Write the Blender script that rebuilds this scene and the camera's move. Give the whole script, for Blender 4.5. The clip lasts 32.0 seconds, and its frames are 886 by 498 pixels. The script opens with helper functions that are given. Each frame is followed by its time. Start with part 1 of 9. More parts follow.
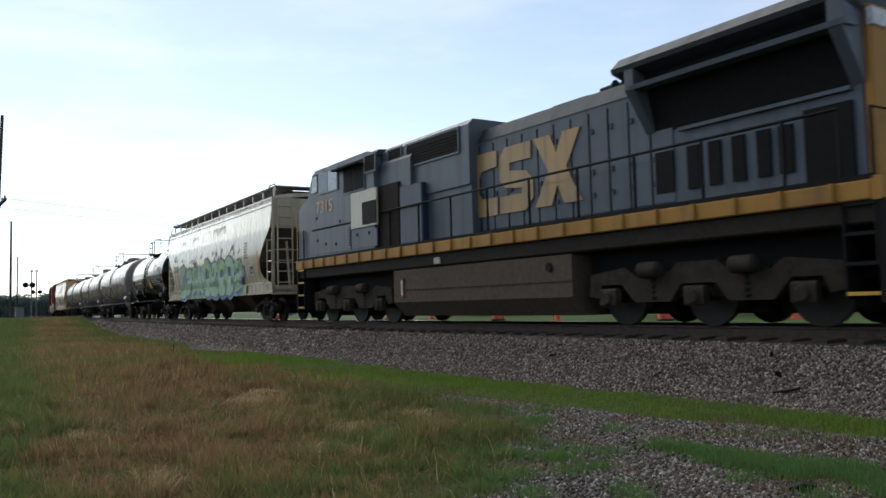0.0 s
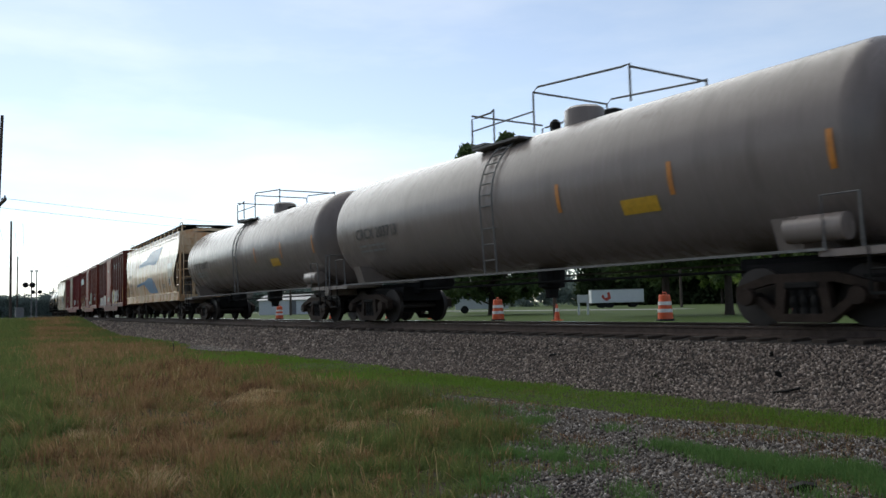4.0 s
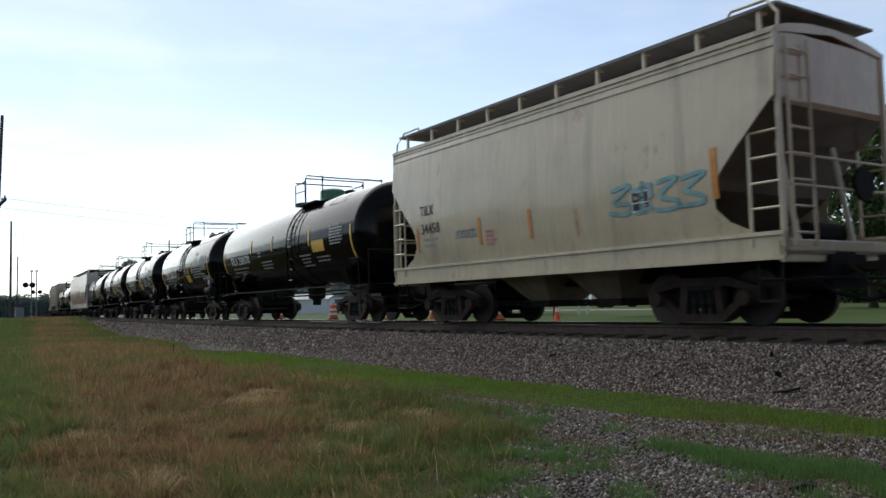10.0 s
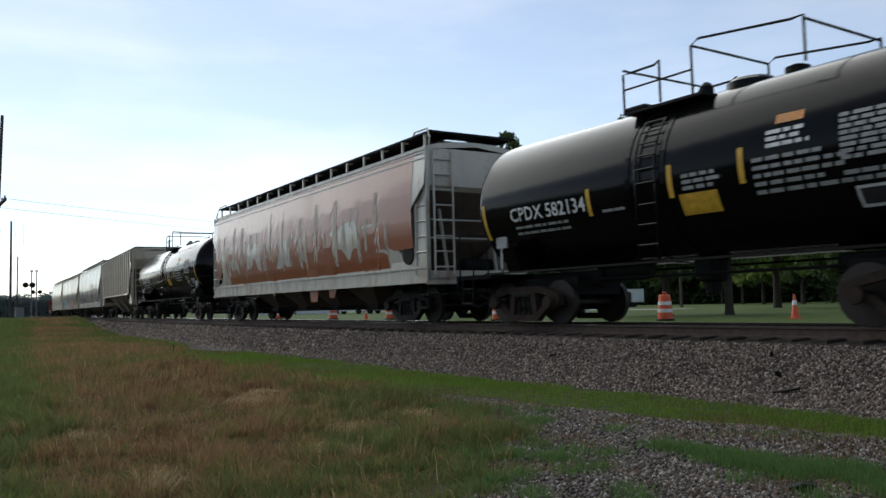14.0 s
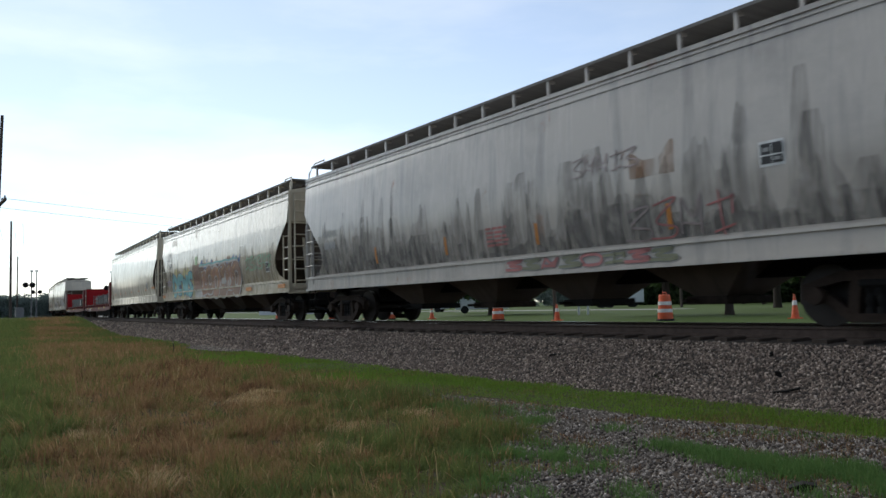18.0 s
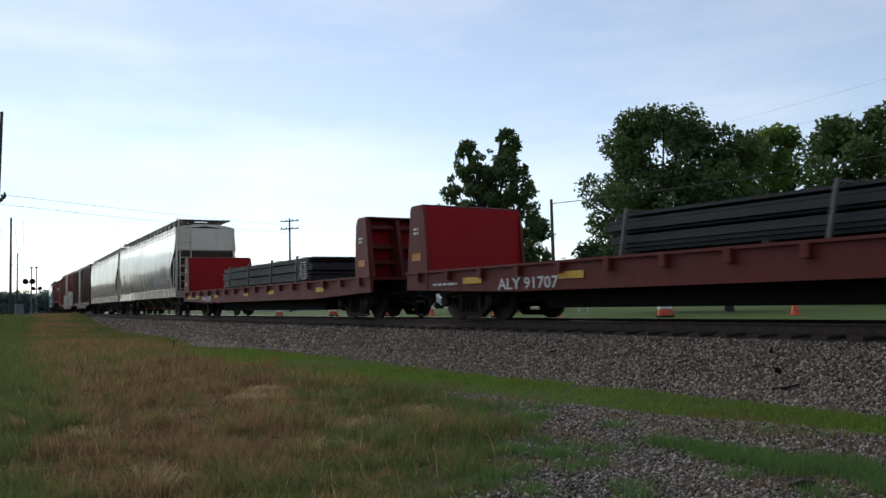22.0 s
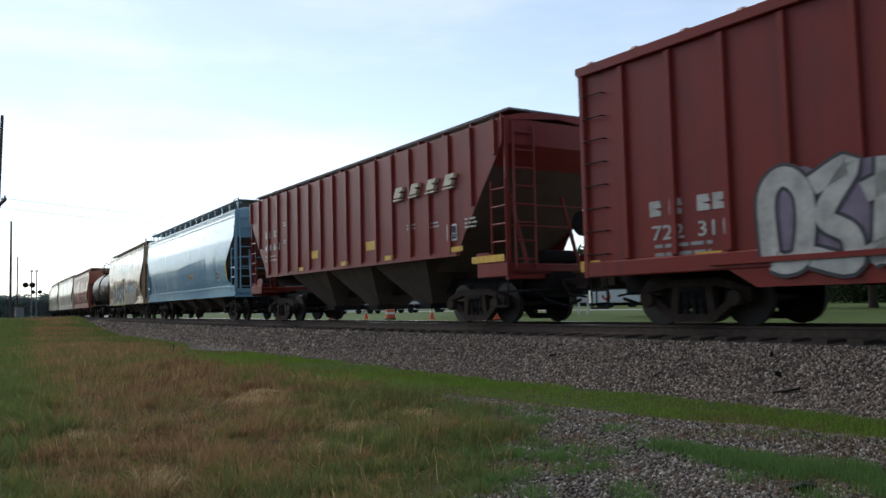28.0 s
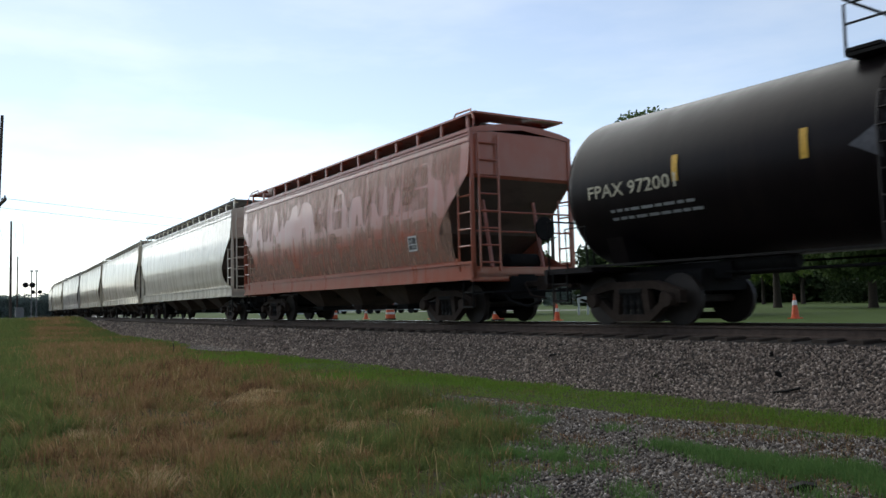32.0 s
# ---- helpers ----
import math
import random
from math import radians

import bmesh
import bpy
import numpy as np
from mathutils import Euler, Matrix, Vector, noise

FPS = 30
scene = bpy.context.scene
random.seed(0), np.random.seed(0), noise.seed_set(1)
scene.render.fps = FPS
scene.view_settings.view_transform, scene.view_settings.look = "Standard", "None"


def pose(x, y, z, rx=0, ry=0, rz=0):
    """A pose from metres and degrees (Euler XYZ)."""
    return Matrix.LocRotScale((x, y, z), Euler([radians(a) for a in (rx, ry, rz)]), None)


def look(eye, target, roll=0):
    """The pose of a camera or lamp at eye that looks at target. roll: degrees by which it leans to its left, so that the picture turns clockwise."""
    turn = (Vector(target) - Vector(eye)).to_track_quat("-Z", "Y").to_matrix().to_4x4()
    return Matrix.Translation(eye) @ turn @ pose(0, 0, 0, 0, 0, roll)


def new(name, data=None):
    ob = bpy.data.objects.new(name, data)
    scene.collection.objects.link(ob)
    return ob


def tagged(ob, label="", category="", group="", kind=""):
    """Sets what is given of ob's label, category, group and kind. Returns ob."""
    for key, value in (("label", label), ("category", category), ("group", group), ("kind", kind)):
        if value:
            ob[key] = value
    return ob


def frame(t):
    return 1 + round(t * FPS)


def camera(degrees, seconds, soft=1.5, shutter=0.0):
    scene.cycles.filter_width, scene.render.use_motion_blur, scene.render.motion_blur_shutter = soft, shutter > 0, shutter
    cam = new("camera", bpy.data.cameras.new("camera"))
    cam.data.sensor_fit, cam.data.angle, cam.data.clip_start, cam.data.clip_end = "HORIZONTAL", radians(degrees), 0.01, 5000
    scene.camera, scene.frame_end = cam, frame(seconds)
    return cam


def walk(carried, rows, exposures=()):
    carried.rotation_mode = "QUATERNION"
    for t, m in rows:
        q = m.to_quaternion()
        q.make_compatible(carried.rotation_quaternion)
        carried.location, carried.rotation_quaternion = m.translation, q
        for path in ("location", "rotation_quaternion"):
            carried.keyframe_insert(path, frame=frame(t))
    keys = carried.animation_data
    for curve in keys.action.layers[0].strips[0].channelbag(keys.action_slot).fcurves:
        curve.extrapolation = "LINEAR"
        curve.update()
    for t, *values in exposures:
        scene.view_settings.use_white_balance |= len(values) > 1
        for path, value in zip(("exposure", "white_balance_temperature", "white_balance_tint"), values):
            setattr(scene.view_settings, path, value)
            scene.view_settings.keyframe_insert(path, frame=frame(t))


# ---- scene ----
# ---------------------------------------------------------------- camera
FOCAL_DEG = 57.5026
EYE_Z = 1.375
RAIL_Z = 0.90            # rail head above the field
SPEED = 17.4326          # train speed, m/s


def cam_pose(pitch, yaw=55.2061, roll=-1.44):
    y, p = radians(yaw), radians(pitch)
    eye = Vector((0, 0, EYE_Z))
    way = Vector((-math.sin(y) * math.cos(p), math.cos(y) * math.cos(p), math.sin(p)))
    return look(eye, eye + way * 10, roll)


cam = camera(FOCAL_DEG, 32.0, 1.5, 0.10)
NOD = 1 / 24.94 / 1.0    # degrees of tilt per unit of sag
SAG = [(0, 0), (9, 0), (19, 0), (19.5, 1.5), (20, 3), (20.5, 3.2), (21, 4.8), (21.5, 5), (22, 6.2), (22.5, 8), (23, 8.8),
       (23.5, 9.6), (24, 11), (24.5, 11.2), (25, 11), (25.5, 9.6), (26.5, 4.5), (27.5, 0.5), (28, 0), (32, 0)]
EXPO = [(t, e, 6100, 4) for t, e in ((0, 0.14), (1, 0.12), (2, 0), (3, 0), (6, -0.02), (7, 0.08), (8, 0.16), (9, 0.2), (10, 0.08), (11, 0), (12, -0.04), (13, -0.08), (14, -0.03), (17, 0.03), (20, 0), (21, -0.04), (22, -0.12), (23, 0.12), (24, 0.14), (25, 0.06), (28, 0.16), (29, 0.1), (30, 0.03), (31, -0.02), (32, 0.06))]
walk(cam, [(t, cam_pose(3.90368 - a * NOD)) for t, a in SAG], EXPO)

# ---------------------------------------------------------------- light
SUN_EL, SUN_AZ = 44.0, -84.0     # the hazy sun stands up the line
world = bpy.data.worlds.new("sky")
scene.world = world
world.use_nodes = True
wn, wl = world.node_tree.nodes, world.node_tree.links
wn.clear()
w_out = wn.new("ShaderNodeOutputWorld")
w_bg = wn.new("ShaderNodeBackground")
w_sky = wn.new("ShaderNodeTexSky")
w_sky.sky_type = "NISHITA"
w_sky.sun_disc = False
w_sky.sun_elevation = radians(SUN_EL)
w_sky.sun_rotation = radians(SUN_AZ)
w_sky.air_density = 1.0
w_sky.dust_density = 0.25
w_sky.ozone_density = 1.3
w_co = wn.new("ShaderNodeTexCoord")
w_map = wn.new("ShaderNodeMapping")
w_map.inputs["Scale"].default_value = (1.2, 1.2, 5.0)
w_noise = wn.new("ShaderNodeTexNoise")
w_noise.inputs["Scale"].default_value = 1.6
w_noise.inputs["Detail"].default_value = 6
w_noise.inputs["Roughness"].default_value = 0.55
w_ramp = wn.new("ShaderNodeValToRGB")
w_ramp.color_ramp.elements[0].position = 0.42
w_ramp.color_ramp.elements[0].color = (0.50, 0.50, 0.50, 1)
w_ramp.color_ramp.elements[1].position = 0.68
w_ramp.color_ramp.elements[1].color = (1.0, 1.0, 1.0, 1)
w_hsv = wn.new("ShaderNodeHueSaturation")
w_hsv.inputs["Saturation"].default_value = 0.36
w_hsv.inputs["Value"].default_value = 1.15
w_mix = wn.new("ShaderNodeMix")
w_mix.data_type = "RGBA"
wl.new(w_co.outputs["Generated"], w_map.inputs["Vector"])
wl.new(w_map.outputs["Vector"], w_noise.inputs["Vector"])
wl.new(w_noise.outputs["Fac"], w_ramp.inputs["Fac"])
wl.new(w_ramp.outputs["Color"], w_mix.inputs["Factor"])
wl.new(w_sky.outputs["Color"], w_mix.inputs["A"])
wl.new(w_sky.outputs["Color"], w_hsv.inputs["Color"])
wl.new(w_hsv.outputs["Color"], w_mix.inputs["B"])
w_haze = wn.new("ShaderNodeMix")
w_haze.data_type = "RGBA"
w_haze.blend_type = "MULTIPLY"
w_haze.inputs["Factor"].default_value = 1.0
w_haze.inputs["B"].default_value = (1.0, 0.975, 1.0, 1)
wl.new(w_mix.outputs["Result"], w_haze.inputs["A"])
wl.new(w_haze.outputs["Result"], w_bg.inputs["Color"])
wl.new(w_bg.outputs["Background"], w_out.inputs["Surface"])
w_bg.inputs["Strength"].default_value = 0.128

sun = new("sun", bpy.data.lights.new("sun", "SUN"))
sun.data.energy = 2.8
sun.data.angle = radians(80)
sun.data.color = (1.0, 0.92, 0.80)
_a = radians(SUN_AZ)
SUN_DIR = Vector((math.sin(_a) * math.cos(radians(SUN_EL)), math.cos(_a) * math.cos(radians(SUN_EL)), math.sin(radians(SUN_EL))))
sun.matrix_world = look((0, 0, 60), Vector((0, 0, 60)) - SUN_DIR)


# ---------------------------------------------------------------- materials
def nodes_of(name):
    m = bpy.data.materials.new(name)
    m.use_nodes = True
    nt = m.node_tree
    return m, nt, nt.nodes["Principled BSDF"]


def noise_node(nt, scale, stretch=(1, 1, 1), detail=5, coord="Object", rough=0.6):
    tc = nt.nodes.new("ShaderNodeTexCoord")
    mp = nt.nodes.new("ShaderNodeMapping")
    mp.inputs["Scale"].default_value = stretch
    n = nt.nodes.new("ShaderNodeTexNoise")
    n.inputs["Scale"].default_value = scale
    n.inputs["Detail"].default_value = detail
    n.inputs["Roughness"].default_value = rough
    nt.links.new(tc.outputs[coord], mp.inputs["Vector"])
    nt.links.new(mp.outputs["Vector"], n.inputs["Vector"])
    return n.outputs["Fac"]


def ramp(nt, fac, lo, hi):
    r = nt.nodes.new("ShaderNodeMapRange")
    r.inputs["From Min"].default_value = lo
    r.inputs["From Max"].default_value = hi
    nt.links.new(fac, r.inputs["Value"])
    return r.outputs["Result"]


def mixc(nt, fac, a, b):
    m = nt.nodes.new("ShaderNodeMix")
    m.data_type = "RGBA"
    for key, v in (("Factor", fac), ("A", a), ("B", b)):
        if isinstance(v, (tuple, list)):
            m.inputs[key].default_value = (*v, 1) if len(v) == 3 else v
        elif isinstance(v, (int, float)):
            m.inputs[key].default_value = v
        else:
            nt.links.new(v, m.inputs[key])
    return m.outputs["Result"]


def bump(nt, bs, h, strength=0.3, dist=0.01):
    b = nt.nodes.new("ShaderNodeBump")
    b.inputs["Strength"].default_value = strength
    b.inputs["Distance"].default_value = dist
    nt.links.new(h, b.inputs["Height"])
    nt.links.new(b.outputs["Normal"], bs.inputs["Normal"])


def mul(nt, a, k):
    m = nt.nodes.new("ShaderNodeMath")
    m.operation = "MULTIPLY"
    nt.links.new(a, m.inputs[0])
    m.inputs[1].default_value = k
    return m.outputs[0]


def plain(name, col, rough=0.6, metal=0.0, vary=0.25, scale=9.0, coord="Object"):
    """One colour with grain at two scales."""
    m, nt, bs = nodes_of(name)
    f = noise_node(nt, scale, coord=coord)
    g = noise_node(nt, scale * 0.12, coord=coord)
    dark = tuple(c * (1 - vary) for c in col)
    lite = tuple(min(1, c * (1 + vary)) for c in col)
    c1 = mixc(nt, ramp(nt, f, 0.3, 0.7), dark, lite)
    c2 = mixc(nt, mul(nt, ramp(nt, g, 0.4, 0.7), 0.5), c1, dark)
    nt.links.new(c2, bs.inputs["Base Color"])
    bs.inputs["Roughness"].default_value = rough
    bs.inputs["Metallic"].default_value = metal
    if rough >= 0.7:
        bs.inputs["Specular IOR Level"].default_value = 0.18
    bump(nt, bs, f, 0.15, 0.01)
    return m


def paint(name, col, dirt=(0.09, 0.075, 0.06), amount=0.45, rust=0.0, rustcol=(0.30, 0.11, 0.035), rough=0.24, streak=1.0, seed=0.0, chalk=0.0, gloss=0.5):
    """Weathered car paint: vertical rain streaks of dirt, patches of rust, chalking."""
    m, nt, bs = nodes_of(name)
    s = noise_node(nt, 1.0, (3.6 * streak, 1.5, 0.30), 6)
    s2 = noise_node(nt, 0.55, (1 + seed, 1, 1.4), 5)
    g = noise_node(nt, 26.0, (1, 1, 1), 3)
    c = mixc(nt, mul(nt, ramp(nt, g, 0.3, 0.75), 0.10), col, tuple(v * 0.72 for v in col))
    if chalk:
        c = mixc(nt, mul(nt, ramp(nt, s, 0.53, 0.66), chalk), c, (0.62, 0.58, 0.58))
    c = mixc(nt, mul(nt, ramp(nt, s, 0.50, 0.80), amount), c, dirt)
    c = mixc(nt, mul(nt, ramp(nt, s2, 0.45, 0.75), amount * 0.6), c, dirt)
    if rust:
        r1 = noise_node(nt, 0.9, (1.2 + seed, 1, 0.8), 7, rough=0.7)
        r2 = noise_node(nt, 1.0, (5.0, 2, 0.5), 5)
        mm = nt.nodes.new("ShaderNodeMath")
        mm.operation = "MULTIPLY"
        nt.links.new(ramp(nt, r1, 0.62 - 0.28 * rust, 0.74 - 0.16 * rust), mm.inputs[0])
        nt.links.new(ramp(nt, r2, 0.25, 0.6), mm.inputs[1])
        c = mixc(nt, mm.outputs[0], c, rustcol)
    nt.links.new(c, bs.inputs["Base Color"])
    rr = nt.nodes.new("ShaderNodeMapRange")
    rr.inputs["To Min"].default_value = rough * 0.8
    rr.inputs["To Max"].default_value = rough * 1.5
    nt.links.new(s, rr.inputs["Value"])
    nt.links.new(rr.outputs["Result"], bs.inputs["Roughness"])
    bs.inputs["Specular IOR Level"].default_value = gloss * (0.55 if gloss > 0.4 else 1.0)
    bs.inputs["Coat Weight"].default_value = gloss * 0.8 if gloss > 0.4 else 0.0
    bs.inputs["Coat Roughness"].default_value = 0.06 + 0.25 * max(0.0, rough - 0.24)
    bump(nt, bs, s2, 0.25, 0.03)
    return m


def wash(name, col, cover=0.8, stretch=(6.0, 2.0, 0.5), rough=0.7):
    """A thin stain that lets the paint below show through in streaks."""
    m, nt, bs = nodes_of(name)
    n1 = noise_node(nt, 1.0, stretch, 6)
    n2 = noise_node(nt, 4.0, (1, 1, 0.6), 4)
    nt.links.new(mixc(nt, mul(nt, ramp(nt, n2, 0.3, 0.7), 0.5), col, tuple(v * 0.7 for v in col)), bs.inputs["Base Color"])
    mm = nt.nodes.new("ShaderNodeMath")
    mm.operation = "MULTIPLY"
    nt.links.new(ramp(nt, n1, 0.30, 0.66), mm.inputs[0])
    nt.links.new(ramp(nt, n2, 0.20, 0.55), mm.inputs[1])
    nt.links.new(mul(nt, mm.outputs[0], cover), bs.inputs["Alpha"])
    bs.inputs["Roughness"].default_value = rough
    bs.inputs["Specular IOR Level"].default_value = 0.3
    return m


M = {}
M["iron"] = plain("cast_iron", (0.014, 0.013, 0.012), 0.75, 0.3)
M["under"] = plain("underframe_black", (0.010, 0.009, 0.009), 0.8)
M["wheel"] = plain("wheel_steel", (0.022, 0.016, 0.013), 0.6, 0.3)
M["rustiron"] = plain("rusty_cast_iron", (0.036, 0.025, 0.019), 0.85, 0.1, 0.5, 5.0)
M["grate"] = plain("galvanised_grating", (0.17, 0.163, 0.155), 0.8, 0.0)
M["yellow"] = plain("yellow_reflective", (0.62, 0.36, 0.03), 0.5)
M["orange"] = plain("orange_reflective", (0.52, 0.20, 0.03), 0.5)
M["white"] = plain("white_stencil", (0.62, 0.62, 0.60), 0.6)
M["black"] = plain("black_stencil", (0.02, 0.02, 0.022), 0.6)
M["grey_st"] = plain("grey_stencil", (0.28, 0.28, 0.27), 0.6)
M["green"] = plain("green_paint", (0.05, 0.16, 0.08), 0.5)
M["tan"] = paint("tan_grey_paint", (0.497, 0.410, 0.277), amount=0.5, rust=0.10)
M["tank_black"] = paint("tank_black_paint", (0.003, 0.003, 0.0034), (0.012, 0.010, 0.009), 0.35, rough=0.13, gloss=0.13)
M["tank_dirty"] = paint("tank_faded_black_paint", (0.007, 0.005, 0.006), (0.020, 0.013, 0.012), 0.6, rough=0.34, seed=0.4, gloss=0.12)
M["tank_grey"] = paint("tank_warm_grey_paint", (0.235, 0.195, 0.172), (0.10, 0.080, 0.064), 0.6, rough=0.24, gloss=0.25)
M["shpx"] = paint("rusting_cream_paint", (0.756, 0.630, 0.422), (0.40, 0.27, 0.13), 0.55, rust=0.95, rustcol=(0.46, 0.185, 0.045))
M["blue_mark"] = paint("faded_blue_paint", (0.075, 0.19, 0.33), amount=0.35, rust=0.15, rough=0.5)
M["sou_red"] = paint("oxide_red_paint", (0.132, 0.020, 0.013), (0.035, 0.018, 0.015), 0.6, chalk=0.06, rough=0.34, gloss=0.22)
M["ns_red"] = paint("oxide_red_brown_paint", (0.170, 0.027, 0.015), (0.07, 0.035, 0.03), 0.45, rough=0.34, gloss=0.22)
M["agr_red"] = paint("crimson_red_paint", (0.185, 0.012, 0.015), (0.04, 0.012, 0.014), 0.35, chalk=0.16, rough=0.34, gloss=0.22)
M["mar_red"] = paint("dark_maroon_paint", (0.065, 0.013, 0.013), (0.035, 0.02, 0.02), 0.5, chalk=0.12, rough=0.34, gloss=0.22)
M["bn_red"] = paint("mineral_red_paint", (0.20, 0.030, 0.022), (0.07, 0.03, 0.03), 0.5, rough=0.34, gloss=0.22)
M["door_brown"] = paint("brown_door_paint", (0.175, 0.072, 0.040), (0.10, 0.05, 0.035), 0.5, rough=0.34, gloss=0.22)
M["door_red"] = paint("bright_red_door_paint", (0.23, 0.040, 0.018), (0.10, 0.04, 0.03), 0.4, rough=0.34, gloss=0.22)
M["tilx"] = paint("pale_tan_paint", (0.540, 0.455, 0.317), (0.17, 0.14, 0.11), 0.55, rust=0.12, seed=0.3)
M["orwh"] = paint("cream_paint_over_orange", (0.50, 0.47, 0.40), (0.28, 0.2, 0.14), 0.5, rust=0.2)
M["or_patch"] = paint("peeling_orange_paint", (0.27, 0.080, 0.032), (0.20, 0.075, 0.04), 0.5, streak=1.0, rough=0.28)
M["rib_grey"] = paint("putty_grey_paint", (0.470, 0.395, 0.300), (0.2, 0.17, 0.13), 0.6, rust=0.08, seed=0.7, rough=0.32)
M["gry"] = paint("streaked_grey_paint", (0.520, 0.475, 0.420), (0.16, 0.15, 0.14), 0.7, rust=0.05, rough=0.24)
M["over_grey"] = paint("grey_overpaint", (0.30, 0.29, 0.28), (0.20, 0.19, 0.18), 0.5, rough=0.4, gloss=0.3)
M["pale"] = paint("pale_grey_paint", (0.572, 0.500, 0.370), (0.17, 0.15, 0.12), 0.6, rust=0.10, seed=0.2)
M["nrlx"] = paint("clean_off_white_paint", (0.713, 0.650, 0.519), (0.3, 0.29, 0.26), 0.3)
M["white_car"] = paint("cool_white_grey_paint", (0.648, 0.585, 0.484), (0.24, 0.23, 0.21), 0.5, seed=0.5)
M["white_warm"] = paint("chalky_white_paint", (0.670, 0.595, 0.458), (0.25, 0.22, 0.18), 0.55, seed=0.9)
M["blue_car"] = paint("sky_blue_paint", (0.235, 0.43, 0.54), (0.11, 0.16, 0.19), 0.4, rough=0.22)
M["blue_dark"] = paint("deeper_blue_panel", (0.10, 0.25, 0.37), amount=0.3, rough=0.5)
M["acfx"] = paint("peach_tan_paint", (0.52, 0.35, 0.22), (0.30, 0.20, 0.13), 0.5, rust=0.35, seed=0.35)
M["acf_mark"] = paint("faded_grey_blue_mark", (0.33, 0.35, 0.33), amount=0.5)
M["oran"] = paint("faded_orange_red_paint", (0.36, 0.095, 0.050), (0.34, 0.20, 0.15), 0.6, seed=0.15, rough=0.26)
M["peel_pale"] = wash("pale_orange_undercoat", (0.46, 0.27, 0.19), 0.8)
M["bare_cream"] = wash("bare_cream_undercoat", (0.50, 0.44, 0.35), 1.5, (4.0, 2, 0.6), 0.5)
M["flat_red"] = paint("flat_car_red_paint", (0.125, 0.018, 0.015), (0.05, 0.025, 0.02), 0.5, rough=0.5, gloss=0.3)
M["bulk_red"] = paint("bright_bulkhead_red", (0.30, 0.010, 0.013), (0.20, 0.02, 0.02), 0.3, rough=0.65, gloss=0.2)
M["plate"] = plain("dark_steel_plate", (0.030, 0.034, 0.036), 0.6, 0.4)
M["strap"] = plain("steel_stake", (0.15, 0.15, 0.15), 0.6, 0.3)
M["loco_blue"] = paint("loco_grey_blue_paint", (0.104, 0.120, 0.142), (0.06, 0.05, 0.045), 0.6, rough=0.36, gloss=0.22)
M["loco_roof"] = paint("loco_dark_grey_roof", (0.050, 0.054, 0.060), (0.02, 0.018, 0.016), 0.6, rough=0.5, gloss=0.2)
M["loco_dark"] = paint("loco_dark_blue_paint", (0.018, 0.028, 0.060), (0.03, 0.03, 0.03), 0.4, rough=0.55)
M["loco_yellow"] = paint("loco_yellow_paint", (0.37, 0.19, 0.04), (0.10, 0.065, 0.04), 0.75, rust=0.15, rough=0.5, gloss=0.2)
M["worn_yellow"] = paint("worn_yellow_block", (0.44, 0.265, 0.09), (0.13, 0.13, 0.135), 0.8, rough=0.55, streak=1.5)
M["loco_tan"] = paint("loco_beige_door", (0.46, 0.40, 0.27), amount=0.3)
M["streak_grey"] = wash("matt_grey_streaks", (0.17, 0.16, 0.15), 0.42)
M["streak_blue"] = wash("matt_blue_streaks", (0.17, 0.27, 0.32), 0.3)
M["streak_tan"] = wash("matt_tan_streaks", (0.20, 0.16, 0.12), 0.5)
M["chalk"] = wash("bare_chalky_undercoat", (0.22, 0.145, 0.15), 1.3, (3.0, 2, 0.7), 0.4)
M["rust_wash"] = wash("rust_wash", (0.33, 0.17, 0.08), 0.6)
M["scrape"] = wash("scraped_pale_paint", (0.30, 0.25, 0.24), 1.3, (2.5, 2, 3.0))
M["beige_wash"] = wash("beige_wash", (0.36, 0.27, 0.18), 1.3)
M["streak_pale"] = wash("faint_grey_streaks", (0.22, 0.20, 0.17), 0.35)
M["outlet_red"] = plain("faded_red_outlet", (0.20, 0.065, 0.06), 0.7)
M["slate"] = plain("greyed_placard", (0.10, 0.10, 0.11), 0.7)
M["redlens_panel"] = plain("dull_red_panel", (0.12, 0.03, 0.025), 0.6)
M["panel"] = plain("pale_data_panel", (0.40, 0.37, 0.33), 0.6)
M["tank_dust"] = plain("dusty_fuel_tank", (0.095, 0.072, 0.052), 0.85)
# Grime together with the shade under ends, chutes and boards, in one colour.
M["grime_shade"] = paint("grime_and_shade_paint", (0.105, 0.078, 0.060), (0.05, 0.04, 0.033), 0.7, rough=0.7)
M["truck_dust"] = plain("dusty_truck_casting", (0.044, 0.034, 0.026), 0.9, 0.0, 0.45, 5.0)
M["chute_tan"] = paint("dark_tan_chute", (0.22, 0.18, 0.13), (0.09, 0.07, 0.055), 0.8, rough=0.6, gloss=0.2)
M["dirt_frame"] = plain("dusty_underframe", (0.032, 0.025, 0.020), 0.9)
M["glass"] = plain("cab_glass", (0.10, 0.13, 0.14), 0.06, 0.0)
# Pale base colour holds the sky's reflection in the cab glass.
M["cabpale"] = plain("painted_sky_glass", (0.42, 0.47, 0.47), 0.08)
M["rail"] = plain("rail_steel", (0.085, 0.061, 0.049), 0.8, 0.0, coord="Object")
M["railtop"] = plain("polished_rail_head", (0.30, 0.29, 0.28), 0.25, 1.0)
M["tie"] = plain("weathered_wood_tie", (0.060, 0.046, 0.037), 0.9)


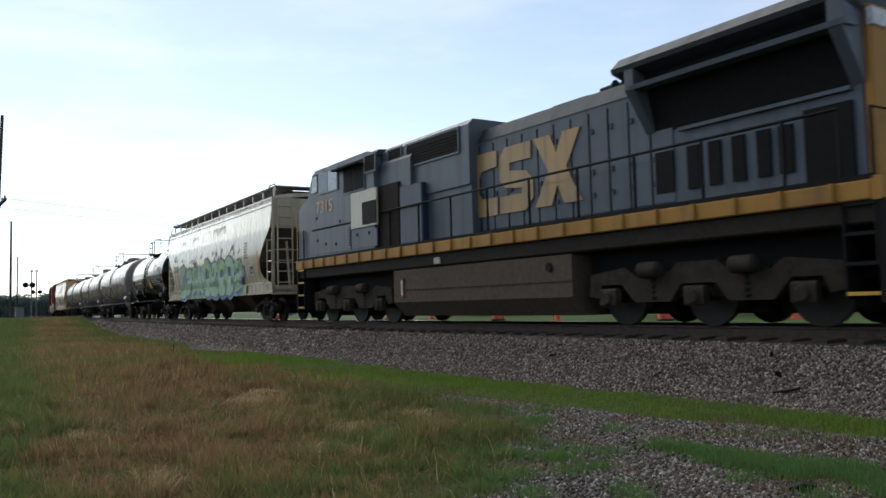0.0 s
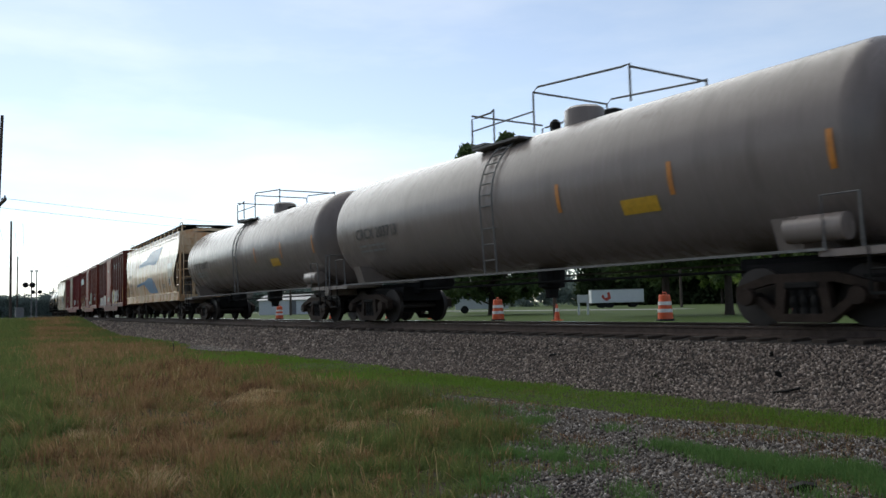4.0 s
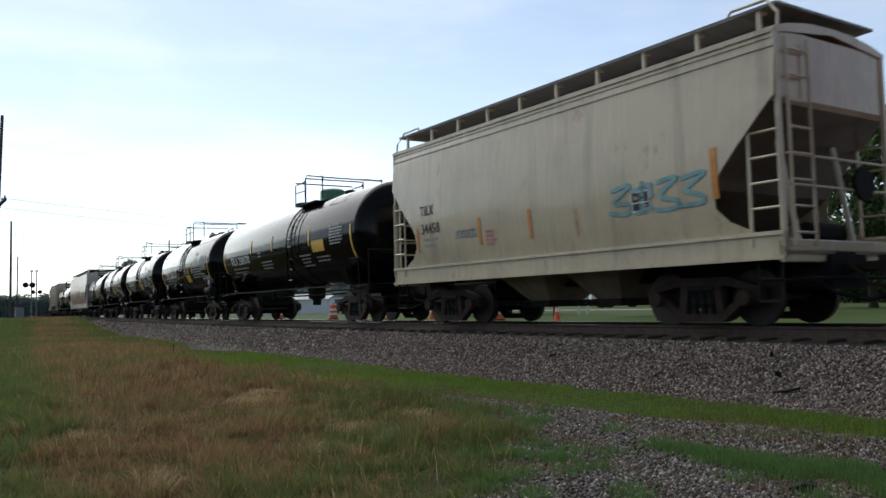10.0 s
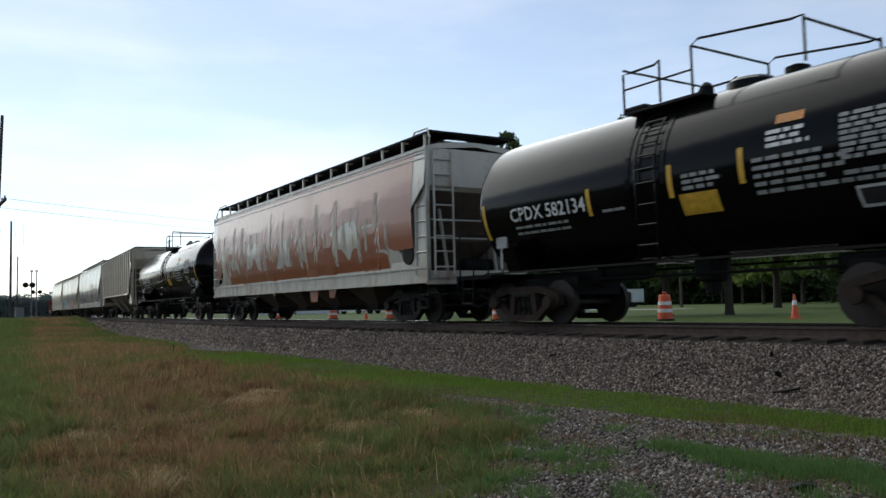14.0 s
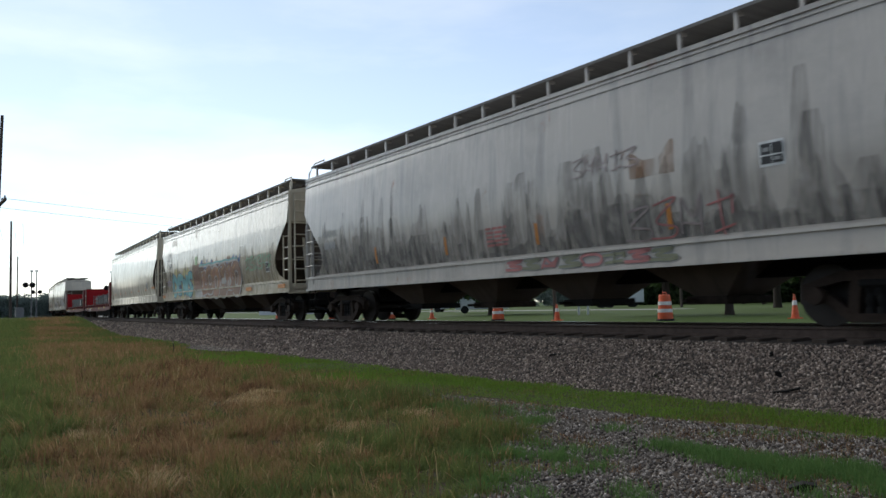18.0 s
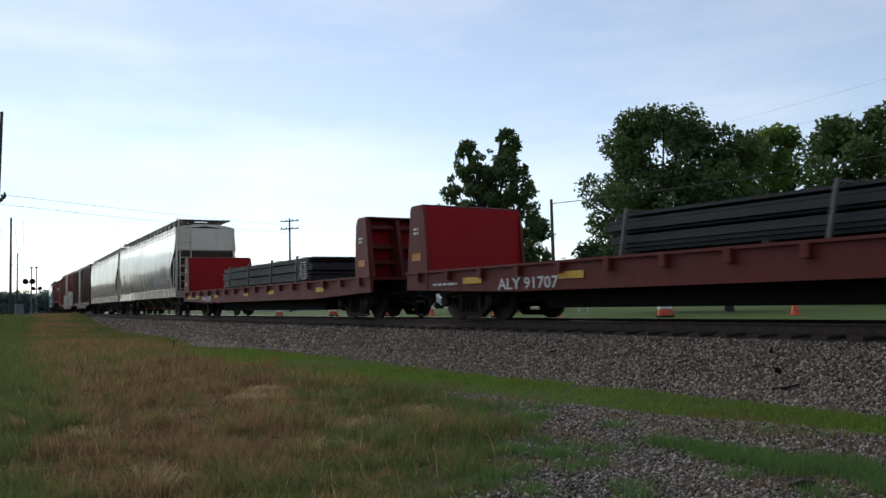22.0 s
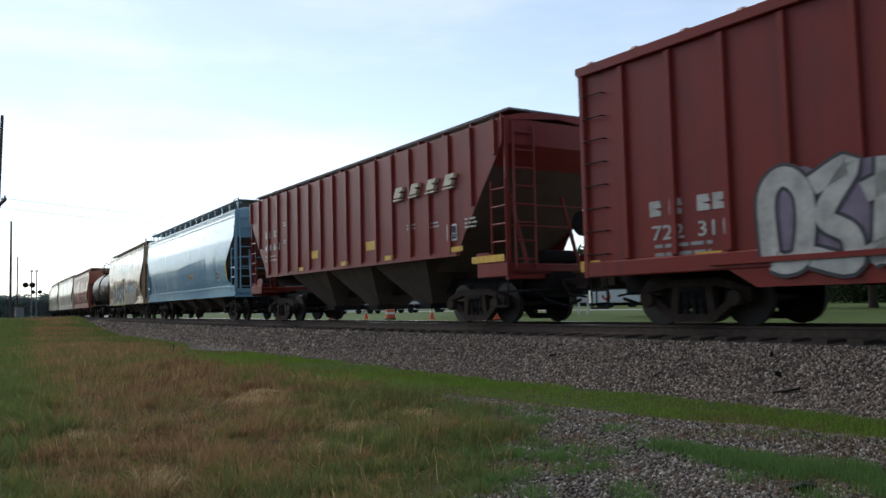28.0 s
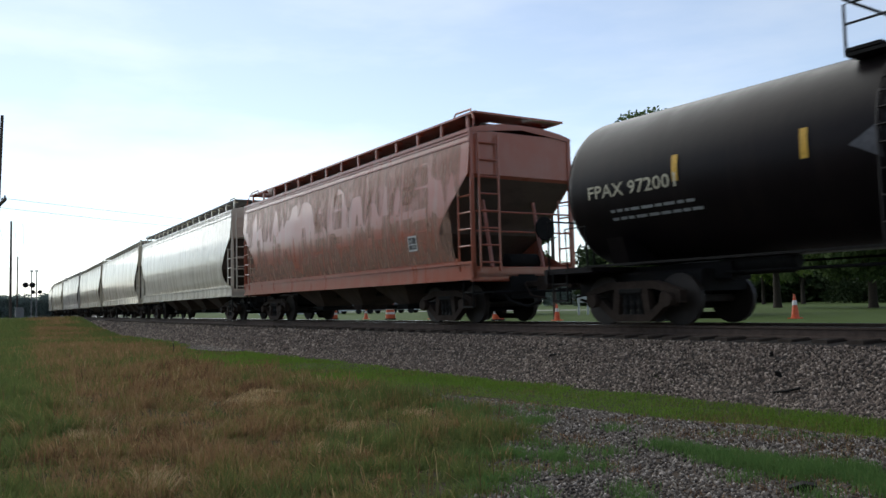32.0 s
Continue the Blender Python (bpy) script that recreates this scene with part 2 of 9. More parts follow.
# ---------------------------------------------------------------- mesh tools
class MB:
    """Collects vertices and faces of one mesh."""

    def __init__(self):
        self.v, self.f = [], []

    def add(self, vs, fs):
        n = len(self.v)
        self.v += [tuple(p) for p in vs]
        self.f += [tuple(i + n for i in f) for f in fs]
        return self

    def box(self, x0, x1, y0, y1, z0, z1, c=0.0):
        """A box; c: chamfer of the edges along its longest side."""
        x0, x1, y0, y1, z0, z1 = min(x0, x1), max(x0, x1), min(y0, y1), max(y0, y1), min(z0, z1), max(z0, z1)
        if c <= 0:
            vs = [(x, y, z) for x in (x0, x1) for y in (y0, y1) for z in (z0, z1)]
            fs = [(0, 1, 3, 2), (4, 6, 7, 5), (0, 4, 5, 1), (2, 3, 7, 6), (0, 2, 6, 4), (1, 5, 7, 3)]
            return self.add(vs, fs)
        d = (x1 - x0, y1 - y0, z1 - z0)
        k = d.index(max(d))
        lo, hi = [x0, y0, z0], [x1, y1, z1]
        a, b = [i for i in (0, 1, 2) if i != k]
        ring = [(lo[a] + c, lo[b]), (hi[a] - c, lo[b]), (hi[a], lo[b] + c), (hi[a], hi[b] - c), (hi[a] - c, hi[b]), (lo[a] + c, hi[b]), (lo[a], hi[b] - c), (lo[a], lo[b] + c)]
        vs = []
        for e in (lo[k], hi[k]):
            for p, q in ring:
                w = [0, 0, 0]
                w[k], w[a], w[b] = e, p, q
                vs.append(w)
        fs = [tuple(range(7, -1, -1)), tuple(range(8, 16))] + [(i, (i + 1) % 8, 8 + (i + 1) % 8, 8 + i) for i in range(8)]
        if k == 1:
            fs = [f[::-1] for f in fs]
        return self.add(vs, fs)

    def tube(self, pts, r, n=6):
        """A round bar through the points."""
        pts = [Vector(p) for p in pts]
        rings = []
        for i, p in enumerate(pts):
            d = (pts[min(i + 1, len(pts) - 1)] - pts[max(i - 1, 0)]).normalized()
            u = d.cross(Vector((0, 0, 1)) if abs(d.z) < 0.9 else Vector((1, 0, 0))).normalized()
            w = d.cross(u)
            rings.append([p + (u * math.cos(2 * math.pi * j / n) + w * math.sin(2 * math.pi * j / n)) * r for j in range(n)])
        vs = [q for ring in rings for q in ring]
        fs = [(i * n + j, i * n + (j + 1) % n, (i + 1) * n + (j + 1) % n, (i + 1) * n + j) for i in range(len(pts) - 1) for j in range(n)]
        fs += [tuple(range(n))[::-1], tuple(range((len(pts) - 1) * n, len(pts) * n))]
        return self.add(vs, fs)

    def lathe(self, prof, centre, axis="x", n=24):
        """Turn the profile of (along, radius) about an axis through centre."""
        vs, fs = [], []
        for a, r in prof:
            for j in range(n):
                t = 2 * math.pi * j / n
                p = (a, r * math.cos(t), r * math.sin(t)) if axis == "x" else (r * math.cos(t), a, r * math.sin(t)) if axis == "y" else (r * math.cos(t), r * math.sin(t), a)
                vs.append((p[0] + centre[0], p[1] + centre[1], p[2] + centre[2]))
        for i in range(len(prof) - 1):
            for j in range(n):
                fs.append((i * n + j, i * n + (j + 1) % n, (i + 1) * n + (j + 1) % n, (i + 1) * n + j))
        fs += [tuple(range(n))[::-1], tuple(range((len(prof) - 1) * n, len(prof) * n))]
        return self.add(vs, fs)

    def prism(self, poly, y0, y1):
        """A polygon of (x, z), pushed through from y0 to y1."""
        n = len(poly)
        vs = [(x, y0, z) for x, z in poly] + [(x, y1, z) for x, z in poly]
        fs = [tuple(range(n)), tuple(range(2 * n - 1, n - 1, -1))] + [(i, (i + 1) % n + n * 0, (i + 1) % n + n, i + n)[::-1] for i in range(n)]
        return self.add(vs, fs)

    def prism_x(self, poly, x0, x1):
        """A polygon of (y, z), pushed through from x0 to x1."""
        n = len(poly)
        vs = [(x0, y, z) for y, z in poly] + [(x1, y, z) for y, z in poly]
        fs = [tuple(range(n)), tuple(range(2 * n - 1, n - 1, -1))] + [(i, (i + 1) % n, (i + 1) % n + n, i + n)[::-1] for i in range(n)]
        return self.add(vs, fs)

    def grid(self, fn, us, vs_):
        n = len(vs_)
        pts = [fn(u, v) for u in us for v in vs_]
        fs = [(i * n + j, (i + 1) * n + j, (i + 1) * n + j + 1, i * n + j + 1) for i in range(len(us) - 1) for j in range(n - 1)]
        return self.add(pts, fs)

    def mesh(self, name, material, smooth=None):
        me = bpy.data.meshes.new(name)
        me.from_pydata(self.v, [], self.f)
        bm = bmesh.new()
        bm.from_mesh(me)
        bmesh.ops.recalc_face_normals(bm, faces=bm.faces)
        bm.to_mesh(me)
        bm.free()
        me.materials.append(material)
        if smooth:
            me.shade_smooth()
            me.set_sharp_from_angle(angle=radians(smooth))
        return me


CACHE = {}


def part(name, mb, material, parent, label="", at=None, smooth=None, key=None):
    """One mesh object under a thing or a part. key: share the mesh among alike parts."""
    k = (key, material.name) if key else None
    if k and k in CACHE:
        me = CACHE[k]
    else:
        me = (mb() if callable(mb) else mb).mesh(name, material, smooth)
        if k:
            CACHE[k] = me
    ob = new(name, me)
    ob.parent = parent
    if at is not None:
        ob.matrix_basis = at
    if label:
        ob["label"] = label
    return ob


def thing(name, label, category, group="", kind=""):
    return tagged(new(name), label, category, group, kind)


def solo(name, mb, material, label, category="", group="", kind="", smooth=None):
    return tagged(new(name, mb.mesh(name, material, smooth)), label, category, group, kind)


# ---------------------------------------------------------------- the line of the track
KNOTS = (-900.0, -260.0, -190.0, -140.0, -90.0, -40.0, 20.0, 60.0, 900.0)
BENDS = (0.5, 2.0, 2.0, 2.0, -1.0, 1.88, 1.77, 0.0, 0.0)     # per kilometre
GAP_Y = 12.159
_S = np.arange(-900.0, 900.5, 1.0)
_th = np.cumsum(np.interp(_S, KNOTS, BENDS) / 1000.0)
_i0 = int(np.searchsorted(_S, 0.0))
_th -= _th[_i0]
_X = np.concatenate([[0], np.cumsum((np.cos(_th)[1:] + np.cos(_th)[:-1]) / 2)])
_Y = np.concatenate([[0], np.cumsum((np.sin(_th)[1:] + np.sin(_th)[:-1]) / 2)])
_X -= _X[_i0]
_Y += GAP_Y - _Y[_i0]


def track(s, lat=0.0):
    """A point beside the track at s metres; lat is counted towards the camera's side."""
    a = np.interp(s, _S, _th)
    return np.interp(s, _S, _X) + np.sin(a) * lat, np.interp(s, _S, _Y) - np.cos(a) * lat, a


def car_pose(s_mid, base):
    x0, y0, _ = track(s_mid - base / 2)
    x1, y1, _ = track(s_mid + base / 2)
    return pose((x0 + x1) / 2, (y0 + y1) / 2, RAIL_Z, 0, 0, math.degrees(math.atan2(y1 - y0, x1 - x0)))


MOVES = []     # (thing, mid at the start, truck spacing)
SPINS = []     # (wheelset, place on its truck, mid at the start)

# ---------------------------------------------------------------- running gear
WHEEL_R = 0.46


def wheelset_mb():
    b = MB()
    for sgn in (-1, 1):
        y = 0.72 * sgn
        b.lathe([(y - 0.075, 0.10), (y - 0.07, WHEEL_R - 0.07), (y - 0.065, WHEEL_R), (y + 0.055, WHEEL_R - 0.01), (y + 0.06, WHEEL_R - 0.08), (y + 0.02, 0.16), (y + 0.07, 0.12)], (0, 0, 0), "y", 20)
    b.lathe([(-1.02, 0.075), (1.02, 0.075)], (0, 0, 0), "y", 8)
    return b


def sideframe_mb():
    """Cast side frame with its two windows and bearing housings."""
    b = MB()
    for y0, y1 in ((-0.08, 0.08),):
        b.prism([(-1.13, 0.40), (-1.13, 0.62), (-0.55, 0.80), (0.55, 0.80), (1.13, 0.62), (1.13, 0.40), (0.99, 0.40), (0.97, 0.56), (0.5, 0.66), (-0.5, 0.66), (-0.97, 0.56), (-0.99, 0.40)], y0, y1)
        b.prism([(-0.97, 0.46), (-0.72, 0.46), (-0.36, 0.20), (0.36, 0.20), (0.72, 0.46), (0.97, 0.46), (0.97, 0.34), (0.78, 0.34), (0.42, 0.07), (-0.42, 0.07), (-0.78, 0.34), (-0.97, 0.34)], y0, y1)
        b.prism([(-0.46, 0.2), (-0.32, 0.2), (-0.24, 0.67), (-0.40, 0.67)], y0, y1)
        b.prism([(0.32, 0.2), (0.46, 0.2), (0.40, 0.67), (0.24, 0.67)], y0, y1)
    return b


def spring_mb():
    b = MB()
    for i in range(3):
        b.lathe([(0.20 + 0.09 * k, 0.055 if k % 2 else 0.075) for k in range(5)], (-0.17 + 0.17 * i, 0, 0), "z", 8)
    b.box(-0.27, 0.27, -0.1, 0.1, 0.56, 0.68, 0.03)
    return b


def bearing_mb():
    return MB().lathe([(-0.10, 0.13), (-0.06, 0.14), (0.06, 0.12), (0.10, 0.07)], (0, 0, 0), "y", 12)


def bolster_mb():
    b = MB().box(-0.2, 0.2, -1.0, 1.0, 0.45, 0.78, 0.05)
    b.lathe([(0.78, 0.3), (0.9, 0.28)], (0, 0, 0), "z", 12)
    b.box(-1.25, 1.25, -0.62, 0.62, 0.60, 0.98, 0.04)
    b.box(-0.6, -0.52, -0.8, 0.8, 0.28, 0.40)
    b.box(0.52, 0.6, -0.8, 0.8, 0.28, 0.40)
    return b


def truck(car, x, mat, mid):
    t = part("truck", bolster_mb, M["under"], car, "", pose(x, 0, 0), key="bolster")
    for y in (-0.98, 0.98):
        part("side_frame", sideframe_mb, mat, t, "", pose(0, y, 0), key="sideframe")
    part("spring_nest", spring_mb, M["iron"], t, "", pose(0, -0.98, 0), key="spring")
    for dx in (-0.89, 0.89):
        w = part("wheelset", wheelset_mb, M["wheel"], t, "", pose(dx, 0, WHEEL_R), key="wheelset", smooth=40)
        SPINS.append((w, dx, mid))
        part("bearing_cap", bearing_mb, mat, t, "", pose(dx, -1.08, WHEEL_R), key="bearing", smooth=40)
    return t


def coupler_mb():
    b = MB().box(0, 0.62, -0.09, 0.09, 0.80, 0.96, 0.03)
    b.prism([(0.55, 0.74), (0.86, 0.74), (0.92, 0.80), (0.92, 0.99), (0.86, 1.04), (0.55, 1.04)], -0.17, 0.05)
    b.prism([(0.60, 0.76), (0.98, 0.80), (0.98, 0.98), (0.60, 1.02)], 0.06, 0.20)
    b.tube([(0.2, -0.25, 0.9), (0.5, -0.3, 0.62), (0.9, -0.2, 0.55)], 0.025)
    return b


def draft_mb():
    b = MB().box(-1.3, 0.02, -0.5, 0.5, 0.56, 1.08, 0.04)
    b.tube([(-0.2, -0.6, 0.72), (0.15, -0.62, 0.5), (0.55, -0.45, 0.38), (0.85, -0.3, 0.5)], 0.035)
    b.tube([(-0.9, -1.05, 0.72), (0.1, -1.05, 0.72), (0.1, 1.05, 0.72)], 0.03)
    return b


def couplers(car, half):
    for s in (1, -1):
        part("draft_gear", draft_mb, M["under"], car, "", pose(half * s, 0, 0, 0, 0, 0 if s > 0 else 180), key="draft")
        part("coupler", coupler_mb, M["rustiron"], car, "", pose(half * s, 0, 0, 0, 0, 0 if s > 0 else 180), key="coupler")


def begin_car(name, label, front, rear, base_cut=3.6, category="freight car", truckmat=None):
    """A car between two places of the train line; the origin lies on the rails under its middle."""
    half = (front - rear) / 2
    mid = (front + rear) / 2
    c = thing(name, label, category, "cars of the freight train")
    base = 2 * (half - base_cut / 2 - 0.15)
    tm = truckmat or M["rustiron"]
    truck(c, base / 2, tm, mid)
    truck(c, -base / 2, tm, mid)
    couplers(c, half - 0.05)
    MOVES.append((c, mid, base))
    return c, half, base


def ladder(car, x, y, z0, w, h, n, mat, turn=0, r=0.022):
    rails = lambda: MB().tube([(0, 0, 0), (0, 0, h)], r * 1.3).tube([(w, 0, 0), (w, 0, h)], r * 1.3)
    l_ = part("ladder", rails, mat, car, "", pose(x, y, z0, 0, 0, turn), key=("ladder", round(w, 2), round(h, 2)))
    for i in range(n):
        part("rung", lambda: MB().tube([(0, 0, 0), (w, 0, 0)], r), mat, l_, "", pose(0, 0, h * (i + 0.5) / n), key=("rung", round(w, 2)))
    return l_


def grab_mb():
    return MB().tube([(-0.25, 0.03, 0), (-0.24, -0.06, 0), (0.24, -0.06, 0), (0.25, 0.03, 0)], 0.014, 5)


def step_mb():
    b = MB()
    for x in (-0.2, 0.2):
        b.tube([(x, 0, 0), (x, 0, -0.62)], 0.02)
    b.tube([(-0.2, 0, -0.30), (0.2, 0, -0.30)], 0.018)
    b.box(-0.2, 0.2, -0.03, 0.03, -0.64, -0.60)
    return b


# ---------------------------------------------------------------- lettering and paint on the sides
def lettering(parent, words, x, z, height, mat, yface, name="lettering", width=None, slant=0.0, spacing=1.0):
    """Painted words on the side; x, z: their lower left corner; yface(z) gives the side's depth."""
    cu = bpy.data.curves.new(name, "FONT")
    cu.body = words
    cu.size = height * 1.38
    cu.space_character = spacing
    cu.shear = slant
    cu.resolution_u = 2
    cu.offset = height * 0.018
    tmp = bpy.data.objects.new("tmp", cu)
    me = bpy.data.meshes.new_from_object(tmp)
    bpy.data.objects.remove(tmp)
    bpy.data.curves.remove(cu)
    pts = [v.co.copy() for v in me.vertices]
    wide = max(p.x for p in pts) or 1
    k = width / wide if width else 1.0
    for v in me.vertices:
        zz = z + v.co.y
        v.co = (x + v.co.x * k, -(yface(zz) + 0.016), zz)
    me.materials.clear()
    me.materials.append(mat)
    ob = new(name, me)
    ob.parent = parent
    return ob


def skin(top, bottom, x0, x1, yface, nx=12, nz=8, off=0.010):
    """A painted patch that follows the side between two curves of x."""
    b = MB()

    def fn(u, v):
        x = x0 + (x1 - x0) * u
        lo, hi = bottom(x), top(x)
        z = lo + (hi - lo) * v
        return (x, -(yface(z) + off), z)
    return b.grid(fn, [i / nx for i in range(nx + 1)], [j / nz for j in range(nz + 1)])


def patch(parent, name, x0, x1, z0, z1, mat, yface, label="", off=0.010):
    return part(name, skin(lambda x: z1, lambda x: z0, x0, x1, yface, 2, max(1, int((z1 - z0) / 0.09)), off), mat, parent, label)


def stencil_bars(parent, x, z, w, rows, mat, yface, step=0.10, h=0.05, seed=1):
    """Rows of small writing, too small to read."""
    rnd = random.Random(seed)
    b = MB()
    for r in range(rows):
        xx = x
        zz = z - r * step
        end = x + w * rnd.uniform(0.7, 1.0)
        while xx < end:
            d = rnd.uniform(0.10, 0.28)
            y = -(yface(zz) + 0.012)
            b.add([(xx, y, zz), (min(xx + d, end), y, zz), (min(xx + d, end), -(yface(zz + h) + 0.012), zz + h), (xx, -(yface(zz + h) + 0.012), zz + h)], [(0, 1, 2, 3)])
            xx += d + rnd.uniform(0.03, 0.06)
    return tagged(part("small_stencil", b, mat, parent), kind="stuff")


def ragged(parent, name, x0, x1, zlo, zhi, mat, yface, seed=1, label="", amp=0.5, up=True, fine=0.07):
    """A stain with one straight edge and one ragged edge that runs out in drips."""
    rnd = random.Random(seed)
    n = max(4, int((x1 - x0) / fine))
    run = []
    a = rnd.random()
    for i in range(n + 1):
        if rnd.random() < 0.35:
            a = rnd.random() ** 1.6
        run.append(a)
    run = [(run[max(i - 1, 0)] + 2 * run[i] + run[min(i + 1, n)]) / 4 for i in range(n + 1)]
    xs = [x0 + (x1 - x0) * i / n for i in range(n + 1)]
    if up:
        sk = skin(lambda x: zhi - amp + amp * 2 * float(np.interp(x, xs, run)), lambda x: zlo, x0, x1, yface, n, 7, 0.008)
    else:
        sk = skin(lambda x: zhi, lambda x: zlo + amp - amp * 2 * float(np.interp(x, xs, run)), x0, x1, yface, n, 7, 0.008)
    return part(name, sk, mat, parent, label)


def stroke_patch(b, pts, w, yface, off):
    """A fat brush stroke through (x, z) points, laid on the side."""
    n = len(pts)
    vs = []
    for i, (x, z) in enumerate(pts):
        ax, az = pts[max(i - 1, 0)]
        bx, bz = pts[min(i + 1, n - 1)]
        d = math.hypot(bx - ax, bz - az) or 1
        nx_, nz_ = -(bz - az) / d * w, (bx - ax) / d * w
        for s in (-1, 1):
            xx, zz = x + nx_ * s, z + nz_ * s
            vs.append((xx, -(yface(zz) + off), zz))
    b.add(vs, [(2 * i, 2 * i + 2, 2 * i + 3, 2 * i + 1) for i in range(n - 1)])


# strokes of letters in a unit box; the figures stand for wild forms that spell nothing
STROKES = {
    "B": [[(0.1, 0), (0.12, 1)], [(0.1, 1), (0.72, 0.93), (0.72, 0.66), (0.15, 0.52)], [(0.15, 0.52), (0.88, 0.42), (0.85, 0.08), (0.1, 0.02)]],
    "U": [[(0.05, 1), (0.08, 0.28), (0.4, 0.02), (0.75, 0.2), (0.85, 1.0)], [(0.82, 0.5), (0.98, 0.0)]],
    "R": [[(0.1, 0), (0.12, 1)], [(0.1, 1), (0.78, 0.92), (0.72, 0.6), (0.15, 0.5)], [(0.38, 0.5), (0.98, 0.0)]],
    "S": [[(0.92, 0.90), (0.42, 1.0), (0.12, 0.76), (0.5, 0.52), (0.88, 0.3), (0.58, 0.02), (0.03, 0.10)]],
    "T": [[(0, 0.92), (1, 0.98)], [(0.45, 0.9), (0.30, 0.2), (0.85, 0.02)]],
    "D": [[(0.12, 0.02), (0.18, 0.98), (0.80, 0.82), (0.90, 0.35), (0.5, 0.02), (0.12, 0.04)]],
    "E": [[(0.9, 0.95), (0.18, 0.86), (0.12, 0.12), (0.95, 0.05)], [(0.15, 0.5), (0.75, 0.52)]],
    "W": [[(0, 1), (0.22, 0.05), (0.5, 0.72), (0.75, 0.05), (1, 1)]],
    "1": [[(0.1, 0.0), (0.22, 1.0)], [(0.22, 0.92), (0.55, 0.45), (0.80, 0.92)], [(0.85, 1), (0.75, 0)], [(0.2, 0.3), (0.8, 0.22)]],
    "2": [[(0.08, 0.86), (0.9, 0.98), (0.25, 0.48), (0.9, 0.30), (0.85, 0.02), (0.0, 0.06)]],
    "3": [[(0.5, 1), (0.45, 0.0)], [(0.05, 0.72), (0.95, 0.86)], [(0.15, 0.05), (0.9, 0.20)], [(0.9, 0.86), (0.85, 0.45)]],
    "4": [[(0.12, 0.12), (0.06, 0.78), (0.5, 1.0), (0.95, 0.75), (0.86, 0.12), (0.45, 0.0), (0.12, 0.12)]],
    "5": [[(0.12, 1.0), (0.15, 0)], [(0.15, 0.5), (0.92, 1)], [(0.35, 0.58), (0.98, 0)]],
}


def smooth_line(st, steps=5):
    fine = []
    for q in range(len(st) - 1):
        p0, p1, p2, p3 = st[max(q - 1, 0)], st[q], st[q + 1], st[min(q + 2, len(st) - 1)]
        for k in range(steps):
            u = k / steps
            fine.append(tuple(0.5 * (2 * p1[d] + (p2[d] - p0[d]) * u + (2 * p0[d] - 5 * p1[d] + 4 * p2[d] - p3[d]) * u * u + (3 * p1[d] - p0[d] - 3 * p2[d] + p3[d]) * u ** 3) for d in (0, 1)))
    fine.append(st[-1])
    return fine


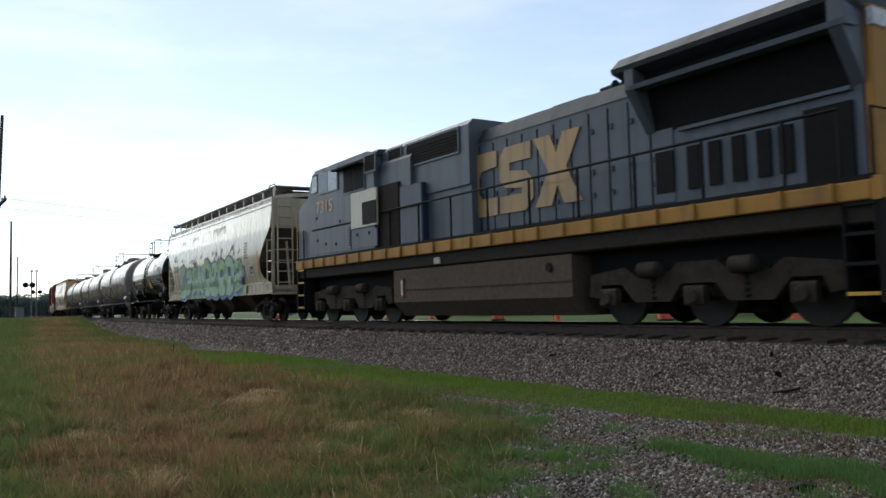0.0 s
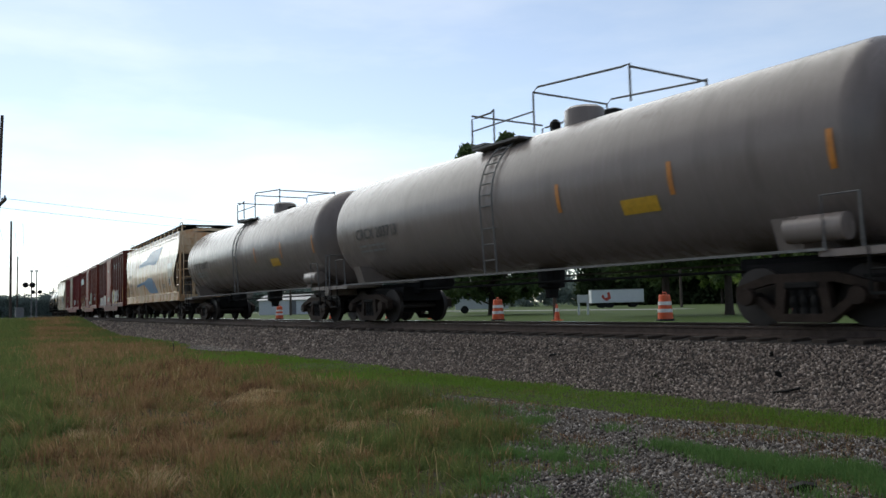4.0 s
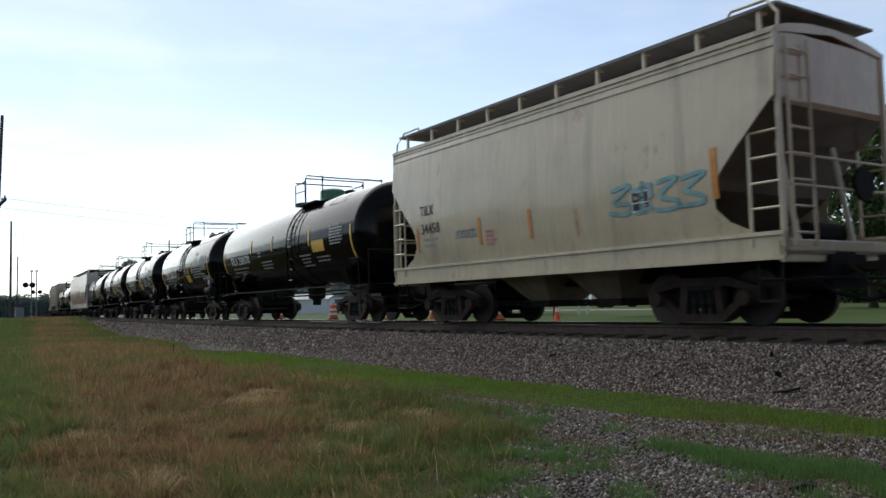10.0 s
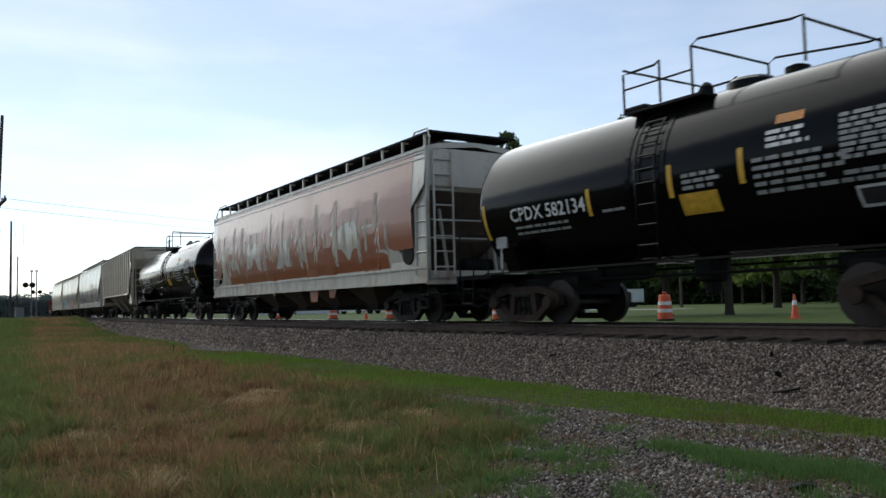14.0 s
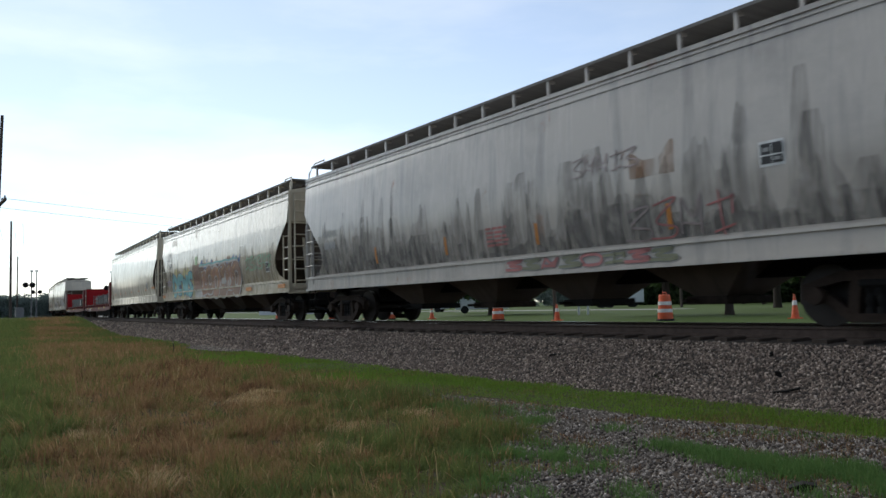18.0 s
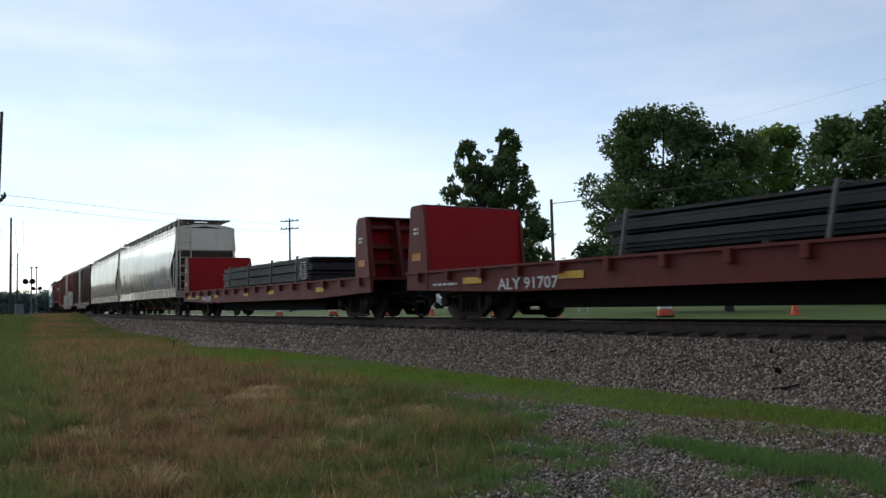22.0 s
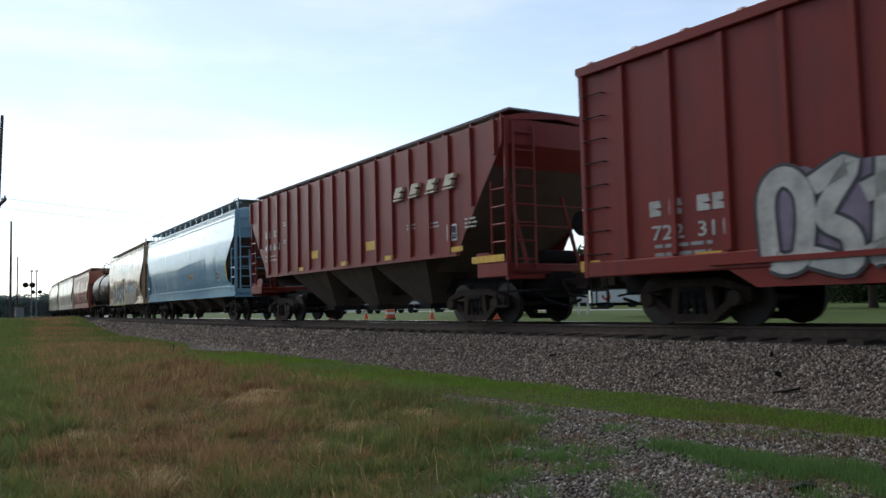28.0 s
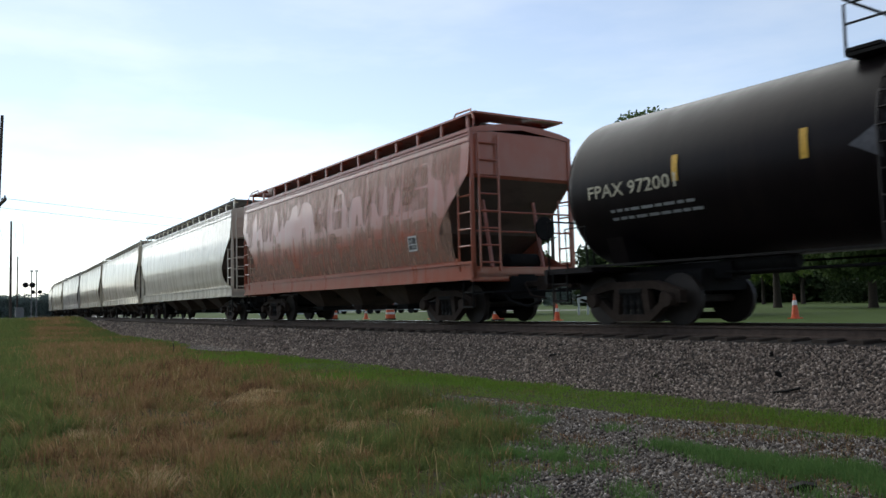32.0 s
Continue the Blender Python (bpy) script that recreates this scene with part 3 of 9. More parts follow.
def graffiti(parent, x0, x1, z0, z1, fills, edge, yface, seed=1, letters=6, back=None, label="", fat=0.34, halo=None, word="", shadow=None, flare=None, low=None):
    """Spray-painted letter forms: an outline, a fill and a highlight, with an optional cloud, drop shadow and splashes above."""
    rnd = random.Random(seed)
    if back is not None:
        ph = rnd.uniform(0, 6)
        part("graffiti_cloud", skin(lambda x: z1 + 0.10 + 0.10 * math.sin(3.1 * x + ph) + 0.09 * math.sin(7.3 * x + ph * 2) + 0.06 * math.sin(17 * x), lambda x: z0 - 0.02 + 0.06 * math.sin(4.3 * x + ph), x0 - 0.1, x1 + 0.1, yface, 50, 8, 0.006), back, parent, label)
    if halo is not None:
        ph = rnd.uniform(0, 6)
        line = MB()
        stroke_patch(line, [(x0 + (x1 - x0) * k / 60, z1 + 0.12 + 0.10 * math.sin(0.45 * k + ph) + 0.07 * math.sin(1.3 * k)) for k in range(61)], 0.034, yface, 0.011)
        part("graffiti_halo", line, halo, parent)
    if flare is not None:
        for k in range(int((x1 - x0) * 2.6)):
            x = rnd.uniform(x0 + 0.1, x1)
            z = z1 + rnd.uniform(-0.12, 0.22)
            d = rnd.uniform(0.10, 0.30)
            b = MB()
            stroke_patch(b, [(x, z), (x + d * 0.5, z + d * 0.15), (x + d, z + d * 0.6)], rnd.uniform(0.03, 0.075), yface, 0.008)
            part("graffiti_splash", b, flare, parent)
    letters = len(word) or letters
    lw = (x1 - x0) / letters
    for i in range(letters):
        dark, fill, shine, drop, foot = MB(), MB(), MB(), MB(), MB()
        h = (z1 - z0) * rnd.uniform(0.86, 1.0)
        zb = z0 + (z1 - z0 - h) * rnd.random()
        w = lw * 0.25 * fat
        lean = rnd.uniform(-0.05, 0.20) * lw
        form = STROKES[word[i]] if word else STROKES[rnd.choice("1234")]
        m = w * 0.8
        for st in form:
            pts = [(x0 + lw * i + m * 0.5 + (lw * 1.06 - m) * (px + rnd.uniform(-0.05, 0.05)) + lean * (pz - 0.5), zb + m + (h - 2 * m) * (pz + rnd.uniform(-0.04, 0.04))) for px, pz in st]
            fine = smooth_line(pts)
            stroke_patch(dark, fine, w * 1.38, yface, 0.012)
            stroke_patch(fill, fine, w, yface, 0.016)
            if shadow is not None:
                stroke_patch(drop, [(a_ + 0.16, b_ - 0.07) for a_, b_ in fine], w * 1.45, yface, 0.009)
            if low is not None:
                stroke_patch(foot, [(a_, min(b_, z0 + (z1 - z0) * 0.36)) for a_, b_ in fine], w * 0.97, yface, 0.0175)
            stroke_patch(shine, [(a_ - w * 0.5, b_ + w * 0.4) for a_, b_ in fine[1:4]], w * 0.07, yface, 0.020)
        letter = part("graffiti_letter", fill, fills[i % len(fills)], parent)
        part("letter_outline", dark, edge, letter)
        if fat > 0.3:
            part("letter_highlight", shine, G["silver"], letter)
        if shadow is not None:
            part("letter_shadow", drop, shadow, letter)
        if low is not None:
            part("letter_foot", foot, low, letter)


def spray(name, col):
    return plain("spray_" + name, col, 0.5, 0, 0.35, 3.0)


G = {k: spray(k, v) for k, v in dict(plum=(0.16, 0.12, 0.17), faint=(0.33, 0.27, 0.26), copper=(0.30, 0.135, 0.075), sage=(0.24, 0.26, 0.16), lime=(0.24, 0.40, 0.14), mint=(0.27, 0.44, 0.27), lilac=(0.34, 0.28, 0.36), tan=(0.36, 0.26, 0.18), gold=(0.42, 0.22, 0.06), straw=(0.56, 0.36, 0.13), sun=(0.48, 0.42, 0.16), blue=(0.06, 0.14, 0.34), teal=(0.13, 0.37, 0.37), brown=(0.20, 0.09, 0.045), black=(0.03, 0.03, 0.035),
     silver=(0.40, 0.38, 0.35), cream=(0.50, 0.45, 0.32), pink=(0.40, 0.14, 0.13), yellow=(0.46, 0.44, 0.17), navy=(0.05, 0.07, 0.13), red=(0.45, 0.07, 0.05), aqua=(0.20, 0.36, 0.36), grey=(0.26, 0.27, 0.28), moss=(0.20, 0.20, 0.12)).items()}


# ---------------------------------------------------------------- covered hoppers
def curve_side(H):
    """Half width of a bulging hopper side by height."""
    zs = (1.40, 1.75, 2.2, 2.7, 3.3, H - 0.35, H)
    ys = (1.44, 1.52, 1.575, 1.60, 1.57, 1.50, 1.46)
    return lambda z: float(np.interp(z, zs, ys))


def flat_side(z):
    return 1.56


def hopper(label, front, rear, body, H=4.50, ribs=0, chutes=4, sill=None, cut=1.25, board=None, hump=True, truckmat=None, name="covered_hopper_car", ladder_mat=None, roofboard=0.40, bottom=1.42, zcut=3.35, chute=None):
    c, half, base = begin_car(name, label, front, rear, 3.7, "hopper car", truckmat)
    sill = sill or body
    board = board or M["grate"]
    lm = ladder_mat or body
    yf = flat_side if ribs else curve_side(H)
    hb = half - 0.10
    # end outline of the side sheet: how far from the end it is cut back at each height
    if ribs:
        zs, cs = (bottom, 2.0, H - 0.55, H), (cut + 0.25, cut, 0.02, 0.02)
    else:
        zs, cs = (1.40, 1.48, 1.62, 1.85, 2.15, 2.35, zcut, zcut + 0.06, H), (0.45, 0.62, cut - 0.22, cut, cut, cut - 0.10, 0.10, 0.03, 0.02)
    xe = lambda z: hb - float(np.interp(z, zs, cs))
    zrow = sorted(set([round(z, 3) for z in list(np.linspace(bottom if ribs else 1.40, H, 15)) + list(zs)]))

    def sheet(sgn):
        """A side sheet with its edge turned in: out over the face, back behind it."""
        b = MB()
        loop = [(z, 0.0) for z in zrow] + [(z, 0.025) for z in zrow[::-1]] + [(zrow[0], 0.0)]
        us = [-1, -0.999] + [i / 8 - 1 for i in range(1, 16)] + [0.999, 1]
        b.grid(lambda u, k: (xe(loop[k][0]) * u, (yf(loop[k][0]) - loop[k][1]) * sgn, loop[k][0]), us, list(range(len(loop))))
        return b
    for sgn in (-1, 1):
        part("side_sheet", sheet(sgn), body, c, smooth=35)
    # roof: a shallow arch with an overhanging eave
    rb = MB()
    prof = [(-1.50, H - 0.06), (-1.50, H + 0.02), (-1.15, H + 0.11), (-0.6, H + 0.19), (0, H + 0.21), (0.6, H + 0.19), (1.15, H + 0.11), (1.50, H + 0.02), (1.50, H - 0.06), (0, H + 0.1)]
    rb.prism_x(prof, -hb, hb)
    part("roof", rb, body, c)
    if not ribs:
        for sgn in (-1, 1):
            for dz in (0.12, 0.26):
                part("eave_rib", MB().box(-hb + 0.02, hb - 0.02, sgn * (yf(H - dz) - 0.01), sgn * (yf(H - dz) + 0.022), H - dz - 0.018, H - dz + 0.018), body, c)
    # end bulkhead and slope sheets
    zt = [z for z in zrow if z >= 2.15]
    lo = zt[0]
    run = [(xe(lo) - 0.015 - 1.5 * w, lo - w * (lo - 1.25), yf(max(1.42, lo - w * (lo - 1.25))) - 0.07) for w in (1, 0.5)] + [(xe(z) - 0.015, z, yf(z) - 0.02) for z in zt]
    for sgn in (-1, 1):
        # The lower slope's dark paint carries the shade inside the car end.
        cut_k = next(k for k in range(len(run)) if run[k][1] >= 3.25)
        part("slope_sheet", MB().grid(lambda v, k: (run[k][0] * sgn, run[k][2] * v, run[k][1]), [-1, 0, 1], list(range(cut_k + 1))), M["grime_shade"], c, "slope sheet with shade in its dark paint", smooth=30)
        part("end_sheet", MB().grid(lambda v, k: (run[k][0] * sgn, run[k][2] * v, run[k][1]), [-1, 0, 1], list(range(cut_k, len(run)))), body, c, smooth=30)
    if ribs:
        rmb = MB().box(-0.045, 0.045, -0.075, 0.0, bottom + 0.02, H - 0.02)
        CACHE.setdefault((("rib", H, bottom), body.name), rmb.mesh("rib", body))
        n = ribs
        for i in range(n):
            x = -hb + 0.25 + (2 * hb - 0.5) * i / (n - 1)
            lo = 0
            for sgn in (-1, 1):
                if abs(x) > xe(bottom) and True:
                    zlow = next((z for z in zrow if xe(z) >= abs(x)), H - 0.5)
                    bb = MB().box(x - 0.045, x + 0.045, sgn * 1.555, sgn * 1.63, zlow + 0.02, H - 0.02)
                    part("rib", bb, body, c)
                else:
                    part("rib", None, body, c, "", pose(x, sgn * 1.555, 0, 0, 0, 0 if sgn < 0 else 180), key=("rib", H, bottom))
        for sgn in (-1, 1):
            part("bottom_rail", MB().box(-xe(bottom), xe(bottom), sgn * 1.60, sgn * 1.50, bottom - 0.05, bottom + 0.06), body, c)
    # side sills, centre sill, end platforms
    if ribs:
        for sgn in (-1, 1):
            for e in (-1, 1):
                part("side_sill", MB().box(e * hb, e * (hb - 1.1), sgn * 1.46, sgn * 1.52, 1.02, 1.34, 0.02), sill, c)
                part("sill_gusset", MB().prism([(e * (hb - 0.25), 1.34), (e * (hb - 1.15), 1.34), (e * (hb - 1.15), bottom - 0.05), (e * (hb - 0.75), bottom - 0.05)], sgn * 1.50, sgn * 1.47), body, c)
    else:
        for sgn in (-1, 1):
            part("side_sill", MB().box(-hb, hb, sgn * 1.40, sgn * 1.50, 1.02, 1.40, 0.03).box(-hb, hb, sgn * 1.50, sgn * 1.54, 1.00, 1.06).box(-hb, hb, sgn * 1.50, sgn * 1.54, 1.36, 1.42), sill, c)
    part("centre_sill", MB().box(-half + 0.05, half - 0.05, -0.25, 0.25, 0.78, 1.12, 0.03), M["under"], c)
    for e in (-1, 1):
        part("end_platform", MB().box(e * hb, e * (hb - 1.15), -1.42, 1.42, 1.06, 1.14).box(e * hb, e * (hb - 0.10), -1.5, 1.5, 0.96, 1.30, 0.02), sill, c)
        for y in (-0.75, 0.75):
            part("end_brace", MB().tube([(e * (hb - 0.25), y, 1.14), (e * (xe(2.9) - 0.02), y, 2.9)], 0.05), body, c)
        for sgn in (-1, 1):
            part("corner_post", MB().box(e * hb, e * (hb - 0.07), sgn * 1.40, sgn * 1.50, 1.14, H - 0.02, 0.015), lm, c)
            ladder(c, e * (hb - 0.28) - 0.26, sgn * 1.50, 1.20, 0.52, 1.9, 5, lm)
            part("step", step_mb, M["iron"], c, "", pose(e * (hb - 0.3), sgn * 1.44, 1.02), key="step")
        ladder(c, e * (hb + 0.03), -1.30, 1.20, 0.55, H - 1.3, 8, lm, 90)
        for z in (2.1, 2.55):
            part("end_grab", MB().tube([(e * (hb + 0.02), -1.4, z), (e * (hb + 0.02), 1.4, z)], 0.022), lm, c)
    # brake gear on the leading end
    part("brake_wheel", MB().lathe([(0, 0.27), (0.03, 0.29), (0.06, 0.27)], (hb + 0.03, 0.55, 2.2), "x", 16), M["iron"], c)
    part("air_reservoir", MB().lathe([(-0.5, 0.1), (-0.44, 0.19), (0.44, 0.19), (0.5, 0.1)], (hb - 0.55, 0.3, 1.45), "y", 12), M["iron"], c, smooth=40)
    # chutes below
    span = 2 * (base / 2 - 1.6)
    for i in range(chutes):
        x = -span / 2 + span * (i + 0.5) / chutes
        w = span / chutes / 2 * 0.96
        b = MB()
        top, bot = 1.40 if not ribs else bottom, 0.50
        b.add([(x - w, -1.36, top), (x + w, -1.36, top), (x + w, 1.36, top), (x - w, 1.36, top), (x - 0.33, -0.5, bot), (x + 0.33, -0.5, bot), (x + 0.33, 0.5, bot), (x - 0.33, 0.5, bot)],
              [(0, 1, 5, 4), (1, 2, 6, 5), (2, 3, 7, 6), (3, 0, 4, 7), (4, 5, 6, 7)])
        # Chute paint mixes dirt with the shade below the car.
        ch = part("discharge_chute", b, chute or M["grime_shade"], c)
        part("outlet_gate", MB().box(x - 0.42, x + 0.42, -0.62, 0.62, 0.36, 0.50, 0.02).tube([(x - 0.2, -0.95, 0.43), (x - 0.2, 0.9, 0.43)], 0.035), M["rustiron"] if i % 2 else M["iron"], ch)
    # running boards on brackets, hatch trough
    zb = H + roofboard
    for sgn in (-1, 1):
        if board is M["grate"]:
            rb_ = part("running_board", MB().box(-hb + 0.25, hb - 0.25, sgn * 1.296, sgn * 1.31, zb - 0.01, zb + 0.05), board, c, "open steel grating")
            for k in range(13):
                part("grating_bar", lambda: MB().box(-hb + 0.25, hb - 0.25, -0.022, 0.022, 0.005, 0.04), board, rb_, "", pose(0, sgn * (0.40 + 0.072 * k), zb), key=("gbar", round(hb, 2)))
        else:
            part("running_board", MB().box(-hb + 0.25, hb - 0.25, sgn * 0.40, sgn * 1.30, zb, zb + 0.045), board, c)
    nb = int((2 * hb - 0.8) / 1.12)
    for i in range(nb + 1):
        x = -hb + 0.4 + (2 * hb - 0.8) * i / nb
        part("board_bracket", lambda: MB().box(-0.035, 0.035, -1.29, -1.24, 0.04, roofboard + 0.0).box(-0.03, 0.03, -1.29, -1.10, roofboard - 0.05, roofboard), lm, c, "", pose(x, 0, H), key=("bracket", roofboard))
    # Trough coloured dark for the shade beneath the running boards.
    part("hatch_trough", MB().box(-hb + 0.8, hb - 0.8, -0.66, 0.66, H + 0.14, H + roofboard - 0.02, 0.05), M["grime_shade"], c)
    for e in (-1, 1):
        part("end_walk", MB().box(e * (hb - 0.05), e * (hb - 0.75), -1.32, 1.32, zb, zb + 0.045), board, c)
        if hump and not ribs:
            part("roof_grab", MB().tube([(e * (hb - 0.02), -1.40, H - 0.1), (e * (hb - 0.02), -1.36, H + 0.25), (e * (hb - 0.25), -1.28, H + 0.52), (e * (hb - 0.9), -1.26, H + 0.54), (e * (hb - 1.0), -1.26, H + 0.42)], 0.025), lm, c)
    c["half"] = half
    return c, half, hb, yf, xe


# ---------------------------------------------------------------- tank cars
def tank(label, front, rear, body, R=1.45, zc=2.55, over=1.05, dome=None, cage=True, bands=(), name="tank_car", heads=0.62, truckmat=None, railmat=None, cage_w=3.6, cx=0.85):
    """front and rear are the ends of the barrel; the underframe reaches further."""
    c, half, base = begin_car(name, label, front + over, rear - over, 3.5, "tank car", truckmat or M["rustiron"])
    hl = (front - rear) / 2
    prof = [(-hl - heads, 0.02)] + [(-hl - heads * math.cos(a), R * math.sin(a)) for a in (0.25, 0.5, 0.75, 1.0, 1.25, 1.45)] + [(-hl, R), (hl, R)] + \
           [(hl + heads * math.cos(a), R * math.sin(a)) for a in (1.45, 1.25, 1.0, 0.75, 0.5, 0.25)] + [(hl + heads, 0.02)]
    part("barrel", MB().lathe(prof, (0, 0, zc), "x", 48), body, c, smooth=40)
    for x in bands:
        part("barrel_band", MB().lathe([(x - 0.05, R), (x - 0.05, R + 0.018), (x + 0.05, R + 0.018), (x + 0.05, R)], (0, 0, zc), "x", 48), body, c)
    rm = railmat or M["iron"]
    zd = 1.10
    for e in (-1, 1):
        part("stub_sill", MB().box(e * (half - 0.02), e * (base / 2 - 1.6), -0.28, 0.28, 0.78, 1.1, 0.03), M["under"], c)
        part("saddle", MB().prism_x([(-1.25, zd + 0.02), (-1.42, zd + 0.5), (-0.8, zc - R * 0.75), (0.8, zc - R * 0.75), (1.42, zd + 0.5), (1.25, zd + 0.02)], e * base / 2 - 0.2, e * base / 2 + 0.2), body, c)
        part("end_platform", MB().box(e * (half - 0.05), e * (half - 1.35), -1.45, 1.45, zd - 0.1, zd, 0.02).box(e * (half - 0.05), e * (half - 0.13), -1.48, 1.48, zd - 0.28, zd, 0.02), body, c)
        part("end_rail", MB().tube([(e * (half - 0.15), -1.44, zd), (e * (half - 0.15), -1.44, zd + 0.95), (e * (half - 0.15), -0.2, zd + 0.95), (e * (half - 0.15), -0.2, zd)], 0.024), rm, c)
        for sgn in (-1, 1):
            part("step", step_mb, M["iron"], c, "", pose(e * (half - 0.45), sgn * 1.44, zd), key="step")
            part("grab_rail", MB().tube([(e * (half - 0.7), sgn * 1.46, zd), (e * (half - 0.7), sgn * 1.5, zd + 0.75), (e * (half - 1.25), sgn * 1.5, zd + 0.75), (e * (half - 1.25), sgn * 1.46, zd)], 0.02), rm, c)
    for sgn in (-1, 1):
        part("side_rail", MB().box(-half + 1.2, half - 1.2, sgn * 1.485, sgn * 1.52, zd - 0.02, zd + 0.02), rm, c)
    # brake rigging under the barrel
    part("brake_cylinder", MB().lathe([(-0.7, 0.12), (-0.6, 0.20), (0.6, 0.20), (0.7, 0.12)], (-base / 2 + 2.0, 0, 1.05), "x", 12).tube([(-base / 2 + 1.5, -0.3, 0.9), (base / 2 - 1.5, -0.3, 0.9)], 0.03), M["iron"], c, smooth=40)
    part("bottom_outlet", MB().lathe([(0.55, 0.14), (0.75, 0.16), (0.8, 0.3), (zc - R + 0.05, 0.32)], (0, 0, 0), "z", 12), M["iron"], c)
    # platform with cage rails on top, and the ladders
    zt = zc + R
    if cage:
        w = cage_w / 2
        gm_ = M["grate"] if railmat else M["iron"]
        for y0, y1 in ((-1.1, -0.55), (0.55, 1.1)):
            part("top_platform", MB().box(cx - w, cx - w + 1.75, y0, y1, zt - 0.22, zt - 0.17), gm_, c)
        part("top_platform", MB().box(cx - w, cx - w + 0.5, -1.1, 1.1, zt - 0.15, zt - 0.10), gm_, c)
        for y in (-1.08, 1.08):
            part("cage_rail", MB().tube([(cx - w, y, zt - 0.2), (cx - w, y, zt + 0.54), (cx - w + 0.15, y, zt + 0.54), (cx - w + 0.75, y, zt + 0.54), (cx - w + 0.85, y, zt + 0.60), (cx - w + 0.85, y, zt - 0.15)], 0.022), rm, c)
            part("cage_rail", MB().tube([(cx - 0.25, y, zt - 0.2), (cx - 0.25, y, zt + 0.66), (cx - 0.1, y, zt + 0.74), (cx + w - 0.2, y, zt + 0.54), (cx + w, y, zt + 0.55), (cx + w, y, zt - 0.15)], 0.022), rm, c)
            part("cage_rail", MB().tube([(cx - w, y, zt + 0.25), (cx - 0.25, y, zt + 0.25)], 0.018), rm, c)
        for x_, dz in ((cx - w, 0.62), (cx + w, 0.5), (cx - 0.25, 0.66)):
            part("cage_cross_rail", MB().tube([(x_, -1.08, zt + dz), (x_, 1.08, zt + dz)], 0.022), rm, c)
        arc = []
        for k in range(9):
            a = math.radians(-5 + k * 9)
            arc.append((math.cos(a) * (R + 0.06), math.sin(a) * (R + 0.06)))
        lx = cx - w * 0.55
        lb = MB()
        for dx in (-0.22, 0.22):
            lb.tube([(lx + dx, -1.49, zd)] + [(lx + dx, -y, zc + z) for y, z in arc], 0.02)
        for k in range(0, 9):
            y, z = arc[k]
            lb.tube([(lx - 0.22, -y, zc + z), (lx + 0.22, -y, zc + z)], 0.017)
        for k in range(3):
            lb.tube([(lx - 0.22, -1.5, zd + 0.3 + 0.35 * k), (lx + 0.22, -1.5, zd + 0.3 + 0.35 * k)], 0.017)
        part("ladder", lb, body if not railmat else rm, c)
    dm = dome or body
    dh = 0.30 if dome or railmat else 0.06
    part("dome", MB().lathe([(zt - 0.1, 0.44), (zt + dh, 0.43), (zt + dh + 0.06, 0.35), (zt + dh + 0.07, 0.05)], (cx + 0.15 if not dome else cx - 0.45, 0, 0), "z", 24), dm, c, smooth=35)
    part("valve", MB().lathe([(zt - 0.05, 0.12), (zt + 0.22, 0.13), (zt + 0.3, 0.05)], (cx - 0.8, 0, 0), "z", 10), M["iron"], c)
    part("manway", MB().lathe([(zt - 0.05, 0.2), (zt + 0.12, 0.2), (zt + 0.16, 0.1)], (cx + 1.0, 0, 0), "z", 12), M["iron"], c)
    yf = lambda z: math.sqrt(max(0.05, R * R - (z - zc) ** 2)) + 0.004
    return c, half, hl, yf


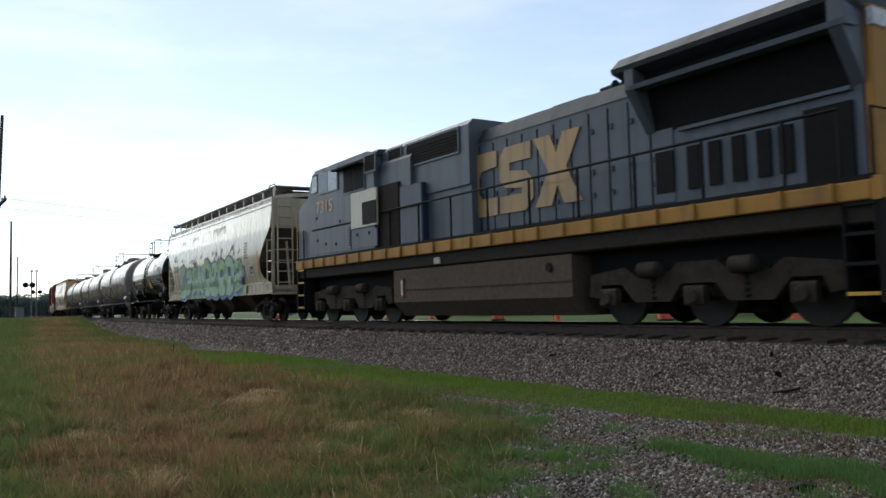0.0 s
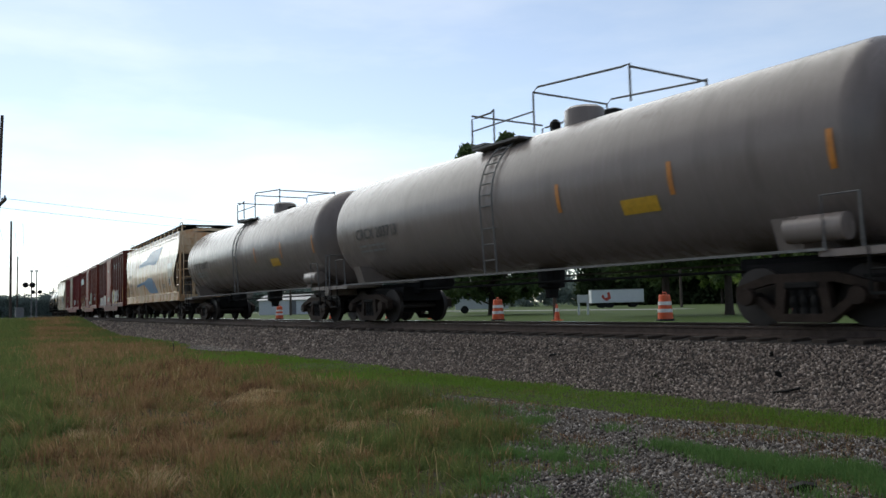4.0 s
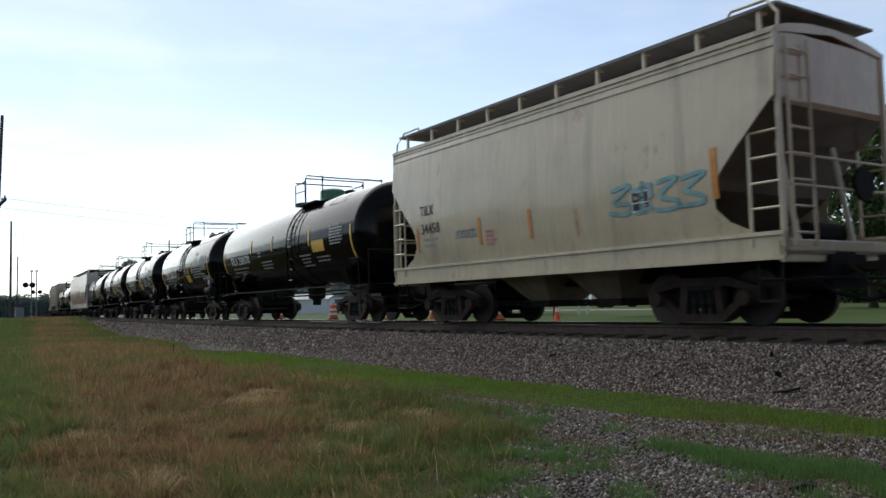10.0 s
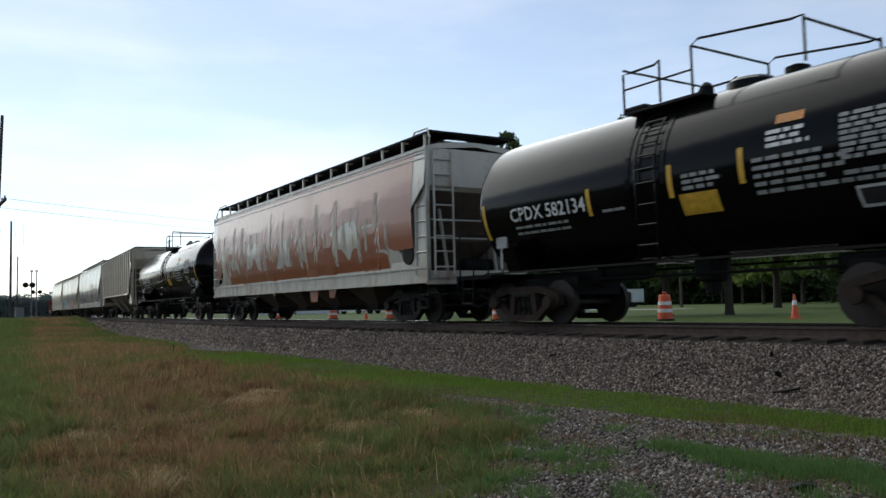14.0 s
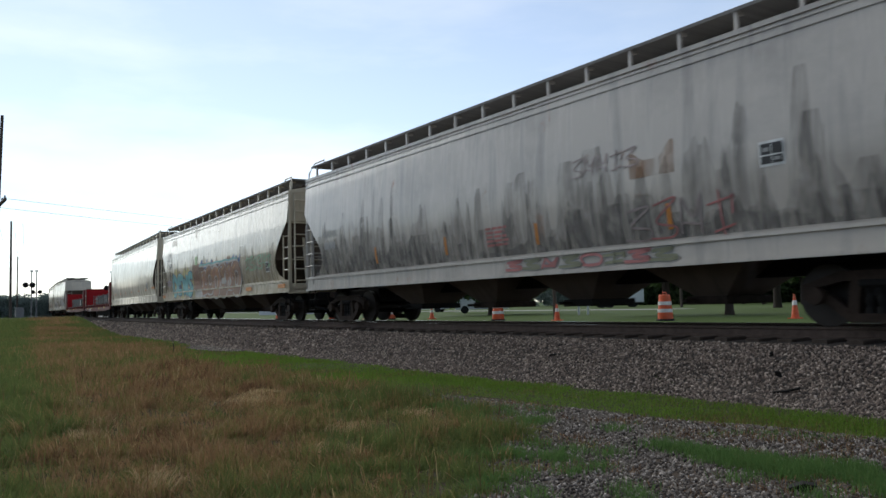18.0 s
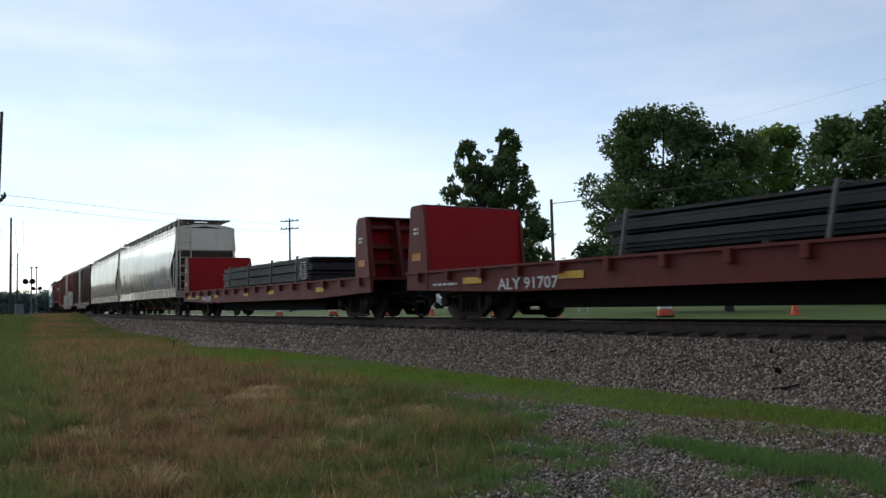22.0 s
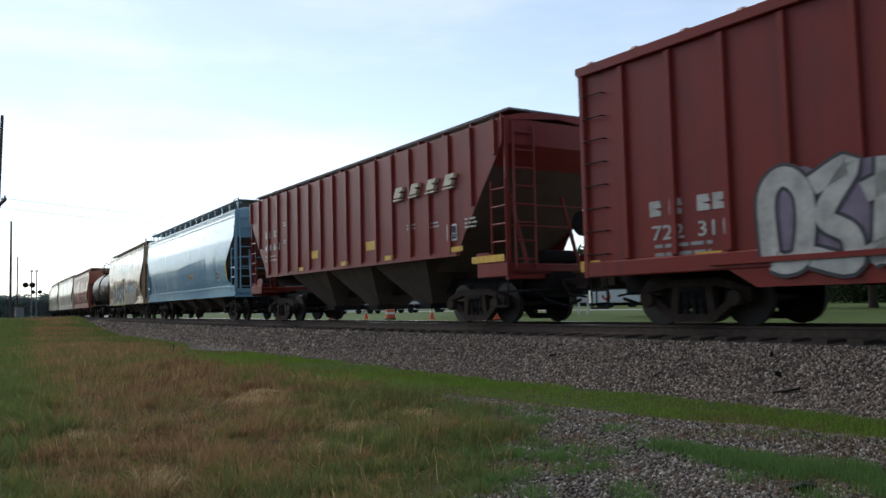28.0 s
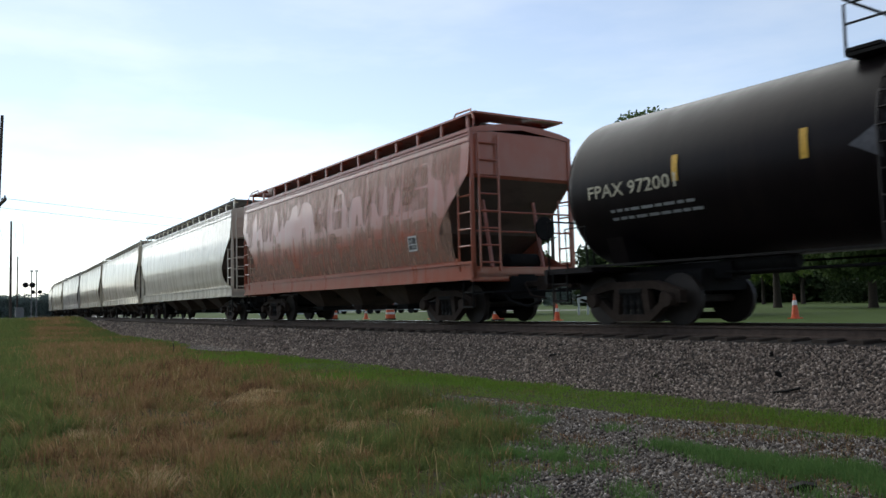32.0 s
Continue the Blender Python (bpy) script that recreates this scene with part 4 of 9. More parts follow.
def tank_marks(c, hl, yf, mark, number, zc=2.55, mat=None, seed=1):
    """The reporting mark, the test stencils and the reflective strips."""
    mat = mat or M["white"]
    lettering(c, mark + " " + number, -hl + 0.95, zc - 0.44, 0.28, mat, yf, "reporting_mark", width=2.25)
    stencil_bars(c, -hl + 1.05, zc - 0.60, 2.1, 2, M["grey_st"], yf, 0.12, 0.05, seed)
    k = hl / 4.95
    for x, z0, z1 in ((-hl + 0.06, zc - 0.75, zc), (-hl + 3.3, zc - 0.55, zc - 0.05), (0.35 * k, zc - 0.45, zc + 0.1), (1.75 * k, zc - 0.4, zc + 0.15), (hl - 0.2, zc - 0.85, zc + 0.15)):
        patch(c, "reflective_strip", x - 0.05, x + 0.05, z0, z1, M["yellow"], yf, "yellow reflective strip")
    patch(c, "placard", 0.5 * k, 0.5 * k + 0.75, zc - 0.76, zc - 0.42, M["yellow"], yf, "yellow warning placard")
    stencil_bars(c, -1.3 * k, zc - 0.52, 0.6, 1, M["grey_st"], yf, 0.12, 0.05, seed + 9)
    stencil_bars(c, 0.6 * k, zc - 0.16, 0.8, 3, M["grey_st"], yf, 0.10, 0.06, seed + 2)
    stencil_bars(c, 2.2 * k, zc + 0.26, 0.75, 3, M["white"], yf, 0.10, 0.06, seed + 1)
    patch(c, "orange_patch", 2.35 * k, 2.35 * k + 0.45, zc + 0.40, zc + 0.54, M["orange"], yf)
    stencil_bars(c, 1.95 * k, zc - 0.12, 1.5, 5, M["grey_st"], yf, 0.12, 0.06, seed + 3)
    stencil_bars(c, 3.35 * k, zc + 0.30, 1.35, 8, M["grey_st"], yf, 0.085, 0.055, seed + 4)
    stencil_bars(c, 3.35 * k, zc - 0.50, 0.8, 2, M["grey_st"], yf, 0.10, 0.06, seed + 5)
    patch(c, "test_plate", 3.45 * k, 3.45 * k + 0.5, zc - 0.95, zc - 0.66, M["white"], yf, "white framed data plate")
    patch(c, "test_plate", 3.50 * k, 3.50 * k + 0.4, zc - 0.91, zc - 0.70, M["black"], yf, "", 0.015)
    patch(c, "grey_plate", 4.0 * k, 4.0 * k + 0.72, zc - 0.92, zc - 0.58, M["grey_st"], yf, "grey metal plate")
    part("placard_holder", MB().box(-hl + 0.25, -hl + 0.6, -yf(zc - 0.9) - 0.12, -yf(zc - 0.9) - 0.08, zc - 0.95, zc - 0.6).box(-hl + 0.36, -hl + 0.44, -yf(zc - 0.9) - 0.11, -yf(zc - 0.9) - 0.09, zc - 1.4, zc - 0.95), M["grey_st"], c)
    part("placard_holder", MB().box(hl - 0.75, hl - 0.4, -yf(zc - 0.9) - 0.12, -yf(zc - 0.9) - 0.08, zc - 0.98, zc - 0.62).box(hl - 0.66, hl - 0.56, -yf(zc - 0.9) - 0.11, -yf(zc - 0.9) - 0.09, zc - 1.4, zc - 0.98), M["grey_st"], c)
    part("air_tank", MB().lathe([(-0.42, 0.05), (-0.38, 0.19), (0.38, 0.19), (0.42, 0.05)], (hl - 0.35, -1.28, 1.34), "x", 14), M["iron"], c, smooth=40)


# ---------------------------------------------------------------- boxcars
def boxcar(label, front, rear, body, door, H=4.70, ribs=14, seams=True, doorw=3.1, doorx=-0.9, sill_mid=True, panel_rows=7, name="boxcar", truckmat=None):
    c, half, base = begin_car(name, label, front, rear, 3.7, "boxcar", truckmat)
    hb = half - 0.02
    zb = 0.95
    part("body_shell", MB().box(-hb + 0.05, hb - 0.05, -1.50, 1.50, zb, H - 0.05), body, c)
    part("underframe", MB().box(-hb, hb, -0.3, 0.3, 0.72, zb, 0.03).box(-base / 2 + 1.4, base / 2 - 1.4, -1.2, 1.2, 0.85, zb), M["under"], c)
    # roof: low gable with cross ribs and eave
    part("roof", MB().prism_x([(-1.60, H - 0.06), (-1.60, H + 0.02), (0, H + 0.17), (1.60, H + 0.02), (1.60, H - 0.06)], -hb, hb), body, c)
    nr = 15
    for i in range(nr):
        x = -hb + 0.3 + (2 * hb - 0.6) * i / (nr - 1)
        part("roof_rib", lambda: MB().prism_x([(-1.61, H + 0.01), (-1.55, H + 0.075), (0, H + 0.215), (1.55, H + 0.075), (1.61, H + 0.01)], -0.05, 0.05), body, c, "", pose(x, 0, 0), key=("roofrib", H))
    # sides: sills, eaves, posts, plank seams
    d0, d1 = doorx - doorw / 2, doorx + doorw / 2
    for sgn in (-1, 1):
        y = sgn * 1.50
        part("eave_rail", MB().box(-hb, hb, y, y + sgn * 0.10, H - 0.16, H - 0.04, 0.015), body, c)
        part("side_sill", MB().box(-hb, hb, y, y + sgn * 0.08, zb - 0.06, zb + 0.22, 0.02).prism([(-base / 2 + 1.1, zb - 0.05), (-base / 2 + 1.6, zb - 0.34), (base / 2 - 1.6, zb - 0.34), (base / 2 - 1.1, zb - 0.05)], y, y + sgn * 0.06), body, c)
        for e in (-1, 1):
            part("corner_post", MB().box(e * hb, e * (hb - 0.12), y - sgn * 0.05, y + sgn * 0.09, zb - 0.06, H - 0.05, 0.02), body, c)
    n = ribs
    for i in range(1, n):
        x = -hb + 2 * hb * i / n
        if d0 - 0.12 < x < d1 + 0.12:
            continue
        for sgn in (-1, 1):
            part("side_post", lambda: MB().prism_x([(0.0, zb + 0.2), (0.0, H - 0.15), (-0.085, H - 0.2), (-0.085, zb + 0.25)], -0.05, 0.05), body, c, "", pose(x, sgn * 1.50, 0, 0, 0, 0 if sgn < 0 else 180), key=("post", H))
    if panel_rows:
        for k in range(1, panel_rows):
            z = zb + 0.2 + (H - zb - 0.35) * k / panel_rows
            for a, b_ in ((-hb + 0.1, d0), (d1, hb - 0.1)):
                part("side_seam", MB().box(a, b_, -1.535, -1.50, z - 0.016, z + 0.016), body, c)
    # sliding door with its rails
    dr = part("door", MB().box(d0, d1, -1.585, -1.50, zb + 0.16, H - 0.18, 0.02), door, c, "closed sliding door")
    for k in range(6):
        z = zb + 0.25 + (H - zb - 0.55) * k / 5
        part("door_rib", MB().box(d0 + 0.04, d1 - 0.04, -1.625, -1.58, z - 0.035, z + 0.035, 0.012), door, dr)
    for x in (d0, d1):
        part("door_stile", MB().box(x - 0.05, x + 0.05, -1.63, -1.56, zb + 0.12, H - 0.16, 0.012), door, dr)
    part("door_lock_bar", MB().tube([(d1 - 0.35, -1.65, zb + 0.3), (d1 - 0.35, -1.65, H - 0.4)], 0.025).box(d1 - 0.55, d1 - 0.15, -1.68, -1.62, 2.3, 2.4), door, dr)
    part("door_track", MB().box(d0 - doorw * 0.9, d1 + 0.2, -1.64, -1.53, zb + 0.02, zb + 0.10), body, c)
    # corrugated ends
    for e in (-1, 1):
        part("end_panel", MB().box(e * (hb - 0.06), e * (hb - 0.02), -1.5, 1.5, zb, H), body, c)
        for k in range(11):
            z = zb + 0.25 + (H - zb - 0.5) * k / 10
            part("end_corrugation", lambda: MB().prism([(0, -0.10), (0.11, -0.035), (0.11, 0.035), (0, 0.10)], -1.40, 1.40), body, c, "", pose(e * (hb - 0.02), 0, z, 0, 0, 0 if e > 0 else 180), key=("corr", 0))
        part("end_gable", MB().prism_x([(-1.58, H - 0.10), (-1.58, H + 0.03), (0, H + 0.18), (1.58, H + 0.03), (1.58, H - 0.10)], e * hb - 0.06, e * hb + 0.06), body, c)
        for sgn in (-1, 1):
            for k in range(4 if e > 0 else 8):
                part("grab_iron", grab_mb, M["iron"], c, "", pose(e * (hb - 0.34), sgn * 1.53, 1.30 + 0.42 * k, 0, 0, 0 if sgn < 0 else 180), key="grab")
            part("step", step_mb, M["iron"], c, "", pose(e * (hb - 0.3), sgn * 1.52, zb), key="step")
    part("brake_wheel", MB().lathe([(0, 0.27), (0.03, 0.29), (0.06, 0.27)], (hb + 0.12, 0.7, 2.3), "x", 16), M["iron"], c)
    part("brake_cylinder", MB().lathe([(-0.6, 0.1), (-0.5, 0.19), (0.5, 0.19), (0.6, 0.1)], (0.5, -0.6, 0.72), "x", 12).tube([(-3, -0.5, 0.7), (3, -0.5, 0.7)], 0.03), M["iron"], c, smooth=40)
    yf = lambda z: 1.50
    ydoor = lambda z: 1.588
    return c, half, hb, yf, (d0, d1), ydoor


# ---------------------------------------------------------------- bulkhead flat cars
def flatcar(label, front, rear, mark, bulk_h=2.80, piles=3, seed=1):
    c, half, base = begin_car("bulkhead_flat_car", label, front, rear, 3.8, "flat car")
    hb = half - 0.05
    zd = 1.17
    body = M["flat_red"]
    part("deck", MB().box(-hb, hb, -1.50, 1.50, zd - 0.08, zd), body, c)
    for sgn in (-1, 1):
        y = sgn * 1.50
        part("side_sill", MB().prism([(-hb, zd - 0.42), (-hb, zd + 0.02), (hb, zd + 0.02), (hb, zd - 0.42), (base / 2 - 2.2, zd - 0.54), (-base / 2 + 2.2, zd - 0.54)], y - 0.04 * sgn, y + 0.03 * sgn).box(-hb, hb, y, y + sgn * 0.09, zd - 0.02, zd + 0.03), body, c)
    n = 16
    for i in range(n):
        x = -hb + 0.6 + (2 * hb - 1.2) * i / (n - 1)
        part("stake_pocket", lambda: MB().box(-0.07, 0.07, -0.12, 0.0, zd - 0.22, zd, 0.015), body, c, "", pose(x, -1.52, 0), key="pocket")
    part("centre_sill", MB().box(-hb, hb, -0.3, 0.3, 0.72, zd - 0.08, 0.03).prism([(-base / 2 + 1.7, 1.08), (-base / 2 + 2.6, 0.27), (base / 2 - 2.6, 0.27), (base / 2 - 1.7, 1.08)], -0.9, 0.9), M["under"], c)
    for e in (-1, 1):
        bk = part("bulkhead", MB().box(e * (hb - 0.72), e * (hb - 0.82), -1.50, 1.50, zd, bulk_h, 0.02), M["bulk_red"], c, "solid end bulkhead")
        for y in (-1.43, -0.5, 0.5, 1.43):
            part("bulkhead_post", MB().prism([(e * hb, zd), (e * (hb - 0.72), zd), (e * (hb - 0.72), bulk_h), (e * (hb - 0.32), bulk_h)], y - 0.06, y + 0.06), M["flat_red"], bk)
        for sgn in (-1, 1):
            part("bulkhead_side", MB().prism([(e * hb, zd - 0.42), (e * (hb - 0.95), zd - 0.42), (e * (hb - 0.95), zd + 0.3), (e * (hb - 0.85), bulk_h - 0.14), (e * (hb - 0.76), bulk_h), (e * (hb - 0.25), bulk_h)], sgn * 1.545, sgn * 1.47), M["flat_red"], bk)
        for z in (zd + 0.42, zd + 0.86, bulk_h - 0.22):
            part("bulkhead_beam", MB().box(e * (hb - 0.42), e * (hb - 0.72), -1.43, 1.43, z - 0.06, z + 0.06, 0.015), M["flat_red"], bk)
        part("bulkhead_lower_plate", MB().box(e * (hb - 0.20), e * (hb - 0.26), -0.62, 0.62, zd, zd + 0.45, 0.02), M["flat_red"], bk)
        part("bulkhead_cap", MB().box(e * (hb - 0.22), e * (hb - 0.80), -1.50, 1.50, bulk_h, bulk_h + 0.05, 0.02), M["flat_red"], bk)
        patch(bk, "bulkhead_label", e * (hb - 0.50) - 0.20, e * (hb - 0.50) + 0.20, zd + 0.30, zd + 0.48, M["orange"], lambda z: 1.55)
        stencil_bars(bk, e * (hb - 0.52) - 0.12, bulk_h - 0.58, 0.24, 2, M["white"], lambda z: 1.55, 0.10, 0.06, 900)
        part("bulkhead_grab", MB().tube([(e * (hb - 0.3), 0.2, bulk_h + 0.05), (e * (hb - 0.3), 0.2, bulk_h + 0.16), (e * (hb - 0.3), 1.0, bulk_h + 0.16), (e * (hb - 0.3), 1.0, bulk_h + 0.05)], 0.015), M["iron"], bk)
        for sgn in (-1, 1):
            part("step", step_mb, M["iron"], c, "", pose(e * (hb - 0.5), sgn * 1.46, zd - 0.4), key="step")
    part("air_brake_gear", MB().lathe([(-0.6, 0.1), (-0.5, 0.19), (0.5, 0.19), (0.6, 0.1)], (1.5, -0.7, 0.7), "x", 12).tube([(-6, -0.6, 0.62), (6, -0.6, 0.62)], 0.03), M["iron"], c, smooth=40)
    stencil_bars(c, -hb + 1.2, zd - 0.34, 1.2, 1, M["white"], lambda z: 1.535, 0.1, 0.05, 901)
    part("brake_staff", MB().tube([(-hb + 0.62, -1.35, zd), (-hb + 0.62, -1.35, zd + 0.9)], 0.02), M["iron"], c)
    return c, half, hb, zd, lambda z: 1.535


def plate_stack(car, x0, x1, zd, layers, seed, stakes):
    """Steel plates in a staggered pile between side stakes, on timber bearers."""
    rnd = random.Random(seed)
    z = zd + 0.10
    for i in range(5):
        x = x0 + 0.5 + (x1 - x0 - 1.0) * i / 4
        part("timber_bearer", MB().box(x - 0.06, x + 0.06, -1.35, 1.35, zd, zd + 0.10), M["tie"], car)
    for k in range(layers):
        th = rnd.uniform(0.045, 0.075)
        a, b = rnd.uniform(-0.12, 0.12), rnd.uniform(-0.35, 0.2)
        dy = rnd.uniform(-0.06, 0.06)
        part("steel_plate", MB().box(x0 + a, x1 + b, -1.28 + dy, 1.28 + dy, z, z + th), M["plate"], car)
        z += th + (0.05 if k % 4 == 3 else 0.008)
    for x in stakes:
        part("stake", MB().prism([(x - 0.06, zd - 0.15), (x - 0.01, zd - 0.15), (x + 0.20, z + 0.06), (x + 0.15, z + 0.06)], -1.47, -1.40), M["strap"], car)
        part("stake", MB().prism([(x - 0.06, zd - 0.15), (x - 0.01, zd - 0.15), (x + 0.20, z + 0.06), (x + 0.15, z + 0.06)], 1.40, 1.47), M["strap"], car)
        part("tie_strap", MB().box(x + 0.13, x + 0.20, -1.44, 1.44, z + 0.02, z + 0.035), M["strap"], car)
    return z


# ---------------------------------------------------------------- the locomotive
def loco_truck(car, x, mid):
    fr = MB()
    fr.prism([(-2.55, 0.55), (-2.5, 0.95), (-1.6, 1.05), (-1.3, 0.85), (-0.7, 0.85), (-0.4, 1.08), (0.4, 1.08), (0.7, 0.85), (1.3, 0.85), (1.6, 1.05), (2.5, 0.95), (2.55, 0.55), (2.3, 0.5), (2.2, 0.75), (1.7, 0.75), (1.4, 0.42), (0.6, 0.42), (0.35, 0.72), (-0.35, 0.72), (-0.6, 0.42), (-1.4, 0.42), (-1.7, 0.75), (-2.2, 0.75), (-2.3, 0.5)], -1.22, -1.06)
    fr.prism([(-2.55, 0.55), (-2.5, 0.95), (2.5, 0.95), (2.55, 0.55)], 1.06, 1.22)
    fr.box(-1.2, 1.2, -1.0, 1.0, 0.5, 0.95)
    # Black blocks added to fill the dark gap behind the frame, where motors sit.
    mt = MB()
    for dx in (-1.5, 0.4, 1.6):
        mt.box(dx - 0.5, dx + 0.5, -0.62, 0.62, 0.2, 0.9, 0.06)
    mt.box(-2.6, 2.6, -1.0, 1.0, 0.95, 1.45)
    t = part("truck", fr, M["truck_dust"], car, "dusty cast truck frame", pose(x, 0, 0))
    part("motor_gap_fill", mt, M["under"], t)
    for dx in (-1.95, 0, 1.95):
        w = part("wheelset", wheelset_mb, M["wheel"], t, "", pose(dx, 0, 0.5) @ Matrix.Scale(1.09, 4), key="wheelset", smooth=40)
        SPINS.append((w, dx, mid))
        part("axle_box", MB().box(dx - 0.2, dx + 0.2, -1.34, -1.2, 0.34, 0.68, 0.04).lathe([(-1.40, 0.10), (-1.34, 0.14)], (dx, 0, 0.5), "y", 12), M["truck_dust"], t)
        part("brake_shoe", MB().prism([(dx + 0.5, 0.3), (dx + 0.62, 0.3), (dx + 0.62, 0.75), (dx + 0.52, 0.7)], -0.85, -0.65), M["iron"], t)
    for dx in (-0.95, 0.95):
        part("brake_cylinder", MB().lathe([(dx - 0.25, 0.08), (dx - 0.2, 0.14), (dx + 0.2, 0.14), (dx + 0.25, 0.08)], (0, -1.3, 0.98), "x", 12), M["truck_dust"], t, smooth=40)
        part("coil_spring", MB().lathe([(0.45 + 0.05 * k, 0.11 if k % 2 else 0.085) for k in range(9)], (dx, -1.14, 0), "z", 10), M["iron"], t)


def build_loco(front, rear):
    half, mid = (front - rear) / 2, (front + rear) / 2
    c = thing("diesel_locomotive", "grey-blue and yellow six-axle diesel locomotive heading the train", "locomotive")
    MOVES.append((c, mid, 12.6))
    B, D, Y = M["loco_blue"], M["loco_dark"], M["loco_yellow"]
    for x in (6.35, -6.35):
        loco_truck(c, x, mid)
    couplers(c, half - 0.1)
    part("frame", MB().box(-9.5, 9.5, -1.45, 1.45, 1.40, 1.72, 0.03), M["dirt_frame"], c)
    part("walkway", MB().box(-9.5, 9.5, -1.52, 1.52, 1.98, 2.05), M["under"], c)
    for sgn in (-1, 1):
        st = part("side_stripe", MB().box(-9.45, 9.45, sgn * 1.46, sgn * 1.53, 1.71, 1.98, 0.02), Y, c, "yellow side sill")
        for i in range(24):
            part("sill_bracket", lambda: MB().box(-0.03, 0.03, -0.05, 0.0, -0.13, 0.13), Y, st, "", pose(-9.0 + i * 0.78, sgn * 1.53 + (0.05 if sgn > 0 else 0), 1.85), key="sillb")
    ft = part("fuel_tank", MB().prism_x([(-1.42, 0.55), (-1.42, 1.38), (1.42, 1.38), (1.42, 0.55), (1.1, 0.19), (-1.1, 0.19)], -3.35, 3.55), M["tank_dust"], c, "dusty fuel tank")
    part("filler_cap", MB().lathe([(-1.46, 0.09), (-1.42, 0.1)], (2.9, 0, 1.15), "y", 12), M["iron"], ft)
    part("sight_glass", MB().box(-2.95, -2.80, -1.45, -1.42, 0.66, 1.18, 0.01), M["redlens_panel"], ft, "red framed sight glass")
    part("sight_tube", MB().box(-2.90, -2.85, -1.46, -1.45, 0.72, 1.12), M["white"], ft)
    part("lamp_box", MB().box(-1.25, -1.0, -1.50, -1.40, 1.44, 1.60, 0.015), M["panel"], ft, "pale box above the tank")
    part("tank_ledge", MB().box(-3.3, 3.5, -1.44, -1.40, 0.86, 0.90), M["tank_dust"], ft)
    # engine hood with its doors
    hd = part("hood", MB().prism_x([(-0.98, 2.05), (-0.98, 4.25), (-0.80, 4.52), (0.80, 4.52), (0.98, 4.25), (0.98, 2.05)], -2.5, 9.15), B, c, "faded grey-blue engine hood")
    part("hood_roof", MB().prism_x([(-1.0, 4.22), (-0.82, 4.545), (0.82, 4.545), (1.0, 4.22), (0.78, 4.50), (-0.78, 4.50)], -2.5, 9.15), M["loco_roof"], hd, "dark grey hood roof")
    for i in range(15):
        x = -2.0 + i * 0.52
        dpart = part("hood_door", MB().box(x + 0.02, x + 0.50, -1.0, -0.975, 2.15, 4.1), B, hd)
        for z in (2.45, 2.9, 3.7):
            part("door_latch", MB().box(x + 0.06, x + 0.12, -1.03, -0.995, z, z + 0.10), D, dpart)
        part("door_seam", MB().box(x - 0.012, x + 0.012, -1.012, -0.99, 2.12, 4.12), M["under"], hd)
    # blower and brake grille box behind the cab
    bx = part("brake_grid_box", MB().prism_x([(-1.25, 3.25), (-1.25, 4.66), (-1.10, 4.80), (1.10, 4.80), (1.25, 4.66), (1.25, 3.25)], -4.2, 0.0), B, c)
    for x0, x1, z0, z1 in ((-4.65, -4.08, 4.20, 4.62), (-3.76, -3.1, 4.22, 4.64), (-2.78, -0.42, 4.08, 4.62)):
        yy = -1.51 if x0 < -4.2 else -1.255
        g = part("intake_grille", MB().box(x0, x1, yy - 0.02, yy + 0.01, z0, z1), M["under"], bx)
        for k in range(6):
            part("grille_slat", MB().box(x0, x1, yy - 0.035, yy - 0.015, z0 + 0.03 + k * 0.075, z0 + 0.055 + k * 0.075), M["dirt_frame"], g)
        part("grille_frame", MB().box(x0 - 0.05, x0, yy - 0.03, yy + 0.01, z0 - 0.05, z1 + 0.05).box(x1, x1 + 0.05, yy - 0.03, yy + 0.01, z0 - 0.05, z1 + 0.05).box(x0, x1, yy - 0.03, yy + 0.01, z1, z1 + 0.05).box(x0, x1, yy - 0.03, yy + 0.01, z0 - 0.05, z0), B, g)
    part("blower_duct", MB().box(-2.5, 0.0, -1.2, 1.2, 2.05, 3.3), B, c)
    # Dark blocks stand in for the dark recess behind the cab.
    part("recess_block", MB().box(-4.18, -3.02, -1.42, -1.0, 2.05, 3.72, 0.03), M["dirt_frame"], c, "dark brown block for the recess behind the cab")
    part("recess_panel", MB().box(-3.0, -1.9, -1.40, -1.0, 2.05, 3.55, 0.03), D, c, "deep blue block for the recess")
    # radiator with overhanging wings
    rad = part("radiator_section", MB().prism_x([(-1.10, 4.40), (-1.52, 4.52), (-1.55, 4.60), (-1.32, 4.82), (1.32, 4.82), (1.55, 4.60), (1.52, 4.52), (1.10, 4.40)], 4.9, 9.2), M["loco_roof"], c, "winged radiator section")
    part("radiator_core", MB().prism_x([(-0.99, 3.40), (-1.22, 4.42), (1.22, 4.42), (0.99, 3.40)], 5.3, 9.1), M["under"], rad, "dark radiator intake")
    part("wing_ledge", MB().prism_x([(-1.20, 4.16), (-1.52, 4.14), (-1.54, 4.22), (-1.20, 4.24)], 5.3, 9.25), B, rad)
    part("intake_lip", MB().box(5.95, 9.0, -1.06, -0.98, 3.34, 3.40), B, rad)
    for x in (5.2, 9.0):
        part("wing_end", MB().prism_x([(-0.99, 3.40), (-1.52, 4.16), (-1.52, 4.55), (-1.0, 4.55)], x, x + 0.2), B, rad)
    part("exhaust_stack", MB().box(1.9, 3.0, -0.35, 0.35, 4.5, 4.75, 0.05), M["iron"], hd)
